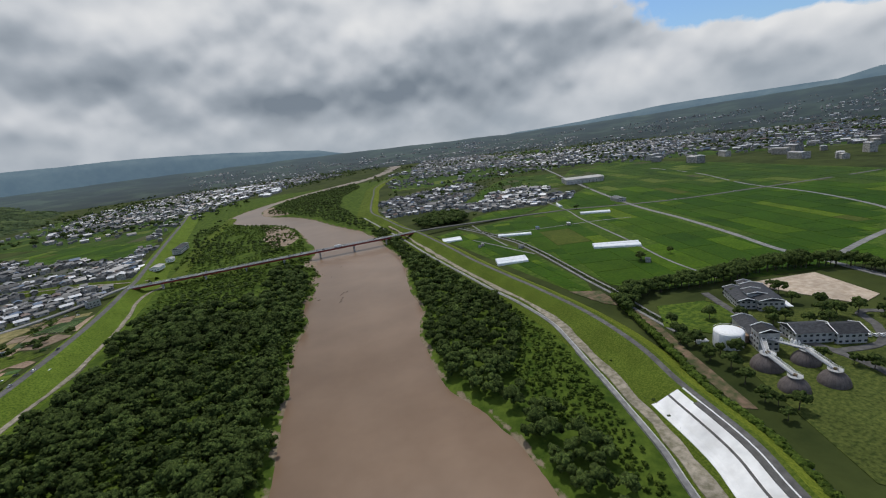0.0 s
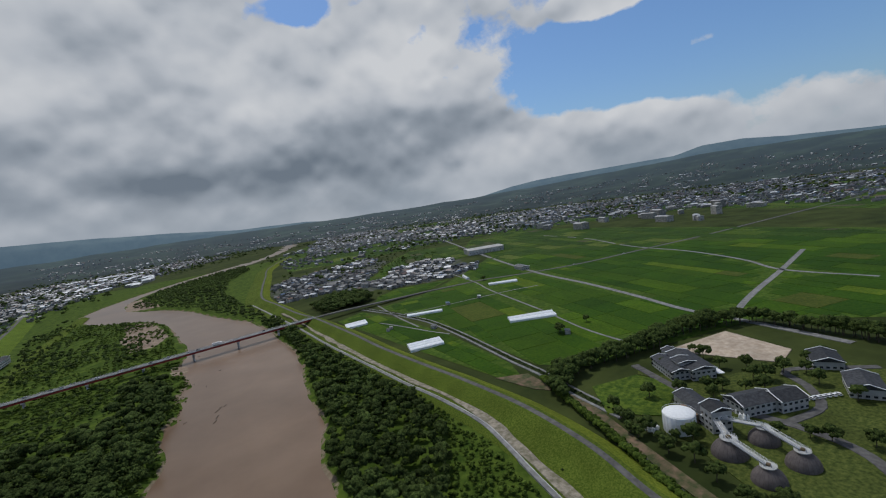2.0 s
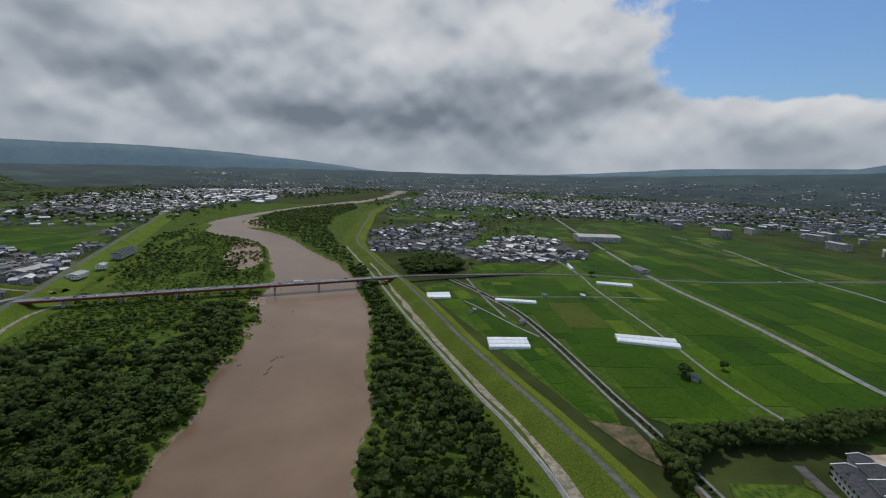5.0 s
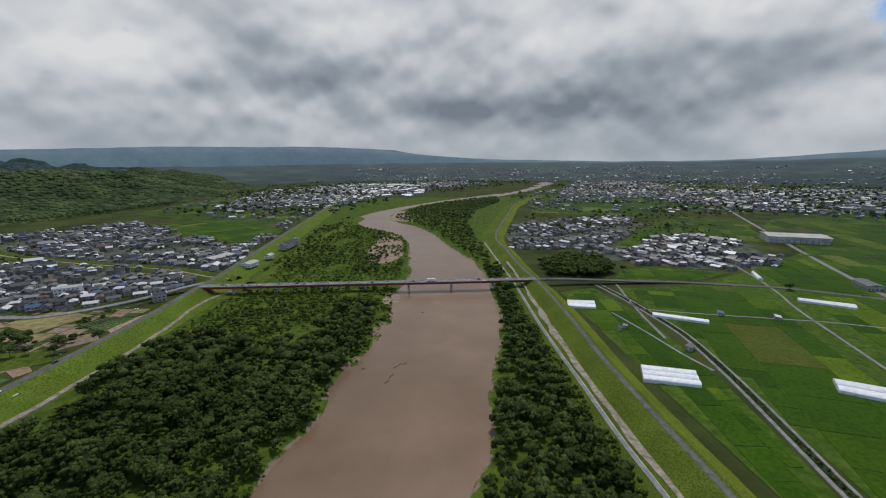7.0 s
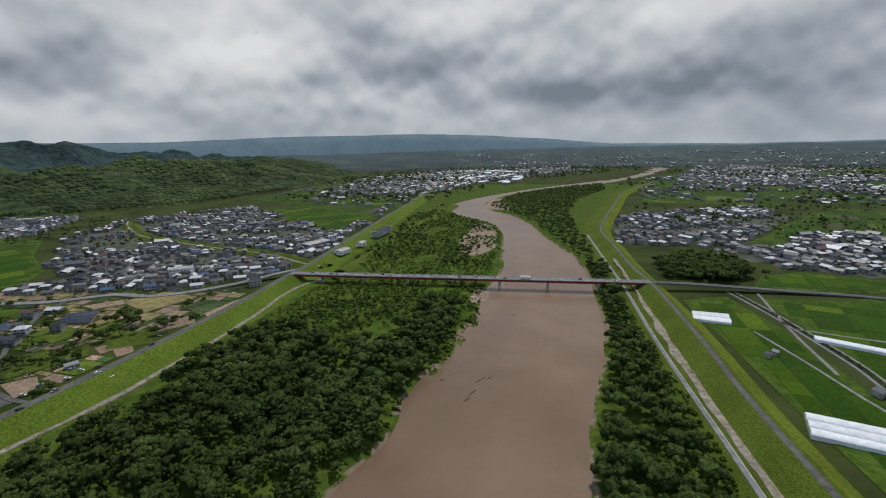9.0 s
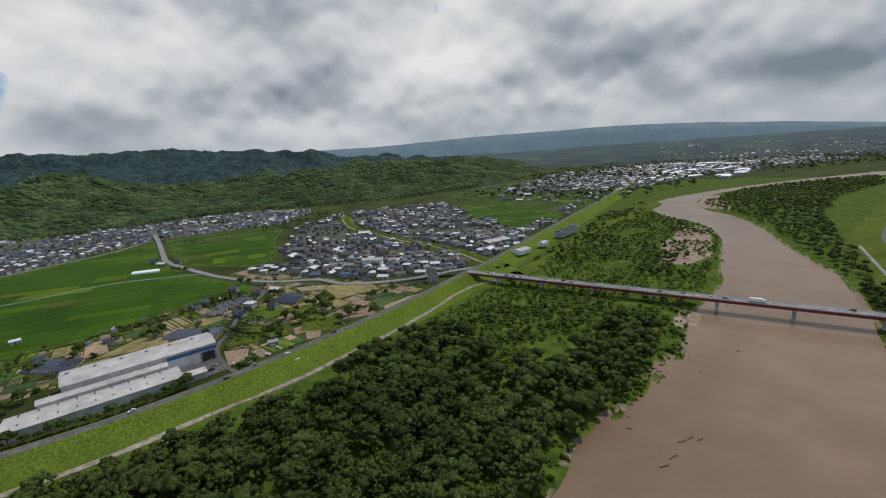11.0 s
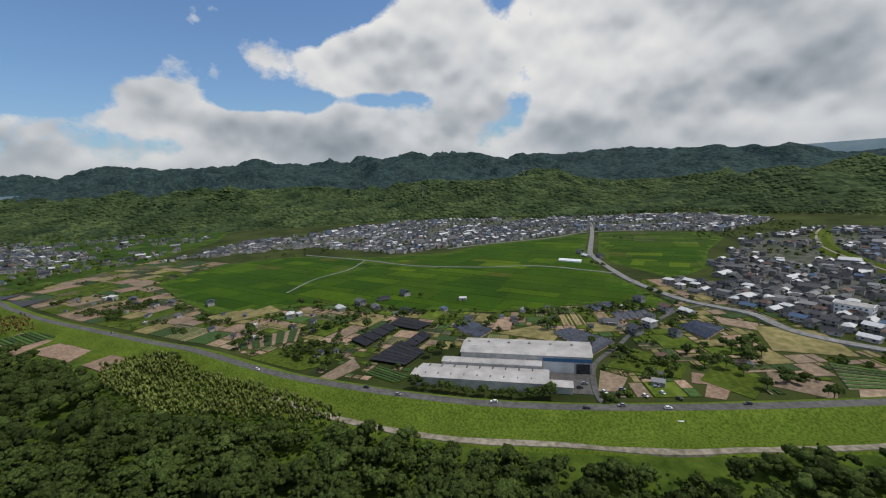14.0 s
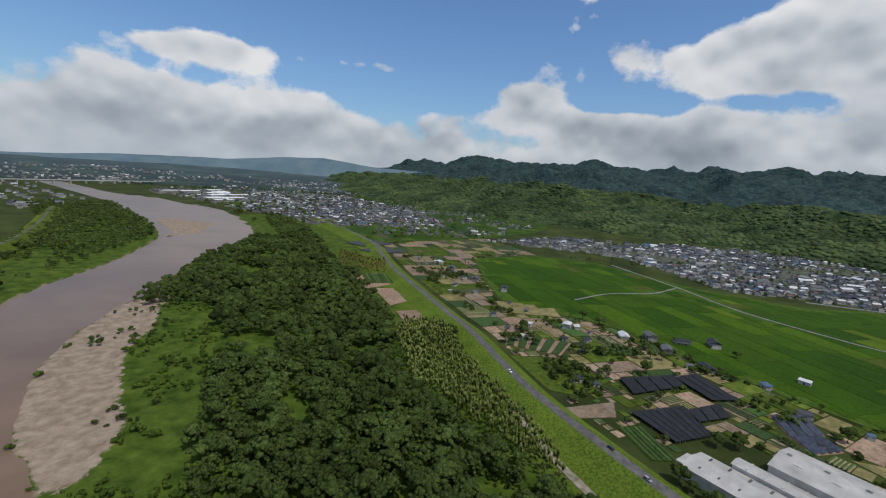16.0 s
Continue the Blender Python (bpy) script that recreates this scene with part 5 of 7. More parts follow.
def town(name, poly, gap, seed, label, z=PLAIN_Z, turn=0.5, big=0.06, spare=8.0, gaps=0.36, paved=True, roof=TILE_ROOF, ground_at=None):
    """Houses in blocks with streets between them."""
    if paved:
        BUILT.append(np.array(poly, float))
    r = np.random.default_rng(seed)
    x, y = scatter(poly, gap, seed, 0.2)
    s, t = x * math.cos(turn) + y * math.sin(turn), y * math.cos(turn) - x * math.sin(turn)
    street = (np.abs((s + 25 * fbm(x, y, 160, 2, 3)) % STREETS - 3) > 4) & (np.abs((t + 25 * fbm(x, y, 160, 2, 4)) % (STREETS * 1.6) - 3) > 4)
    k = (fbm(x, y, 90, 3, seed) > gaps) & street & (np.min([reach(x, y, l) for l in LINES], axis=0) > spare)
    x, y = x[k], y[k]
    vs, qs, ms, base = [], [], [], 0
    for cx, cy in zip(x, y):
        w, d, h = r.uniform(7, 12), r.uniform(6, 9), r.choice([3.2, 5.6, 5.8, 6.2])
        if r.random() < big:
            w, d, h = w * 2.0, d * 1.6, h * 1.3
        v, q, m = house_template(w, d, h, d * r.uniform(0.12, 0.3))
        a = turn + r.choice([0, math.pi / 2]) + r.normal() * 0.12
        c, s = math.cos(a), math.sin(a)
        vs.append(np.c_[v[:, 0] * c - v[:, 1] * s + cx, v[:, 0] * s + v[:, 1] * c + cy, v[:, 2] + (z if ground_at is None else float(ground_at(np.array([cx]), np.array([cy]))[0]))])
        qs.append(q + base)
        ms.append(m)
        base += len(v)
    me = mesh(name, np.concatenate(vs), np.concatenate(qs), [WALLS, roof], np.concatenate(ms))
    tagged(new(name, me), label, "houses", kind="stuff")


STREAM = [(-256, 56), (-290, 72), (-370, 118), (-520, 168), (-700, 244), (-825, 342), (-900, 420)]
LINES.append(curve(STREAM, 20))
LINES.append(curve(STREAM, 20) + (0, 10))
town("town_west", [(-345, 40), (-405, -17), (-480, -53), (-562, -20), (-660, 30), (-850, 215), (-930, 440), (-760, 690), (-420, 370), (-300, 260), (-290, 120)], 13.5, 11, "dense small town of grey tiled two-storey houses", gaps=0.41)
town("town_hill_foot", [(-1080, -640), (-905, -420), (-960, -330), (-1000, -180), (-1090, 20), (-1000, 190), (-960, 260), (-1100, 480), (-1330, 400), (-1420, 60), (-1560, -180), (-1600, -520), (-1380, -700), (-1240, -860), (-980, -920)], 14, 12, "dense small town of grey tiled houses below the hills", gaps=0.42)
town("town_downstream", [(-760, -1280), (-1082, -1126), (-1394, -1500), (-1650, -2300), (-1200, -2500), (-900, -2000), (-750, -1600)], 17, 13, "far town with grey roofs")
town("village_east", [(150, 225), (210, 240), (300, 220), (380, 300), (470, 420), (560, 520), (540, 660), (230, 540), (170, 400)], 13.5, 14, "village of grey tiled houses behind the levee", gaps=0.44)
town("hamlet_east", [(250, 165), (318, 92), (418, 50), (500, 62), (560, 120), (590, 235), (520, 330), (430, 300), (380, 215), (300, 200)], 13.5, 25, "hamlet of houses and sheds with pale roofs among paddies", gaps=0.47, big=0.16, roof=PALE_ROOF)
town("houses_levee_road", [(-300, 60), (-306, 330), (-320, 620), (-338, 930), (-385, 920), (-362, 620), (-348, 340), (-336, 80)], 15.5, 26, "houses and shops along the levee road", gaps=0.40, big=0.22, roof=PALE_ROOF, turn=0.05, paved=False)
town("town_far_east", [(1000, 700), (1350, 500), (1500, 100), (1400, -300), (2300, -600), (2900, 300), (2200, 1500), (1300, 1700), (900, 1100)], 21, 15, "far town with pale walls and grey roofs", big=0.2)
town("town_far_north", [(-330, 950), (-700, 950), (-850, 1800), (-500, 2600), (300, 3000), (500, 2500), (-100, 1700), (-250, 1200)], 20, 16, "far town up the river", big=0.25)
town("town_far_river", [(500, 1100), (800, 1000), (1400, 1900), (1800, 3000), (1200, 2800), (800, 1900)], 22, 17, "far houses along the plain", big=0.15)
town("farms_far_east", [(330, 800), (700, 720), (1000, 640), (1500, 60), (1300, -500), (2500, -900), (2900, 200), (2300, 1700), (1500, 2500), (1000, 2300), (500, 1500)], 36, 18, "far scattered houses over the plain", big=0.15, gaps=0.45, paved=False)
town("farms_far_north", [(-320, 620), (-620, 760), (-880, 1000), (-900, 1900), (-600, 2800), (500, 2900), (300, 2200), (-150, 1400), (-280, 900)], 34, 19, "far scattered houses up the valley", big=0.2, gaps=0.45, paved=False)
town("farms_far_south", [(-800, -1000), (-1050, -960), (-1500, -1050), (-1600, -1600), (-1500, -2500), (-1000, -2750), (-720, -2400), (-760, -1500)], 30, 20, "far scattered houses down the valley", big=0.15, gaps=0.42, paved=False)
town("farms_bank_south", [(-200, -1500), (-60, -1200), (300, -1300), (600, -2200), (-100, -2800), (-430, -2700), (-440, -1900), (-300, -1700)], 40, 24, "far scattered houses on the east plain", big=0.2, gaps=0.5, paved=False)
HILLSIDE = [("villages_far_ridge", [(-500, 2950), (500, 2950), (1700, 2450), (2300, 1900), (2900, 2800), (1900, 3700), (400, 4000), (-700, 4050)], 27), ("villages_far_east", [(2250, 1900), (2880, 600), (2950, -600), (3900, -700), (3900, 1400), (3000, 2500)], 28), ("villages_far_south", [(-600, -2900), (-2100, -2200), (-2500, -2900), (-900, -3900), (300, -3800), (200, -2950)], 29)]
for name, poly, seed in HILLSIDE:
    town(name, poly, 36, seed, "far villages with pale walls among woods", big=0.3, gaps=0.56, paved=False, roof=PALE_ROOF, ground_at=rise_z)
# yards and streets lie on grey-brown ground
built = np.zeros(GX.shape, bool)
for poly in BUILT:
    built |= inside(GX, GY, poly)
ground_me.attributes.new("built", "FLOAT", "POINT").data.foreach_set("value", (0.62 * built).ravel().astype(np.float32))

# ---- flat plots of land ----
LAID, LAID_LAND = [], []


def plot(name, poly, material, label, z=PLAIN_Z + 0.12, category="field", group="plots"):
    """A level patch of worked land with a low edge."""
    me = bpy.data.meshes.new(name)
    n = len(poly)
    a = sum(p[0] * q[1] - p[1] * q[0] for p, q in zip(poly, poly[1:] + poly[:1]))
    poly = poly if a > 0 else poly[::-1]
    c = np.mean(poly, axis=0)
    v = [(p[0] - c[0], p[1] - c[1], -0.6) for p in poly] + [(p[0] - c[0], p[1] - c[1], 0) for p in poly]
    me.from_pydata(v, [], [list(range(n, 2 * n))] + [[i, (i + 1) % n, n + (i + 1) % n, n + i] for i in range(n)])
    me.materials.append(material)
    ob = new(name, me)
    LAID.append(name)
    LAID_LAND.append(np.array(poly, float))
    ob.location = (c[0], c[1], z + 0.006 * (len(LAID) % 23))
    return tagged(ob, label, category, group)


def rows_plot(name, poly, soil, material, label, count, z=PLAIN_Z + 0.12, high=0.5):
    """A plot with ridges of crop across it."""
    ob = plot(name, poly, soil, label, z)
    p = np.array(poly, float) - np.mean(poly, axis=0)
    for k in range(count):
        f0, f1 = (k + 0.15) / count, (k + 0.8) / count
        e = [p[0] + (p[1] - p[0]) * f0, p[0] + (p[1] - p[0]) * f1, p[3] + (p[2] - p[3]) * f1, p[3] + (p[2] - p[3]) * f0]
        part("crop_row", prism("crop_row", e, 0.0, high, material), ob)
    return ob


DRY_GRASS = mat("dry_grass", (0.13, 0.12, 0.035), (0.26, 0.21, 0.09), 0.15, 0.95, 0.3, 1.2, big=0.03)
CROP = mat("crop", (0.02, 0.05, 0.010), (0.06, 0.11, 0.02), 0.5, 0.9, 0.3, 2, vary=0.4)
PLOUGHED = mat("ploughed_soil", (0.20, 0.13, 0.085), (0.34, 0.24, 0.16), 0.4, 0.95, 0.3, 2.0, big=0.05, vary=0.25)

plot("soil_plot", [(-352, -252), (-338, -239), (-320, -252), (-323, -265)], SOIL, "bare pale brown soil plot")
plot("soil_plot", [(-340, -194), (-330, -178), (-319, -187), (-325, -203)], PLOUGHED, "bare brown soil plot")
plot("soil_plot", [(-323, -194), (-317, -182), (-302, -196), (-307, -206)], PLOUGHED, "bare brown soil plot")
plot("soil_plot", [(-369, -454), (-403, -433), (-384, -425), (-362, -444)], SOIL, "bare pale soil plot beside the levee")
plot("soil_plot", [(-334, -147), (-312, -119), (-293, -136), (-314, -158)], SOIL, "bare pale brown soil plot")
plot("soil_plot", [(-311, -106), (-293, -70), (-281, -93), (-294, -122)], SOIL, "bare pale brown soil plot")
plot("soil_plot", [(-468, -747), (-500, -725), (-474, -682), (-435, -683)], PLOUGHED, "bare red-brown soil field")
plot("soil_plot", [(-426, -665), (-452, -650), (-434, -631), (-408, -635)], PLOUGHED, "bare red-brown soil field")
plot("soil_plot", [(-479, -811), (-553, -806), (-520, -745), (-460, -752)], PLOUGHED, "bare red-brown soil field")
plot("soil_plot", [(-448, -108), (-422, -85), (-406, -97), (-426, -115)], SOIL, "bare pale soil plot beside the road")
plot("meadow", [(-386, -212), (-350, -190), (-332, -206), (-357, -247)], GRASS, "green mown plot with dry edges", category="meadow")
plot("meadow", [(-417, -522), (-444, -490), (-435, -446), (-393, -451), (-385, -472)], GRASS, "bright green grass field beside the levee", category="meadow")
plot("meadow", [(-360, -160), (-318, -160), (-300, -180), (-328, -196)], GRASS, "green grass plot with young trees", category="meadow")
plot("hay_field", [(-439, -312), (-453, -272), (-428, -256), (-412, -268)], DRY_GRASS, "dry yellow grass field behind the factory")
plot("hay_field", [(-417, -92), (-395, -53), (-345, -70), (-365, -117)], DRY_GRASS, "dry yellow-green field by the town road")
plot("hay_field", [(-550, -621), (-587, -566), (-556, -540), (-517, -591)], DRY_GRASS, "strips of dry grass and soil")
rows_plot("row_field", [(-462, -553), (-488, -499), (-451, -493), (-436, -538)], PLOUGHED, CROP, "soil field with rows of low green crop", 5)
rows_plot("row_field", [(-323, -76), (-297, -84), (-304, -119), (-340, -98)], SOIL, CROP, "plot with dark rows of vegetables", 7)
rows_plot("row_field", [(-506, -813), (-540, -792), (-512, -750), (-478, -770)], GRASS, CROP, "field of dark green rows", 10, high=0.8)
rows_plot("row_field", [(-372, -420), (-384, -410), (-362, -385), (-352, -396)], GRASS, CROP, "vegetable plot with green rows", 5)

# ---- shade nets and solar fields ----
def shade_field(poly, rows, label):
    """Black nets stretched flat over tea rows, on posts."""
    p = np.array(poly, float)
    LAID_LAND.append(p)
    t = thing("shade_net_field", label, "shade net", "shade nets", at=pose(*p.mean(0), PLAIN_Z))
    p = p - p.mean(0)
    for k in range(rows):
        f0, f1 = (k + 0.03) / rows, (k + 0.94) / rows
        e = [p[0] + (p[1] - p[0]) * f0, p[0] + (p[1] - p[0]) * f1, p[3] + (p[2] - p[3]) * f1, p[3] + (p[2] - p[3]) * f0]
        part("net", prism("net", e, 1.7 + 0.05 * (k % 2), 1.85 + 0.05 * (k % 2), BLACKNET), t)
        for i, j in ((0, 3), (1, 2)):
            for f in (0.02, 0.5, 0.98):
                q = e[i] + (e[j] - e[i]) * f
                part("post", boxes("post", [(q[0] - .05, q[1] - .05, -0.3, q[0] + .05, q[1] + .05, 1.75)], STEEL), t)


shade_field([(-442, -442), (-482, -413), (-468, -401), (-423, -426)], 4, "black shade nets over tea rows")
shade_field([(-478, -411), (-501, -400), (-473, -368), (-457, -383)], 3, "black shade nets over tea rows")
shade_field([(-395, -420), (-432, -396), (-404, -375), (-379, -390)], 7, "wide black shade nets over tea rows")
shade_field([(-428, -393), (-455, -378), (-440, -369), (-414, -385)], 3, "black shade nets over tea rows")


def solar_field(poly, rows, label):
    """Rows of tilted panels on low frames."""
    p = np.array(poly, float)
    LAID_LAND.append(p)
    t = thing("solar_field", label, "solar panels", "solar fields", at=pose(*p.mean(0), PLAIN_Z))
    p = p - p.mean(0)
    part("gravel", prism("gravel", p, -0.4, 0.14, PLOUGHED), t, "bare gravel under the panels")
    for k in range(rows):
        f0, f1 = (k + 0.1) / rows, (k + 0.78) / rows
        a, b = p[0] + (p[1] - p[0]) * f0, p[0] + (p[1] - p[0]) * f1
        d, c = p[3] + (p[2] - p[3]) * f0, p[3] + (p[2] - p[3]) * f1
        v = [(*a, 0.7), (*b, 1.9), (*c, 1.9), (*d, 0.7), (*a, 0.82), (*b, 2.02), (*c, 2.02), (*d, 0.82)]
        ar = np.cross(b - a, d - a)
        part("panel_row", mesh("panel_row", np.array(v), BOX_Q if ar > 0 else BOX_Q[:, ::-1], SOLAR), t)
        for f in (0.05, 0.35, 0.65, 0.95):
            q = (a + b) / 2 + ((c + d) / 2 - (a + b) / 2) * f
            part("post", boxes("post", [(q[0] - .08, q[1] - .08, -0.3, q[0] + .08, q[1] + .08, 1.3)], STEEL), t)


solar_field([(-378, -247), (-430, -264), (-438, -245), (-400, -221)], 10, "dark solar panel rows behind the factory")
solar_field([(-475, -192), (-475, -157), (-454, -162), (-450, -196)], 5, "grey-blue solar panel rows on bare ground")
solar_field([(-424, -155), (-436, -132), (-414, -120), (-393, -149)], 6, "grey-blue solar panel rows beside a lane")
solar_field([(-466, -350), (-482, -332), (-460, -322), (-441, -339)], 4, "dark solar panel rows by the paddies")
solar_field([(-442, -338), (-458, -324), (-446, -314), (-428, -328)], 4, "dark solar panel rows by the paddies")
solar_field([(-500, -210), (-510, -180), (-490, -176), (-482, -205)], 4, "grey-blue solar panel rows beside the road")


# ---- factory ----
def factory():
    u = np.array([0.28, 0.96])
    turn = math.degrees(math.atan2(u[1], u[0]))
    f = thing("factory", "long factory with pale metal roofs in three parallel halls", "factory", at=pose(-346.5, -337, PLAIN_Z, 0, 0, turn))
    # along x: the length, along y: away from the levee

    def hall(x0, x1, y0, y1, low, high, name, label, wall=CONCRETE):
        part("wall", boxes("wall", [(x0, y0, -0.6, x1, y1, low)], wall), f, label)
        v = np.array([(x0 - .6, y0 - .6, low), (x1 + .6, y0 - .6, low), (x1 + .6, y1 + .6, low), (x0 - .6, y1 + .6, low),
                      (x0 - .6, (y0 + y1) / 2, high), (x1 + .6, (y0 + y1) / 2, high), (x0 - .6, y0 - .6, low + .35), (x1 + .6, y0 - .6, low + .35), (x1 + .6, y1 + .6, low + .35), (x0 - .6, y1 + .6, low + .35), (x0 - .6, (y0 + y1) / 2, high + .35), (x1 + .6, (y0 + y1) / 2, high + .35)])
        q = np.array([[6, 7, 11, 10], [10, 11, 8, 9], [0, 1, 7, 6], [2, 3, 9, 8], [0, 6, 10, 4], [4, 10, 9, 3], [1, 5, 11, 7], [5, 2, 8, 11], [0, 4, 5, 1], [4, 3, 2, 5]])
        return part(name, mesh(name, v, q, METAL_ROOF), f, "pale grey ribbed metal roof")

    r1 = hall(-44, 45, -10, 11, 6.0, 8.0, "roof", "grey corrugated wall")
    r2 = hall(-30, 40, 12.0, 20.5, 8.2, 9.2, "roof", "grey corrugated wall")
    r3 = hall(-18, 74, 21.5, 50, 12.0, 15.0, "roof", "grey corrugated wall")
    part("wall_band", boxes("wall_band", [(41, 21.2, 8.2, 74.1, 21.45, 10.6)], BLUE_WALL), f, "blue painted wall band")
    part("wall_panel", boxes("wall_panel", [(41, 21.25, -0.2, 62, 21.46, 7.9)], WHITE_CONC), f, "pale wall panel")
    part("gate", boxes("gate", [(63.5, 21.2, 0.0, 72.5, 21.45, 7.0)], GLASS), f, "dark open loading gate")
    for x in np.arange(-14, 74, 15.0):
        part("vent", boxes("vent", [(x - 0.9, 34.6, 14.8, x + 0.9, 36.8, 16.3)], METAL_ROOF), r3, "ridge ventilator")
        for y in (29.5, 32.0):
            part("skylight", boxes("skylight", [(x + 3, y, 14.6 + (y - 33) * 0.1, x + 7, y + 0.9, 14.72 + (y - 33) * 0.1)], CONCRETE), r3, "grey skylight strip")
    for x in np.arange(-38, 42, 9.0):
        for y, z in ((-6.2, 7.35), (4.5, 7.9)):
            part("skylight", boxes("skylight", [(x, y, z - 0.5, x + 0.8, y + 3.2, z + 0.12)], ASPHALT), r1, "dark skylight strip")
    for x in np.arange(-24, 38, 7.5):
        part("roof_seam", boxes("roof_seam", [(x, 12.0, 8.6, x + 0.5, 20.5, 9.35)], CONCRETE), r2)
    hall(46, 60, -9, 0, 4.2, 4.9, "annex_roof", "low annex wall")
    part("yard", boxes("yard", [(45.5, -8, -0.5, 76, 21, 0.14)], ASPHALT), f, "grey asphalt yard")
    part("tip_roof", boxes("tip_roof", [(-49, -6, -0.6, -44.6, 6, 5.0)], METAL_ROOF), f)
    return f


factory()


# ---- gardens: a patchwork of small plots between the levee road and the paddies ----
MEADOW = mat("meadow_grass", (0.050, 0.084, 0.010), (0.105, 0.138, 0.022), 0.12, 0.95, 0.3, 1.2, big=0.03, vary=0.3, spec=0.06)
GARDEN = np.array([(-300, -215), (-318, -290), (-420, -215), (-452, -130), (-500, -130), (-505, -300), (-530, -400), (-565, -480), (-555, -620), (-620, -690), (-700, -860), (-640, -880), (-545, -720), (-470, -600), (-410, -510), (-375, -450), (-400, -385), (-440, -350), (-395, -240), (-330, -130), (-290, -60), (-300, -120)])
run_w = np.r_[0, np.cumsum(np.linalg.norm(np.diff(CREST_W[:, :2], axis=0), axis=1))]
side_w = sides(CREST_W)
LANES = [curve([(-296, -268), (-322, -267), (-362, -252), (-392, -222), (-420, -196), (-447, -160), (-470, -128), (-480, -98)], 10)] + LINES
u = np.array([0.28, 0.96])
works = np.array([(-346.5, -337) + u * a + np.array([-u[1], u[0]]) * b for a, b in ((-52, -15), (78, -15), (78, 53), (-52, 53))])


def off_crest(s, d):
    """A place d metres landward of the levee crown, s metres along it."""
    p = [np.interp(s, run_w, CREST_W[:, k]) - np.interp(s, run_w, side_w[:, k]) * d for k in (0, 1)]
    return np.stack(p, -1)


def parcels(s0, s1, d0, d1, r, limit):
    """Splits a stretch of land into plots of uneven size."""
    w, h = s1 - s0, d1 - d0
    if w * h < limit * r.uniform(0.6, 1.9) or max(w, h) < 11:
        return [(s0, s1, d0, d1)]
    f = r.uniform(0.3, 0.7)
    if w * r.uniform(0.75, 1.3) > h:
        m = s0 + w * f
        return parcels(s0, m, d0, d1, r, limit) + parcels(m, s1, d0, d1, r, limit)
    m = d0 + h * f
    return parcels(s0, s1, d0, m, r, limit) + parcels(s0, s1, m, d1, r, limit)


def patchwork():
    r = np.random.default_rng(311)
    first, last = np.interp(-1290, CREST_W[:, 1], run_w), np.interp(-42, CREST_W[:, 1], run_w)
    out = []
    for s0 in np.arange(first, last, 75.0):
        out += parcels(s0, s0 + 75, 23, 320, r, 950 if s0 > first + 500 else 1000)
    good = []
    # what is taken already, on a grid of 2 m
    bx, by = np.arange(-1160, -230, 2.0), np.arange(-1330, -30, 2.0)
    BX, BY = np.meshgrid(bx, by)
    taken = reach(BX, BY, CREST_W[::3]) < 21
    for l in LANES:
        l = l[(l[:, 0] > -1200) & (l[:, 0] < -200) & (l[:, 1] > -1370) & (l[:, 1] < 10)]
        if len(l) > 1:
            taken |= reach(BX, BY, l) < 4.0
    for l in LAID_LAND + FIELD_LAND + BUILT + [works]:
        i, j = np.searchsorted(bx, [l[:, 0].min(), l[:, 0].max()]), np.searchsorted(by, [l[:, 1].min(), l[:, 1].max()])
        cut = np.s_[max(j[0] - 1, 0):j[1] + 1, max(i[0] - 1, 0):i[1] + 1]
        taken[cut] |= inside(BX[cut], BY[cut], l)

    def settle(s0, s1, d0, d1):
        """Lays a plot where nothing else lies, or the halves that are free."""
        gap = r.uniform(0.3, 0.9)
        ss, dd = np.meshgrid(np.linspace(s0 + gap, s1 - gap, 4), np.linspace(d0 + gap, d1 - gap, 4))
        p = off_crest(ss.ravel(), dd.ravel())
        full = taken[np.clip(np.rint((p[:, 1] - by[0]) / 2).astype(int), 0, len(by) - 1), np.clip(np.rint((p[:, 0] - bx[0]) / 2).astype(int), 0, len(bx) - 1)]
        if p[:, 1].min() > -48 or full.all():
            return
        if not full.any() and p[:, 1].max() < -48:
            good.append(off_crest(np.array([s0 + gap, s1 - gap, s1 - gap, s0 + gap]), np.array([d0 + gap, d0 + gap, d1 - gap, d1 - gap])))
        elif max(s1 - s0, d1 - d0) > 9:
            if s1 - s0 > d1 - d0:
                m = (s0 + s1) / 2
                settle(s0, m, d0, d1)
                settle(m, s1, d0, d1)
            else:
                m = (d0 + d1) / 2
                settle(s0, s1, d0, m)
                settle(s0, s1, m, d1)

    for stretch in out:
        settle(*stretch)
    good.sort(key=lambda p: np.hypot(*(p.mean(0) - (-330, -380))))
    return good


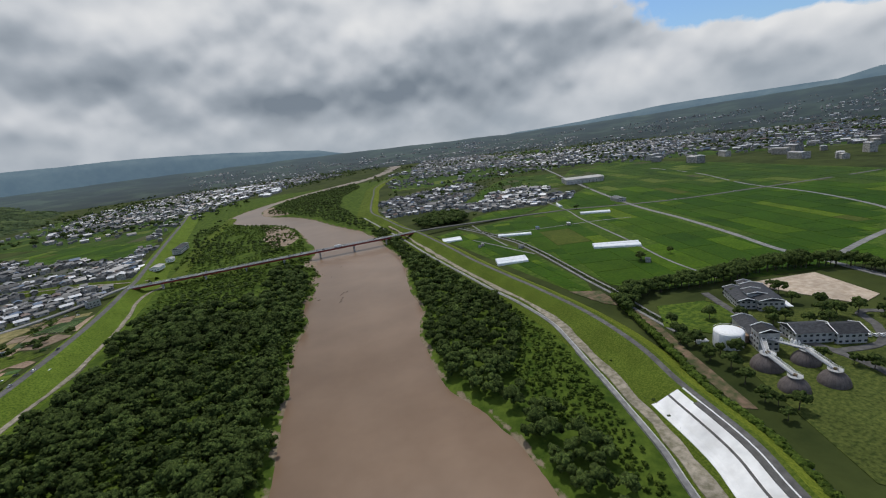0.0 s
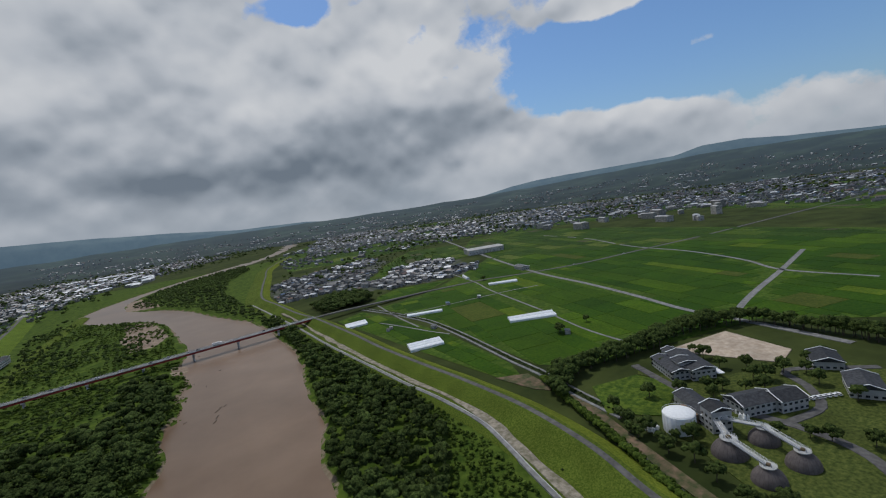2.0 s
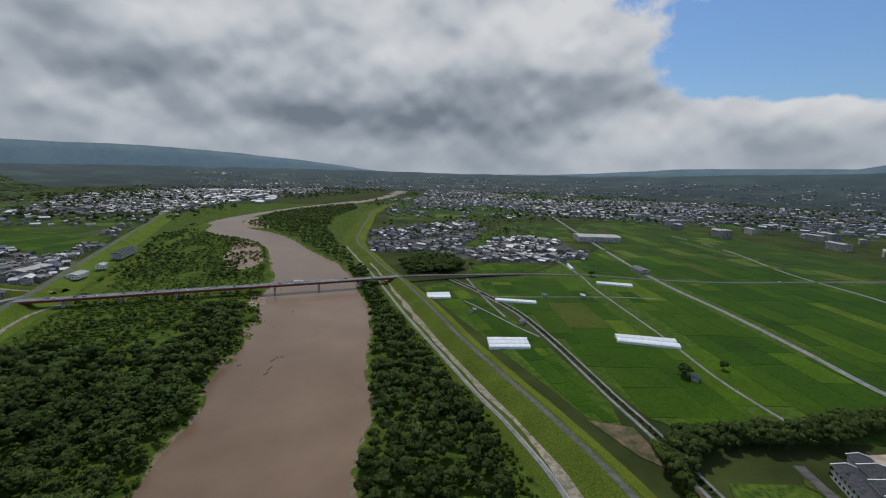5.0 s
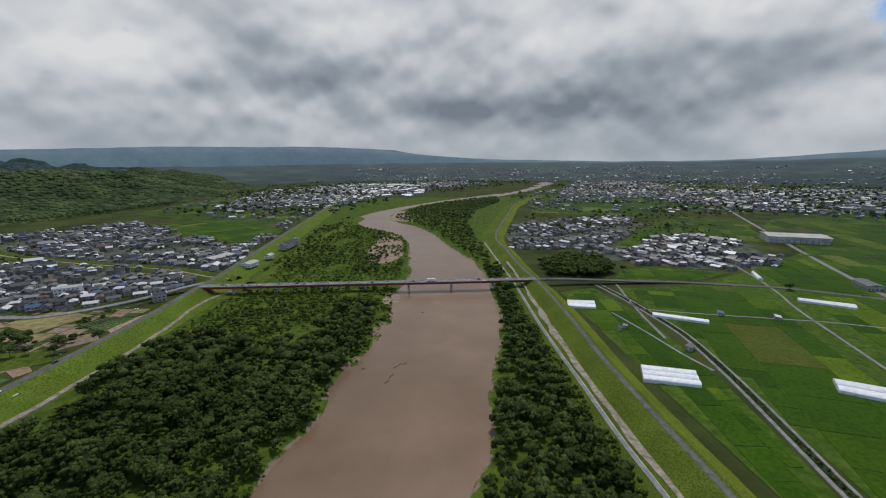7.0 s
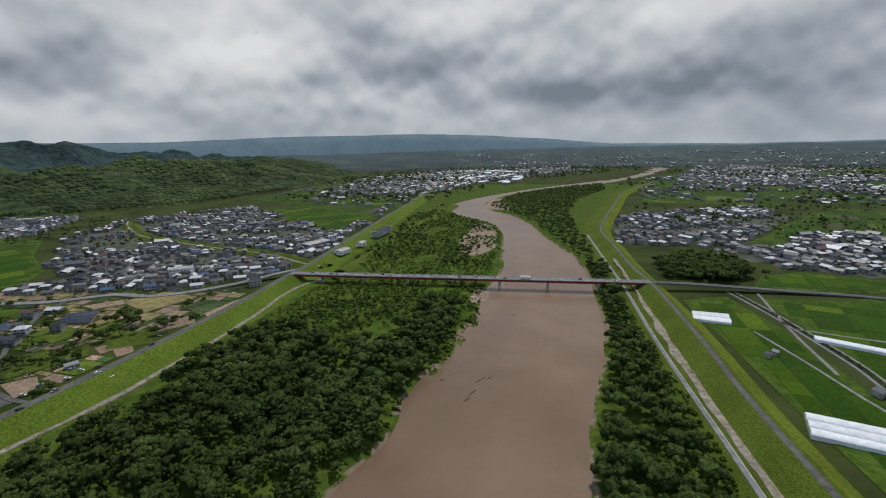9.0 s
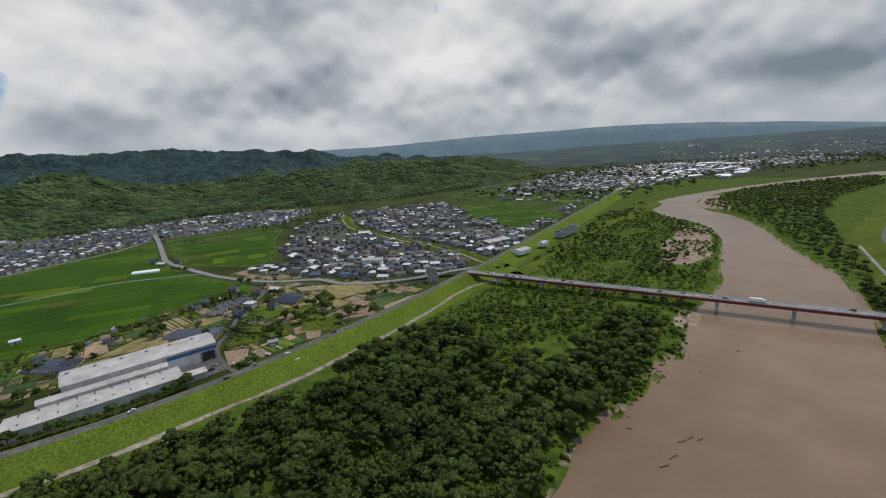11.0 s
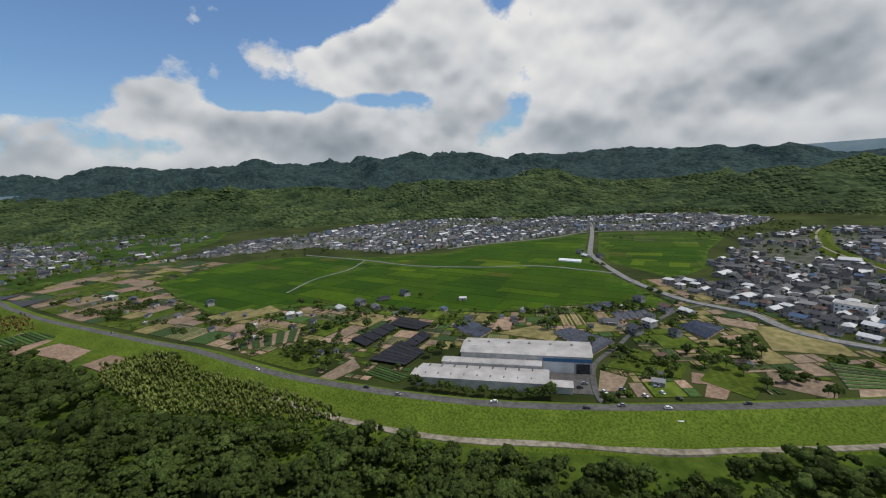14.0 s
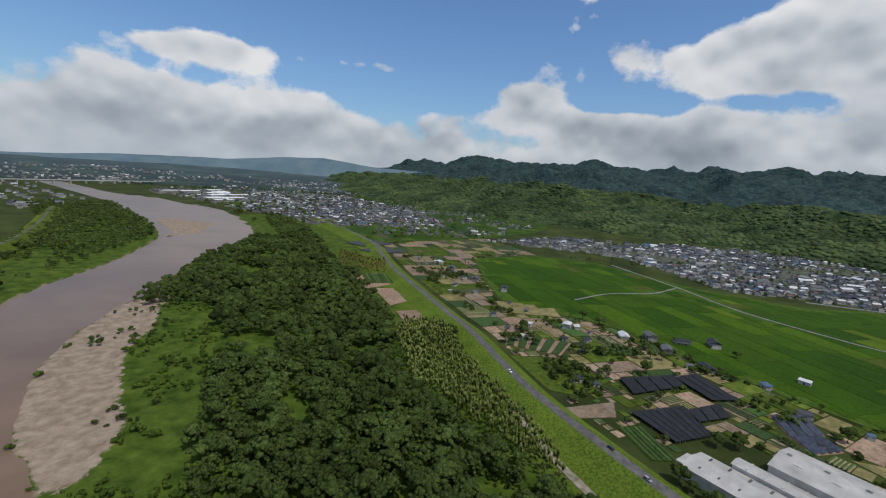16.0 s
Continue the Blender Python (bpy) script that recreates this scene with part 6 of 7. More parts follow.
def parcel_mesh(quad, kind, r):
    """Soil or grass with ridges of crop, dry strips or nothing on it: corners, quads, materials."""
    soil = {"bare": r.integers(0, 2), "rows": 0, "strips": 1, "grass": 2, "dry": 3, "green": 4, "orchard": 2}[kind]
    top = 0.18 if kind in ("bare", "rows", "strips", "dry") else 0.3
    a, b, c, d = quad if np.linalg.norm(quad[1] - quad[0]) > np.linalg.norm(quad[3] - quad[0]) else np.roll(quad, -1, axis=0)
    cuts, high, what = [0.0, 1.0], [top], [int(soil)]
    if kind in ("rows", "strips"):
        n = max(3, int(np.linalg.norm(d - a) / (1.7 if kind == "rows" else 3.6)))
        cuts, high, what = [0.0], [], []
        for k in range(n):
            skip = r.random() < 0.12
            cuts += [(k + 0.4) / n, (k + 1.0) / n]
            high += [top, top if skip else top + (0.45 if kind == "rows" else 0.12)]
            what += [int(soil), int(soil) if skip else (4 if kind == "rows" else int(r.choice([0, 3, 5])))]
    ends = [(-0.6, cuts[0])] + [(h, f) for h, f0, f1 in zip(high, cuts, cuts[1:]) for f in (f0, f1)] + [(-0.6, cuts[-1])]
    v = np.array([(*(p + (q - p) * f), h) for h, f in ends for p, q in ((a, d), (b, c))])
    i = np.arange(len(ends) - 1)[:, None] * 2
    return v, i + np.array([0, 1, 3, 2]), np.array([what[min(max(k - 1, 0) // 2, len(what) - 1)] for k in range(len(i))])


r = np.random.default_rng(17)
PARCEL_MATS = [SOIL, PLOUGHED, MEADOW, DRY_GRASS, CROP, GRASS]
PARCEL_KINDS = {"bare": "bare brown soil garden plot", "rows": "vegetable plot with low green rows", "strips": "garden plot in strips of soil and grass", "grass": "bright green grass plot", "dry": "plot of dry yellow grass", "green": "dark green crop plot", "orchard": "rough grass plot with shrubs"}
plots = patchwork()
far_v, far_q, far_m, far_n = [], [], [], 0
shrub_x, shrub_y = [], []
for k, quad in enumerate(plots):
    kind = str(r.choice(list(PARCEL_KINDS), p=[0.20, 0.14, 0.13, 0.20, 0.11, 0.10, 0.12]))
    v, q, m = parcel_mesh(quad, kind, r)
    if kind == "orchard" or r.random() < 0.16:
        for _ in range(int(r.integers(2, 7))):
            f, g = r.uniform(0.08, 0.92, 2)
            x, y = (quad[0] * (1 - f) + quad[1] * f) * (1 - g) + (quad[3] * (1 - f) + quad[2] * f) * g
            shrub_x.append(x)
            shrub_y.append(y)
    if k < 330:
        c = quad.mean(0)
        ob = new("garden_plot", mesh("garden_plot", v - (*c, 0), q, PARCEL_MATS, m))
        ob.location = (*c, PLAIN_Z - 0.08)
        tagged(ob, PARCEL_KINDS[kind], "garden plot", "garden plots")
    else:
        far_v.append(v + (0, 0, PLAIN_Z - 0.08))
        far_q.append(q + far_n)
        far_m.append(m)
        far_n += len(v)
if far_v:
    tagged(new("far_garden_plots", mesh("far_garden_plots", np.concatenate(far_v), np.concatenate(far_q), PARCEL_MATS, np.concatenate(far_m))), "far patchwork of soil, grass and vegetable plots", "garden plots", kind="stuff")
v, q, n = strewn(BUSH, np.array(shrub_x), np.array(shrub_y), np.full(len(shrub_x), PLAIN_Z), r.uniform(0.5, 1.7, len(shrub_x)), 313)
tagged(new("orchard_shrubs", leafy("orchard_shrubs", v, q, n, LEAF)), "shrubs and small fruit trees in the gardens", "shrubs", kind="stuff")

# ---- greenhouses ----
def greenhouse(poly, bays, label, high=3.2):
    """Parallel film tunnels; the first side of the plan is one gable end row, the tunnels run from it to the far side."""
    p = np.array(poly, float)
    t = thing("greenhouse", label, "greenhouse", "greenhouses", at=pose(*p.mean(0), PLAIN_Z + 0.1))
    p = p - p.mean(0)
    a = np.linspace(0, np.pi, 9)
    for k in range(bays):
        f0, f1 = k / bays, (k + 0.96) / bays
        e0, e1 = p[0] + (p[1] - p[0]) * f0, p[0] + (p[1] - p[0]) * f1
        g0, g1 = p[3] + (p[2] - p[3]) * f0, p[3] + (p[2] - p[3]) * f1
        rows = []
        for s in np.linspace(0, 1, 6):
            m0, m1 = e0 + (g0 - e0) * s, e1 + (g1 - e1) * s
            mid, half = (m0 + m1) / 2, (m1 - m0) / 2
            rows.append(np.array([(*(mid - half * math.cos(t_)), max(0.0, high * (0.45 + 0.55 * math.sin(t_))) if 0 < i < 8 else -0.4) for i, t_ in enumerate(a)]))
        v, q = sheet(rows)
        tun = part("tunnel", mesh("tunnel", v, q, FILM, smooth=False), t, "white plastic film tunnel")
        for r_ in (rows[0], rows[-1]):
            me = bpy.data.meshes.new("gable")
            me.from_pydata([tuple(x) for x in r_], [], [list(range(9))])
            me.materials.append(FILM)
            part("gable", me, tun)
    return t


greenhouse([(148, -65), (142, -85), (169, -93), (176, -70)], 2, "white film greenhouse with two tunnels")
greenhouse([(150, -222), (141, -244), (175, -256), (184, -234)], 3, "white film greenhouse with three tunnels")
greenhouse([(271, -252), (260, -268), (303, -299), (316, -280)], 2, "long white film greenhouse among paddies")
greenhouse([(219, -111), (215, -119), (256, -144), (260, -136)], 1, "long pale film greenhouse")
greenhouse([(400, -78), (394, -87), (430, -117), (440, -104)], 1, "long pale film greenhouse by the road")
greenhouse([(436, 35), (442, 38), (424, -2), (417, 0)], 1, "small grey film greenhouse")
greenhouse([(-760, -154), (-747, -163), (-722, -136), (-738, -127)], 1, "long white film shed in the paddies")


# ---- houses that stand near ----
def house(w, d, h, storeys, label, roof_kind=0):
    t = thing("house", label, "house", "houses", at=pose(0, 0, -100))
    part("wall", boxes("wall", [(-w / 2, -d / 2, -0.5, w / 2, d / 2, h)], WALLS), t, "plastered wall")
    rise, o = d * 0.24, 0.7
    if roof_kind == 0:
        v = np.array([(-w / 2 - o, -d / 2 - o, h - .1), (w / 2 + o, -d / 2 - o, h - .1), (w / 2 + o, d / 2 + o, h - .1), (-w / 2 - o, d / 2 + o, h - .1), (-w / 2 + d * .3, 0, h + rise), (w / 2 - d * .3, 0, h + rise)])
        f = [[0, 1, 5, 4], [2, 3, 4, 5], [1, 2, 5, 5], [3, 0, 4, 4], [0, 3, 2, 1]]
        f = [list(dict.fromkeys(x)) for x in f]
    else:
        v = np.array([(-w / 2 - o, -d / 2 - o, h - .1), (w / 2 + o, -d / 2 - o, h - .1), (w / 2 + o, d / 2 + o, h - .1), (-w / 2 - o, d / 2 + o, h - .1), (-w / 2 - o, 0, h + rise), (w / 2 + o, 0, h + rise)])
        f = [[0, 1, 5, 4], [2, 3, 4, 5], [1, 2, 5], [3, 0, 4], [0, 3, 2, 1]]
    me = bpy.data.meshes.new("roof")
    me.from_pydata([tuple(x) for x in v], [], f)
    me.materials.append(ROOF_ONE)
    part("roof", me, t, "tiled roof")
    for s in range(storeys):
        z = 0.9 + 2.8 * s
        for x in (-w * 0.28, w * 0.25):
            for y in (-d / 2, d / 2):
                part("window", boxes("window", [(x - 0.8, y - 0.06, z, x + 0.8, y + 0.06, z + 1.3)], GLASS), t)
    part("door", boxes("door", [(-0.2 * w - 0.5, -d / 2 - 0.08, 0, -0.2 * w + 0.5, -d / 2 + 0.08, 2.05)], BARK), t)
    part("porch", boxes("porch", [(-w * 0.45, -d / 2 - 1.6, 2.4, w * 0.45, -d / 2, 2.65)], ROOF_ONE), t)
    return t


HOUSES = [house(10, 8, 5.8, 2, "two-storey house with a grey hipped tile roof"), house(12, 8.5, 5.8, 2, "two-storey house with a gabled tile roof", 1), house(9, 7, 5.6, 2, "small two-storey house with a dark roof"), house(13, 8, 3.3, 1, "single-storey house with a wide tile roof", 1)]


def shed(w, d, h, label):
    t = thing("shed", label, "shed", "sheds", at=pose(0, 0, -100))
    part("wall", boxes("wall", [(-w / 2, -d / 2, -0.4, w / 2, d / 2, h)], WALLS), t)
    v = np.array([(-w / 2 - .3, -d / 2 - .3, h), (w / 2 + .3, -d / 2 - .3, h), (w / 2 + .3, d / 2 + .3, h + .7), (-w / 2 - .3, d / 2 + .3, h + .7)])
    part("roof", mesh("roof", np.vstack([v, v + (0, 0, 0.15)]), BOX_Q, ROOF_ONE), t, "lean-to metal roof")
    part("door", boxes("door", [(-0.6, -d / 2 - 0.05, 0, 0.6, -d / 2 + 0.05, 2.0)], GLASS), t)
    return t


SHEDS = [shed(5, 3.5, 2.5, "small garden shed with a metal roof"), shed(8, 5, 3.0, "farm shed with a metal roof")]
for k, (x, y) in enumerate(zip(*scatter([(-288, 60), (-300, 20), (-345, -20), (-405, -60), (-445, -58), (-560, -95), (-590, -60), (-520, 0), (-430, 60), (-350, 90)], 15.5, 141, 0.2))):
    if min(reach(x, y, l) for l in LINES) > 10 and reach(x, y, CREST_W) > 34:
        copy_thing(HOUSES[k % 4], pose(x, y, PLAIN_Z, 0, 0, math.degrees(0.5 + (k % 3) * math.pi / 2 + rng.normal() * 0.1)))
for k, (x, y) in enumerate(zip(*scatter([(165, 215), (215, 222), (300, 205), (310, 100), (415, 52), (500, 80), (480, 130), (380, 130), (340, 220), (240, 250)], 16, 142, 0.25))):
    if min(reach(x, y, l) for l in LINES) > 10:
        copy_thing(HOUSES[(k * 3) % 4], pose(x, y, PLAIN_Z, 0, 0, math.degrees(0.4 + (k % 2) * math.pi / 2 + rng.normal() * 0.15)))
for x, y, k, a in ((-432, -176, 0, 20), (-445, -205, 3, 60), (-418, -196, 1, 15), (-470, -140, 1, 10), (-460, -125, 3, 15), (-405, -168, 2, 20), (-505, -150, 0, 30), (-545, -470, 3, 30), (-560, -450, 1, 40), (-540, -430, 3, 20), (-575, -425, 3, 120), (-590, -400, 1, 30), (-525, -520, 2, 10), (-600, -640, 0, 30), (-620, -700, 3, 20), (-640, -760, 1, 30), (-660, -800, 0, 70), (-300, 130, 1, 80), (-303, 150, 3, 80), (-305, 175, 2, 80), (-520, -395, 3, 35), (-800, -108, 1, 10), (-770, -110, 3, 15), (-755, -92, 0, 20)):
    copy_thing(HOUSES[k], pose(x, y, PLAIN_Z, 0, 0, a))
for k, (x, y) in enumerate(zip(*scatter(GARDEN, 40, 143, 0.45))):
    if min(reach(x, y, l) for l in LINES) > 7 and reach(x, y, CREST_W) > 34 and not (-440 < x < -310 and -400 < y < -232) and not (-505 < x < -375 and -450 < y < -362):
        copy_thing(SHEDS[k % 2], pose(x, y, PLAIN_Z, 0, 0, rng.uniform(0, 180)))
for x, y, k in ((-553, -332, 1), (284, -119, 1), (330, -135, 1), (205, -195, 1), (262, -345, 1), (168, -150, 0), (175, -145, 0)):
    copy_thing(SHEDS[k], pose(x, y, PLAIN_Z + 0.2, 0, 0, 30 + x % 50))
for t in HOUSES + SHEDS:
    t.location.z = PLAIN_Z
for t, (x, y) in zip(HOUSES + SHEDS, ((-310, 205), (-318, 225), (-330, 245), (-312, 190), (-480, -300), (-470, -290))):
    t.location.x, t.location.y = x, y


# ---- single trees ----
def tree(seed, label, height=9.0, radius=4.6, leaves=190, material=LEAF):
    t = thing("tree", label, "tree", "single trees", at=pose(0, 0, -100))
    v, q = trunk(height, 0.28, seed)
    part("trunk", mesh("trunk", v, q, BARK), t, "brown trunk with limbs")
    v, q, n = crown(seed, height, radius, 60, 0.4, 20, 0.85, (0.24, 0.44), (0.45, 0.85))
    part("crown", leafy("crown", v, q, n, material), t, "dense green crown")
    return t


TREES = [tree(500 + k, l) for k, l in enumerate(("broad dark green round-topped tree", "dark green broadleaf tree with an uneven crown", "tall dark green broadleaf tree", "broad dark green tree with a thick crown"))]
SPOTS = [(-410, -588), (-404, -592), (-416, -584), (419, -45), (423, -42), (-300, -268), (-292, -140), (-310, -165), (-330, -165), (-340, -170), (-352, -168), (-345, -182), (-360, -175), (-372, -165), (-368, -180), (-520, -120), (-530, -125), (-690, -122), (-700, -126), (-680, -118), (-395, -372), (-402, -362), (-455, -318), (-462, -312), (-470, -430), (262, -335), (258, -340), (300, -340), (270, 60), (-480, -470), (-478, -480), (-470, -490), (-490, -460), (-486, -452), (-500, -445), (-506, -436), (-512, -428), (-455, -520), (-462, -528), (-470, -540), (-480, -545), (-450, -535), (-440, -540), (-560, -500), (-565, -520), (-575, -380), (-400, -240), (-440, -265), (-446, -255)]
E_CLUMP = scatter([(158, 79), (248, 66), (270, 150), (206, 160)], 9.5, 151, 0.3)
SPOTS += list(zip(*E_CLUMP))
BELT = curve([(150, -420), (164, -410), (201, -402), (249, -419), (309, -430), (357, -457), (362, -480), (355, -520), (350, -560)], 5)
BELT_SPOTS = [(x + rng.uniform(-3, 3), y + rng.uniform(-3, 3)) for x, y in BELT] + [(x + rng.uniform(-3, 3), y - 8 + rng.uniform(-3, 3)) for x, y in BELT]
SPOTS += BELT_SPOTS
SPOTS += [(-360, -140), (-352, -146), (-366, -148), (-345, -150), (-370, -136), (-356, -133), (-378, -146)]
SPOTS += [(181, -540), (188, -552), (150, -512), (146, -505), (139, -500), (134, -507), (205, -500), (212, -494), (222, -512), (228, -520), (184, -470), (196, -484), (118, -548), (124, -560), (180, -585), (205, -590), (262, -470), (268, -460)]
SPOTS += [(140, -482), (146, -478), (138, -488), (144, -490), (150, -470), (156, -462), (134, -520), (126, -533), (250, -486), (258, -500), (262, -520), (270, -530), (255, -540), (243, -560), (190, -560), (196, -575), (215, -580), (232, -455), (218, -500), (240, -510), (247, -515), (120, -553), (112, -562), (290, -525), (305, -530)]
# dark hedge of trees along the foot of the levee by the factory
SPOTS += [(x + 20.5 * a + rng.uniform(-1, 1), y + 20.5 * b) for (x, y, _), (a, b) in zip(CREST_W[::1], -sides(CREST_W)) if -392 < y < -300]
for k, (x, y) in enumerate(SPOTS):
    s = rng.uniform(0.74, 1.25) * (1.3 if (x, y) in BELT_SPOTS else 0.72 if -340 < x < -310 and -400 < y < -300 else 1)
    z = float(floor_z(np.array([x]), np.array([y]))[0])
    copy_thing(TREES[k % 4], pose(x, y, max(z, 3.6) - 0.1, 0, 0, rng.uniform(0, 360)) @ Matrix.Scale(s, 4))
for t, (x, y) in zip(TREES, ((-415, -580), (-470, -480), (180, 90), (300, -425))):
    t.location = (x, y, 3.7)

# ---- sewage works ----
GX0 = PLAIN_Z
plot("lawn", [(176, -432), (210, -446), (211, -476), (167, -488), (150, -461)], SCRUB, "rough green lawn in the works", GX0 + 0.2, "lawn", "works ground")
plot("sand_lot", [(264, -441), (328, -460), (308, -512), (280, -514), (272, -480)], SAND, "bare pale sandy lot", GX0 + 0.15, "bare ground", "works ground")
plot("works_yard", [(212, -446), (222, -440), (216, -480), (262, -505), (300, -545), (290, -640), (130, -640), (100, -600), (160, -490), (212, -480)], DARK_GRASS, "rough grass between the works buildings", GX0 + 0.06, "grass", "works ground")
plot("soil_strip", [(163, -415), (150, -430), (126, -490), (104, -545), (110, -550), (133, -495), (158, -440)], REDSOIL, "strip of bare red-brown soil", GX0 + 0.1, "bare ground", "works ground")
plot("brown_bank", [(147, -362), (168, -378), (158, -418), (150, -400)], REDSOIL, "bare dark red-brown earth beside the levee", GX0 + 0.25, "bare ground", "works ground")
ribbon("road_works", level(curve([(225, -436), (212, -462), (200, -490), (196, -512), (196, -545), (185, -575), (150, -600)], 6), GX0), 5.5, ASPHALT, "grey asphalt lane inside the works", 0.35, skirt=0.6)
ribbon("road_works_side", level(curve([(197, -540), (225, -548), (250, -535), (268, -520), (300, -560)], 6), GX0), 5.0, ASPHALT, "grey asphalt lane to the parking places", 0.42, skirt=0.6)


def digester():
    t = thing("digester", "brown domed sludge digester with a steel platform on top", "digester", "digesters", at=pose(0, 0, GX0))
    prof = [(0, 0, -0.5, 9.6), (0, 0, 1.5, 9.5), (0, 0, 3.6, 8.7), (0, 0, 5.6, 7.3), (0, 0, 7.2, 5.6), (0, 0, 8.4, 4.2), (0, 0, 9.4, 3.8)]
    part("dome", tube("dome", prof, 32, DIGESTER), t, "brown clad dome")
    for k in range(24):
        a = k * math.pi / 12
        v = []
        for _, _, z, r in prof:
            for s in (-0.06, 0.06):
                v.append(((r + 0.07) * math.cos(a) - s * math.sin(a), (r + 0.07) * math.sin(a) + s * math.cos(a), z))
        q = [[2 * i, 2 * i + 1, 2 * i + 3, 2 * i + 2] for i in range(len(prof) - 1)]
        part("seam", mesh("seam", np.array(v), np.array(q), BARK), t)
    collar = part("collar", tube("collar", [(0, 0, 9.3, 4.6), (0, 0, 9.7, 4.6)], 24, CONCRETE), t, "pale platform ring")
    part("hatch", tube("hatch", [(0, 0, 9.7, 1.5), (0, 0, 10.6, 1.5), (0, 0, 10.9, 0.8)], 16, REDSOIL), t, "brown roof hatch")
    for k in range(16):
        a = k * math.pi / 8
        x, y = 4.45 * math.cos(a), 4.45 * math.sin(a)
        part("rail_post", boxes("rail_post", [(x - .06, y - .06, 9.7, x + .06, y + .06, 10.8)], WHITE), collar)
    for z in (10.2, 10.75):
        part("rail", tube("rail", [(0, 0, z, 4.5), (0, 0, z + 0.08, 4.5)], 24, WHITE, cap=False), collar, "white handrail ring")
    for a in (0.6, 2.4, 4.1):
        x, y = 2.6 * math.cos(a), 2.6 * math.sin(a)
        part("pipe", tube("pipe", [(x, y, 9.7, 0.3), (x, y, 11.4, 0.3)], 10, STEEL), t, "grey steel pipe")
    return t


DIG = [(151, -529), (140, -549), (161, -556), (172, -537)]
d0 = digester()
d0.matrix_world = pose(*DIG[0], GX0) @ Matrix.Diagonal((0.86, 0.86, 0.9, 1))
for x, y in DIG[1:]:
    copy_thing(d0, pose(x, y, GX0) @ Matrix.Diagonal((0.86, 0.86, 0.9, 1)))


def walkway(a, b, z, label):
    """Steel foot-bridge between two tops."""
    a, b = np.array(a, float), np.array(b, float)
    n = np.linalg.norm(b - a)
    t = thing("walkway", label, "walkway", "walkways", at=pose(*a, z, 0, 0, math.degrees(math.atan2(*(b - a)[::-1]))))
    part("floor", boxes("floor", [(0, -1.0, -0.3, n, 1.0, 0)], CONCRETE), t)
    part("pipe", boxes("pipe", [(0, -1.9, -0.5, n, -1.2, 0.1)], STEEL), t, "grey pipe run")
    for y in (-1.0, 1.0):
        items = [(x, y - .05, 0, x + .08, y + .05, 1.1) for x in np.arange(0, n, 1.6)] + [(0, y - .05, 1.05, n, y + .05, 1.15), (0, y - .04, 0.5, n, y + .04, 0.58)]
        part("railing", boxes("railing", items, WHITE), t, "white railing")
    return t


walkway((165, -518), DIG[0], GX0 + 8.7, "steel walkway from the tower to the digesters")
walkway(DIG[0], DIG[1], GX0 + 8.7, "steel walkway between two digesters")
walkway((168, -517), DIG[3], GX0 + 8.7, "steel walkway from the tower to the digesters")
walkway(DIG[3], DIG[2], GX0 + 8.7, "steel walkway between two digesters")

tank = thing("gas_tank", "white round steel gas tank", "tank", at=pose(159, -501, GX0))
part("shell", tube("shell", [(0, 0, -0.4, 8.4), (0, 0, 9.8, 8.4), (0, 0, 10.0, 8.2), (0, 0, 10.9, 4.0), (0, 0, 11.1, 0.3)], 40, WHITE), tank, "white painted shell")
for k in range(20):
    a = k * math.pi / 10
    part("stiffener", boxes("stiffener", [(8.36, -0.15, 0, 8.62, 0.15, 9.9)], WHITE), tank, at=pose(0, 0, 0, 0, 0, math.degrees(a)))
for z in (3.2, 6.5, 10.6):
    part("ring", tube("ring", [(0, 0, z, 8.75), (0, 0, z + 0.2, 8.75)], 40, WHITE, cap=False), tank, "white walkway ring")


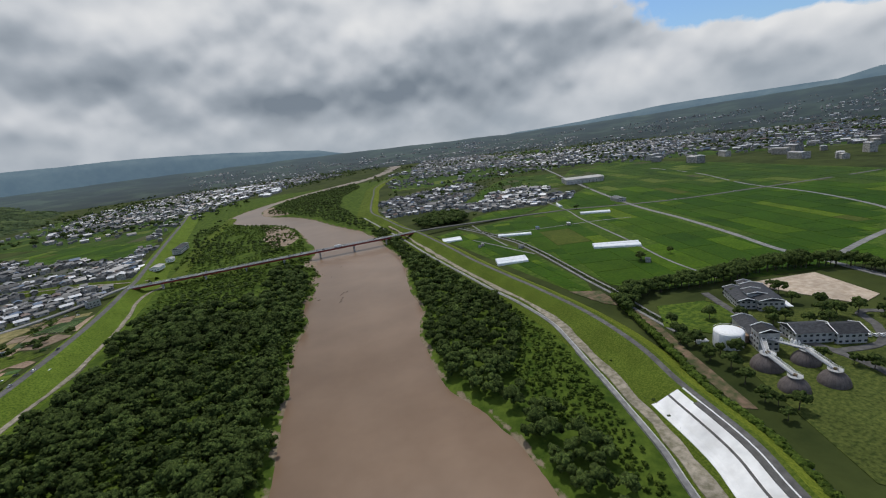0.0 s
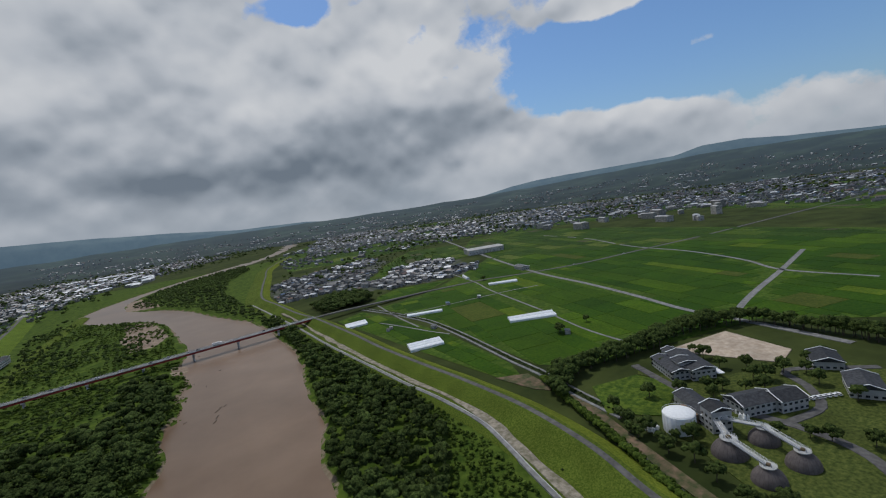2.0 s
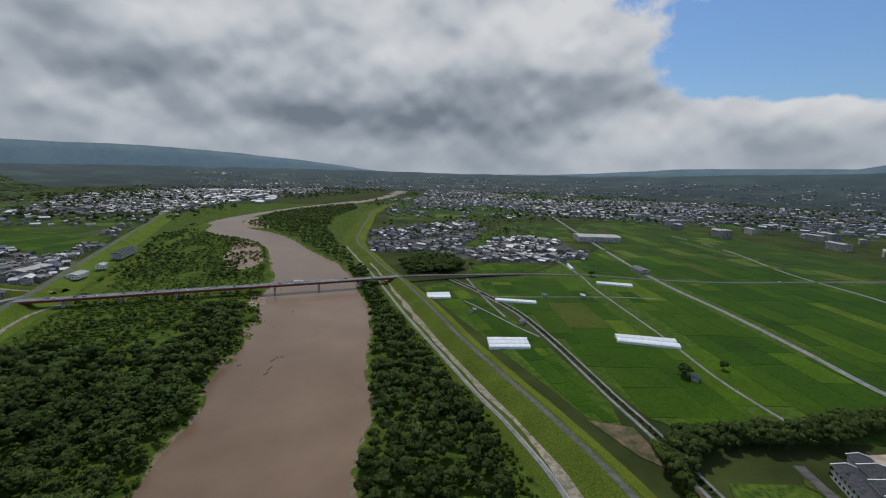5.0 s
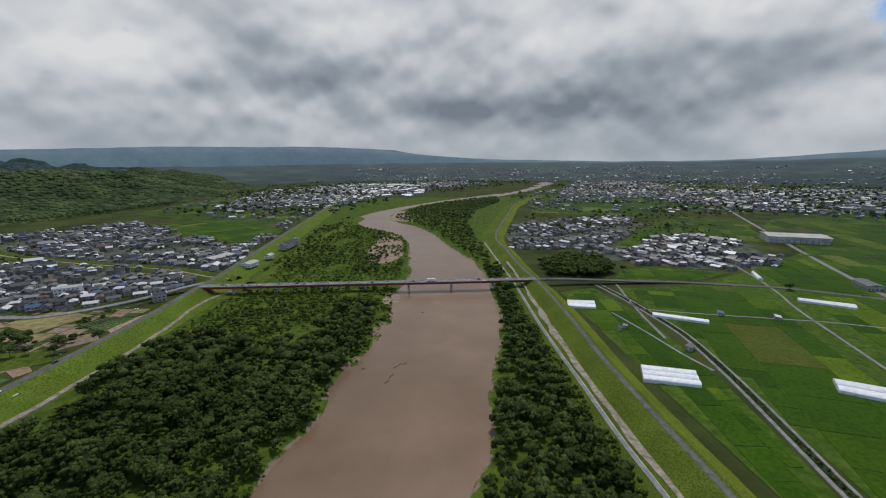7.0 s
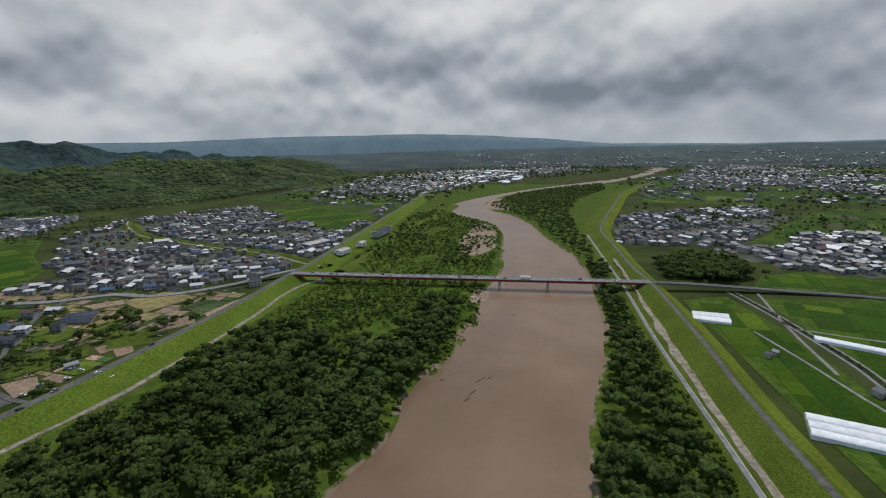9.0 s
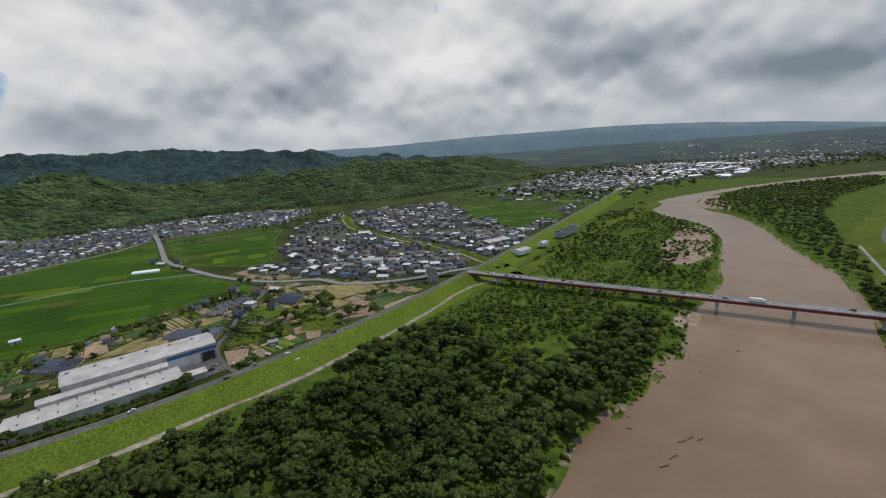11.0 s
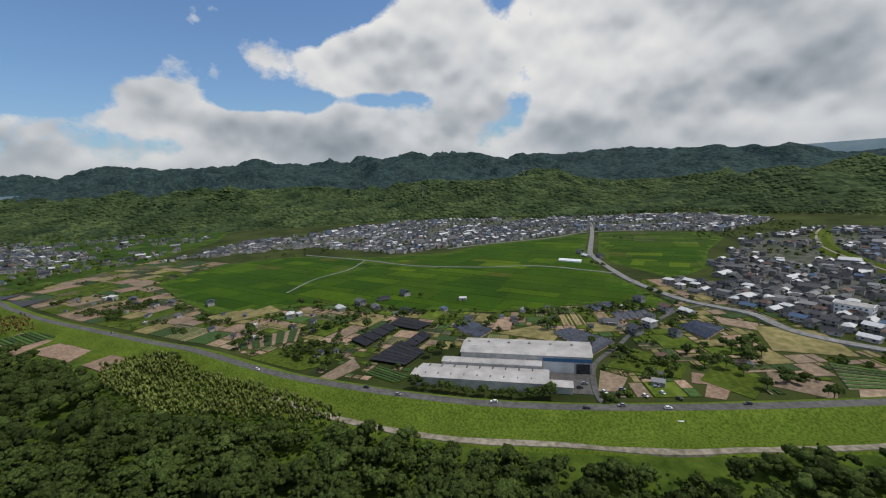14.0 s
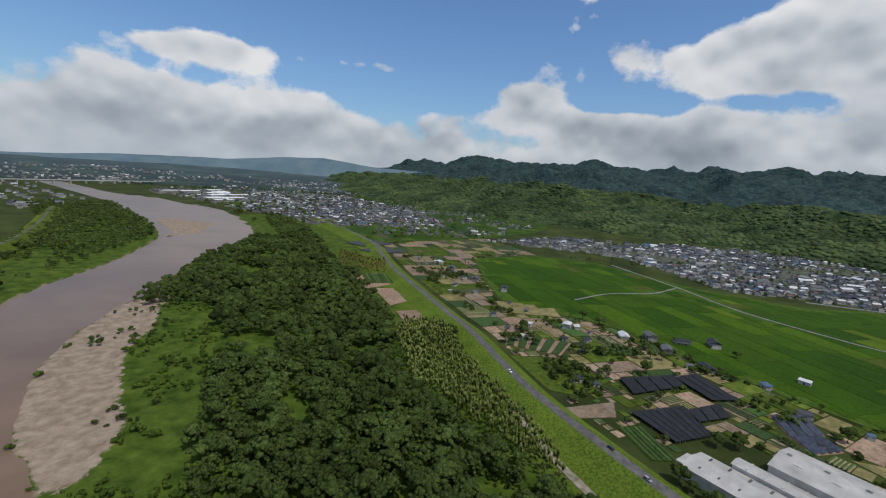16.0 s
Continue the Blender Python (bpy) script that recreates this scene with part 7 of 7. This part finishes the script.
def block(parent, x0, y0, x1, y1, h, rise, storeys, bay=3.4, roof=DARK_ROOF, along_x=True, wall=OFFICE_WALL):
    """A building wing: white walls, dark roof with white verges, rows of windows."""
    part("wall", boxes("wall", [(x0, y0, -0.5, x1, y1, h)], wall), parent, "white rendered wall")
    o = 0.7
    mx, my = (x0 + x1) / 2, (y0 + y1) / 2
    if along_x:
        v = [(x0 - o, y0 - o, h), (x1 + o, y0 - o, h), (x1 + o, y1 + o, h), (x0 - o, y1 + o, h), (x0 - o, my, h + rise), (x1 + o, my, h + rise)]
        f = [[0, 1, 5, 4], [2, 3, 4, 5], [1, 2, 5], [3, 0, 4], [0, 3, 2, 1]]
        ends = [(x0 - o, 1), (x1 + o, -1)]
    else:
        v = [(x1 + o, y0 - o, h), (x1 + o, y1 + o, h), (x0 - o, y1 + o, h), (x0 - o, y0 - o, h), (mx, y0 - o, h + rise), (mx, y1 + o, h + rise)]
        f = [[0, 1, 5, 4], [2, 3, 4, 5], [1, 2, 5], [3, 0, 4], [0, 3, 2, 1]]
        ends = [(y0 - o, 1), (y1 + o, -1)]
    me = bpy.data.meshes.new("roof")
    me.from_pydata(v, [], f)
    me.materials.append(roof)
    part("roof", me, parent, "dark grey sheet roof")
    for e, s in ends:
        for side in (-1, 1):
            if along_x:
                p = [(e - .25, my, h + rise + .1), (e + .25, my, h + rise + .1), (e + .25, my + side * ((y1 - y0) / 2 + o), h + .1), (e - .25, my + side * ((y1 - y0) / 2 + o), h + .1)]
            else:
                p = [(mx, e - .25, h + rise + .1), (mx, e + .25, h + rise + .1), (mx + side * ((x1 - x0) / 2 + o), e + .25, h + .1), (mx + side * ((x1 - x0) / 2 + o), e - .25, h + .1)]
            vv = np.vstack([np.array(p), np.array(p) + (0, 0, 0.3)])
            part("verge", mesh("verge", vv, BOX_Q if side * (1 if along_x else -1) > 0 else BOX_Q[:, ::-1], WHITE), parent, "white verge board")
    win = boxes("window", [(-0.9, -0.08, 0, 0.9, 0.08, 1.3)], GLASS)
    for s in range(storeys):
        z = 1.0 + 3.4 * s
        for x in np.arange(x0 + bay / 2, x1, bay):
            for y in (y0, y1):
                part("window", win, parent, at=pose(x, y, z))
        for y in np.arange(y0 + bay / 2, y1, bay):
            for x in (x0, x1):
                part("window", win, parent, at=pose(x, y, z, 0, 0, 90))


office = thing("office_building", "three-storey white office building with dark stepped roofs", "building", at=pose(231, -471, GX0, 0, 0, 53))
block(office, -14, -14, 22, 2, 7.4, 2.2, 2)
block(office, -10, 2, 20, 14, 6.2, 2.0, 2)
block(office, 22, -10, 34, 0, 5.6, 1.8, 1)
part("canopy", boxes("canopy", [(-16, -18.5, 3.4, 20, -14.1, 3.9)], WHITE), office, "white entrance canopy")
block(office, -4, -6, 6, 6, 9.4, 1.4, 1)
hall2 = thing("works_hall", "white two-storey hall with dark gabled roofs", "building", at=pose(208, -524, GX0, 0, 0, -30))
block(hall2, -17, -8, 4, 8, 6.8, 3.0, 2)
block(hall2, 4, -11, 20, 5, 6.8, 3.0, 2)
pump = thing("pump_house", "long grey pump house with a taller tower", "building", at=pose(179, -505, GX0, 0, 0, 55))
block(pump, -8, -6, 20, 6, 6.2, 2.4, 1, roof=DARK_ROOF, wall=CONCRETE)
block(pump, -18, -5, -8, 6, 12.4, 2.2, 3, roof=DARK_ROOF, wall=CONCRETE)
part("flat_roof", boxes("flat_roof", [(-6, 6.1, -0.4, 8, 15, 5.0)], PLOUGHED), pump, "low block with a brown flat roof")
for x, y, w, d, h, a, label in ((258, -560, 11, 8, 6, 20, "small white hall with a grey roof"), (290, -535, 10, 8, 5.5, 25, "small white hall by the sandy lot"), (235, -590, 14, 9, 6, 20, "dark-roofed hall among trees"), (280, -580, 14, 10, 6, 15, "dark-roofed hall among trees")):
    b = thing("works_hall", label, "building", at=pose(x, y, GX0, 0, 0, a))
    block(b, -w, -d, w, d, h, 3.0, 1)
r2 = np.random.default_rng(77)
for k in range(34):
    x, y = (r2.uniform(183, 200), r2.uniform(-524, -514)) if k % 2 else (r2.uniform(146, 152), r2.uniform(-493, -486))
    t = thing("filter_vessel", "small pale steel vessel with pipes", "vessel", "filter vessels", at=pose(x, y, GX0))
    part("vessel", tube("vessel", [(0, 0, 0, 0.7), (0, 0, r2.uniform(1.5, 2.8), 0.7), (0, 0, 3.0, 0.2)], 10, WHITE), t)
    part("pipe", boxes("pipe", [(0.7, -0.15, 1.0, 2.2, 0.15, 1.3)], STEEL), t)

# hedge and ditch between the works and the levee
hedge_line = curve([(163, -400), (150, -428), (128, -478), (103, -530), (92, -566), (70, -610)], 5)
x, y = hedge_line[:, 0], hedge_line[:, 1]
hx2, hy2 = np.r_[x, x + 1.8, x - 1.2, x + 0.8], np.r_[y, y + 1.6, y - 1.6, y + 2.6]
v, q, n = strewn(BUSH, hx2, hy2, np.full(len(hx2), 3.9), 1.7 + 0.4 * np.abs(np.sin(np.arange(len(hx2)) * 1.9)), 161)
tagged(new("hedge", leafy("hedge", v, q, n, LEAF_PALE)), "clipped green hedge beside a ditch", "hedge", kind="stuff")
ribbon("ditch", level(hedge_line, GX0), 2.2, GLASS, "dark narrow drainage ditch", 0.12, shift=-4.2, category="ditch", skirt=0.3)
canal_line = curve(CANAL, 6)
WEEDS = mat("ditch_weeds", (0.008, 0.014, 0.004), (0.045, 0.06, 0.016), 0.4, 0.9, 0.5, 1.2, spec=0.06)
weed_line = curve(CANAL, 3.2)
weed_x, weed_y = (weed_line + sides(weed_line) * (3.6 + 1.1 * np.sin(np.arange(len(weed_line)) * 2.3))[:, None]).T
k = fbm(weed_x, weed_y, 25, 2, 41) > 0.4
v, q, n = strewn(BUSH, weed_x[k], weed_y[k], np.full(k.sum(), PLAIN_Z - 0.3), 0.45 + 0.3 * np.abs(np.sin(np.arange(k.sum()) * 1.7)), 163)
tagged(new("ditch_weeds", leafy("ditch_weeds", v, q, n, LEAF)), "low dark weeds growing in the ditch", "weeds", kind="stuff")
ribbon("canal_ditch", level(canal_line, GX0), 4.2, WEEDS, "dark overgrown ditch beside the lane", 0.16, shift=3.6, category="ditch", skirt=0.3)
ribbon("canal_lane", level(canal_line, GX0), 1.7, PALE_ROAD, "pale farm lane along the ditch", 0.3, shift=6.8, skirt=0.6)

# new white facing on the river side of the east levee, with a ramp down
facing = CREST_E[(CREST_E[:, 1] > -800) & (CREST_E[:, 1] < -524)]
s_f = sides(facing)


def on_slope(off0, off1, lift, name, material, label, category="facing"):
    lo = PLAIN_Z - 0.05
    def hgt(o):
        return lo + (10.5 - lo) * np.interp(-o, [4.4, 11, 17, 33], [1, 0.52, 0.05, 0]) + lift
    offs = np.linspace(off0, off1, 6)
    rows = [np.c_[facing[:, :2] + s_f * o, np.full(len(facing), hgt(o))] for o in offs]
    rows = [rows[0] - (0, 0, 0.8)] + rows + [rows[-1] - (0, 0, 0.8)]
    v, q = sheet(np.stack(rows, 1))
    return tagged(new(name, mesh(name, v, q, material)), label, category, kind="structure")


on_slope(-5.0, -9.6, 0.30, "facing_upper", WHITE_CONC, "new white concrete facing of the levee")
on_slope(-10.4, -19.5, 0.30, "facing_lower", WHITE_CONC, "new white concrete facing of the levee")
on_slope(-9.5, -10.5, 0.36, "facing_drain", ASPHALT, "dark drain between two concrete slopes", "drain")
ribbon("ramp", facing[:-2], 3.2, ASPHALT, "asphalt ramp beside the levee road", 0.2, shift=-3.6, skirt=0.5)
ribbon("ramp_kerb", facing, 0.35, WHITE, "white kerb of the ramp", 0.5, shift=-1.9, skirt=0.5, category="kerb")

# ---- west: stream, junction, buildings by the levee ----
stream_line = np.c_[curve(STREAM, 8), np.zeros(len(curve(STREAM, 8)))]
v, q = swept(stream_line, [-16, -9, -6, -2, 2, 6, 9, 16], np.array([3.5, 8.2, 8.2, 4.2, 4.2, 8.2, 8.2, 3.5]))
tagged(new("stream_bank", mesh("stream_bank", v, q[:, ::-1], LEVEE_GRASS, smooth=True)), "grass-banked raised stream through the town", "embankment", kind="structure")
ribbon("stream_road", level(stream_line, 8.2), 3.2, DIRT_ROAD, "pale track on the stream bank", 0.2, shift=-7.5)


def works_building(name, x, y, a, w, d, h, label, wall=WALLS, roof=METAL_ROOF, storeys=2, z=PLAIN_Z, category="building", bay=4.0):
    t = thing(name, label, category, at=pose(x, y, z, 0, 0, a))
    block(t, -w / 2, -d / 2, w / 2, d / 2, h, 1.6, storeys, bay=bay, roof=roof, wall=wall)
    return t


works_building("long_building", -249, 285, 84, 62, 14, 9.0, "long grey two-storey building beside the levee", CONCRETE, DARK_ROOF, 2, 6.0)
works_building("shop", -262, 130, 80, 24, 14, 5.0, "low white-roofed shop beside the levee road", WHITE, METAL_ROOF, 1, 7.0)
works_building("shop", -252, 185, 80, 14, 10, 5.0, "small white shop below the levee road", WHITE, METAL_ROOF, 1, 7.0)
works_building("corner_house", -306, -24, 40, 13, 10, 8.5, "dark grey three-storey house at the junction", OFFICE_WALL, DARK_ROOF, 2)
works_building("corner_house", -330, 52, 60, 16, 11, 8.0, "pale grey house near the junction", WALLS, ROOF_ONE, 2)
works_building("apartment_house", -425, 5, 30, 26, 12, 11, "white three-storey apartment house", WHITE, METAL_ROOF, 3)
works_building("workshop", -330, 185, 70, 44, 22, 7.0, "pale-roofed workshop hall in the town", WALLS, METAL_ROOF, 1)
works_building("workshop", -345, 215, 70, 34, 18, 7.0, "grey-roofed workshop hall in the town", WALLS, DARK_ROOF, 1)
works_building("warehouse", 690, 255, -25, 95, 55, 12, "large grey-roofed warehouse beyond the village", CONCRETE, METAL_ROOF, 2, bay=9)
works_building("roadside_hall", 520, -42, 70, 30, 16, 6, "grey hall beside the crossroads", CONCRETE, ROOF_ONE, 1)
r3 = np.random.default_rng(5)
for k in range(26):
    x, y = r3.uniform(-330, 60), r3.uniform(1450, 2500)
    if shore(np.array([x]), np.array([y]))[0] > 60 and x < 60 - (y - 1450) * 0.05:
        works_building("far_factory", x, y, r3.uniform(60, 100), r3.uniform(50, 110), r3.uniform(25, 45), r3.uniform(7, 11), "far factory hall with a white roof", WALLS, WHITE, 1, category="factory", bay=26)
for k in range(12):
    x, y = r3.uniform(-980, -760), r3.uniform(-2400, -1900)
    works_building("far_factory", x, y, r3.uniform(0, 30), r3.uniform(50, 100), r3.uniform(25, 45), r3.uniform(8, 12), "far factory hall with a white roof", WALLS, WHITE, 1, category="factory", bay=26)
for k in range(26):
    x, y = r3.uniform(1050, 1500), r3.uniform(-150, 900)
    works_building("far_block", x, y, r3.uniform(0, 90), r3.uniform(22, 45), r3.uniform(14, 24), r3.uniform(9, 24), "far pale apartment or office block", WALLS, METAL_ROOF, 1, bay=13)
for x, y, w in ((-690, -1010, 70), (-655, -935, 60)):
    plot("net_field", [(x - w / 2, y - 30), (x + w / 2, y - 26), (x + w / 2, y + 26), (x - w / 2, y + 30)], DARK_ROOF, "dark net-covered field beside the road", PLAIN_Z + 1.5, "net field")


# ---- levee signs, cars, poles ----
def sign_board(x, y, z, a):
    t = thing("levee_sign", "white square marker board on the levee slope", "sign", "levee signs", at=pose(x, y, z, 0, 0, a))
    part("board", boxes("board", [(-1.6, -1.3, 0.35, 1.6, 1.3, 0.5)], WHITE), t, at=pose(0, 0, 0, 0, 0, 0))
    for i, j in ((-1.4, -1.1), (1.4, -1.1), (1.4, 1.1), (-1.4, 1.1)):
        part("post", boxes("post", [(i - .06, j - .06, -1.2, i + .06, j + .06, 0.36)], STEEL), t)


sign_board(-310, -367, 8.3, 60)
sign_board(-278, -238, 7.6, 70)


def car(label, paint, big=False):
    t = thing("truck" if big else "car", label, "truck" if big else "car", "vehicles", at=pose(0, 0, 0))
    if big:
        part("cab", boxes("cab", [(3.2, -1.15, 0.6, 5.4, 1.15, 2.9)], paint), t, "white cab")
        part("box", boxes("box", [(-5.6, -1.22, 1.0, 3.0, 1.22, 3.5)], WHITE), t, "white cargo box")
        part("windscreen", boxes("windscreen", [(5.38, -1.0, 1.7, 5.44, 1.0, 2.6)], GLASS), t)
        xs, r = (-4.2, -2.9, 4.2), 0.5
    else:
        v = np.array([(-2.1, -.85, .35), (2.1, -.85, .35), (2.1, .85, .35), (-2.1, .85, .35), (-2.05, -.85, .95), (2.05, -.82, .85), (2.05, .82, .85), (-2.05, .85, .95)])
        part("body", mesh("body", v, BOX_Q, paint), t)
        v = np.array([(-1.9, -.8, .93), (1.0, -.8, .88), (1.0, .8, .88), (-1.9, .8, .93), (-1.5, -.68, 1.48), (.35, -.68, 1.48), (.35, .68, 1.48), (-1.5, .68, 1.48)])
        part("glasshouse", mesh("glasshouse", v, BOX_Q, GLASS), t, "dark windows")
        part("roof", boxes("roof", [(-1.5, -.68, 1.47, .35, .68, 1.53)], paint), t)
        xs, r = (-1.35, 1.35), 0.32
    a = np.arange(10) * math.pi / 5
    for x in xs:
        for y in (-0.8, 0.8):
            w = np.r_[np.c_[np.cos(a) * r, np.full(10, -0.12), np.sin(a) * r], np.c_[np.cos(a) * r, np.full(10, 0.12), np.sin(a) * r]]
            i = np.arange(10)
            me = bpy.data.meshes.new("wheel")
            me.from_pydata([tuple(p) for p in w], [], [[int(k), int((k + 1) % 10), int(10 + (k + 1) % 10), int(10 + k)] for k in i] + [list(range(10))[::-1], list(range(10, 20))])
            me.materials.append(RUBBER)
            part("wheel", me, t, at=pose(x, y * (1.2 if big else 1), r))
    return t


CARS = [car("white small car on the road", WHITE), car("dark grey car on the road", GLASS), car("silver car on the road", STEEL)]
LORRY = car("white box truck on the bridge", WHITE, True)
CARS[0].matrix_basis = pose(-120, -1.8, DECK_Z + 0.05)
CARS[1].matrix_basis = pose(-20, -1.8, DECK_Z + 0.05)
CARS[2].matrix_basis = pose(-180, 1.8, DECK_Z + 0.05)
LORRY.matrix_basis = pose(2, -1.8, DECK_Z + 0.05)
for k, (x, lane) in enumerate(((-30, -1.8), (-52, 1.8), (-70, -1.8), (-98, 1.8), (-150, -1.8), (-160, 1.8), (-205, -1.8), (-214, -1.8), (-222, -1.8), (-240, -1.8), (-247, 1.8), (60, 1.8), (95, -1.8))):
    copy_thing(CARS[(k * 2) % 3], pose(x, lane, DECK_Z + 0.05, 0, 0, 0 if lane < 0 else 180))
wd = np.r_[0, np.cumsum(np.linalg.norm(np.diff(CREST_W[:, :2], axis=0), axis=1))]
for k, s in enumerate((520, 700, 905, 1120, 1215, 1240, 1300, 1352, 1372, 1396, 1440)):
    p = [float(np.interp(s, wd, CREST_W[:, i])) for i in range(3)]
    q = [float(np.interp(s + 4, wd, CREST_W[:, i])) for i in range(3)]
    a = math.atan2(q[1] - p[1], q[0] - p[0])
    o = 1.6 if k % 2 else -1.6
    copy_thing(CARS[k % 3], pose(p[0] + o * math.sin(a), p[1] - o * math.cos(a), p[2] + 0.12, 0, 0, math.degrees(a) + (0 if k % 2 else 180)))
for k in range(9):
    copy_thing(CARS[0], pose(224 + k * 2.6, -536 - k * 1.9, GX0 + 0.45, 0, 0, 60))
for k, (x, y, a) in enumerate(((-320, -262, 20), (-316, -256, 70), (-322, -250, 60), (-314, -228, 10), (-306, -222, 40), (-322, -228, 80), (-312, -240, 30), (-328, -275, 75), (-333, -270, 75), (-352, -262, 20), (-318, -40, 45), (-326, -50, 45), (-312, -56, 60))):
    copy_thing(CARS[k % 3], pose(x, y, PLAIN_Z + 0.32, 0, 0, a))
for k, (i, f) in enumerate(((0, 0.35), (0, 0.45), (0, 0.52), (0, 0.6), (1, 0.25), (1, 0.32), (1, 0.4))):
    l = LINES[i]
    n = int(len(l) * f)
    a = math.degrees(math.atan2(*(l[n + 1] - l[n])[::-1]))
    copy_thing(CARS[k % 3], pose(l[n][0], l[n][1], PLAIN_Z + (0.32 if i == 0 else 1.9 - 1.5 * min(1, (f - 0.2) * 8)), 0, 0, a))


# ---- pylons on the hills and the far road bridge ----
def pylon(x, y, z):
    t = thing("pylon", "far grey lattice power pylon on the hills", "pylon", "pylons", at=pose(x, y, z))
    for i, j in ((-1, -1), (1, -1), (1, 1), (-1, 1)):
        v = np.array([(i * 4 - .25, j * 4 - .25, -6), (i * 4 + .25, j * 4 - .25, -6), (i * 4 + .25, j * 4 + .25, -6), (i * 4 - .25, j * 4 + .25, -6), (i * .7 - .2, j * .7 - .2, 52), (i * .7 + .2, j * .7 - .2, 52), (i * .7 + .2, j * .7 + .2, 52), (i * .7 - .2, j * .7 + .2, 52)])
        part("leg", mesh("leg", v, BOX_Q, STEEL), t)
    for z_, w in ((32, 8), (40, 7), (48, 6)):
        part("arm", boxes("arm", [(-0.4, -w, z_, 0.4, w, z_ + 0.8)], STEEL), t)
    for z_ in (8, 16, 24):
        k = 4 - 3.3 * z_ / 52
        part("brace", boxes("brace", [(-k, -k, z_, k, -k + .3, z_ + .3), (-k, k - .3, z_, k, k, z_ + .3), (-k, -k, z_, -k + .3, k, z_ + .3), (k - .3, -k, z_, k, k, z_ + .3)], STEEL), t)


for x, y in ((-1980, 60), (-2050, 420), (-1900, -380)):
    j, i = int(np.searchsorted(hy, y)), int(np.searchsorted(hx, x))
    pylon(x, y, float(HZ[j, i]))
far_b = thing("far_bridge", "far pale road bridge across the river", "bridge", at=pose(-520, -2720, 0, 0, 0, 20))
part("deck", boxes("deck", [(-420, -6, 15, 420, 6, 18)], CONCRETE), far_b)
for x in range(-400, 401, 60):
    part("pier", boxes("pier", [(x - 2, -5, -2, x + 2, 5, 15)], CONCRETE), far_b)


# ---- driftwood in the river ----
def snag(x, y, turn, long):
    """A bare dead tree caught in the stream, half under water."""
    r = np.random.default_rng(int(abs(x * 7 + y)))
    long *= 0.6
    t = thing("driftwood", "dark dead tree lying half under water", "driftwood", "driftwood", at=pose(x, y, WATER_Z, 0, 0, turn))
    part("stem", tube("stem", [(0, 0, -0.4, 0.28), (0, 0, long, 0.1)], 8, BARK), t, at=pose(0, 0, 0.1, 0, 84, 0))
    for k in range(5):
        part("branch", tube("branch", [(0, 0, 0, 0.1), (0, 0, long * r.uniform(0.2, 0.4), 0.06)], 6, BARK), t, at=pose(long * r.uniform(0.35, 0.95), 0, 0.2, r.uniform(-60, 60), 60, 0))
    return t


SNAGS = [(-34, -204, 40, 6), (-30, -199, 55, 5), (-26, -198, 50, 5), (-36, -219, 60, 8), (-39, -227, 45, 7), (-11, -80, 20, 4), (-30, -124, 80, 4), (-58, -204, 10, 5), (-20, 16, 30, 4)]
for x, y, a, l in SNAGS:
    snag(x, y, a, l)
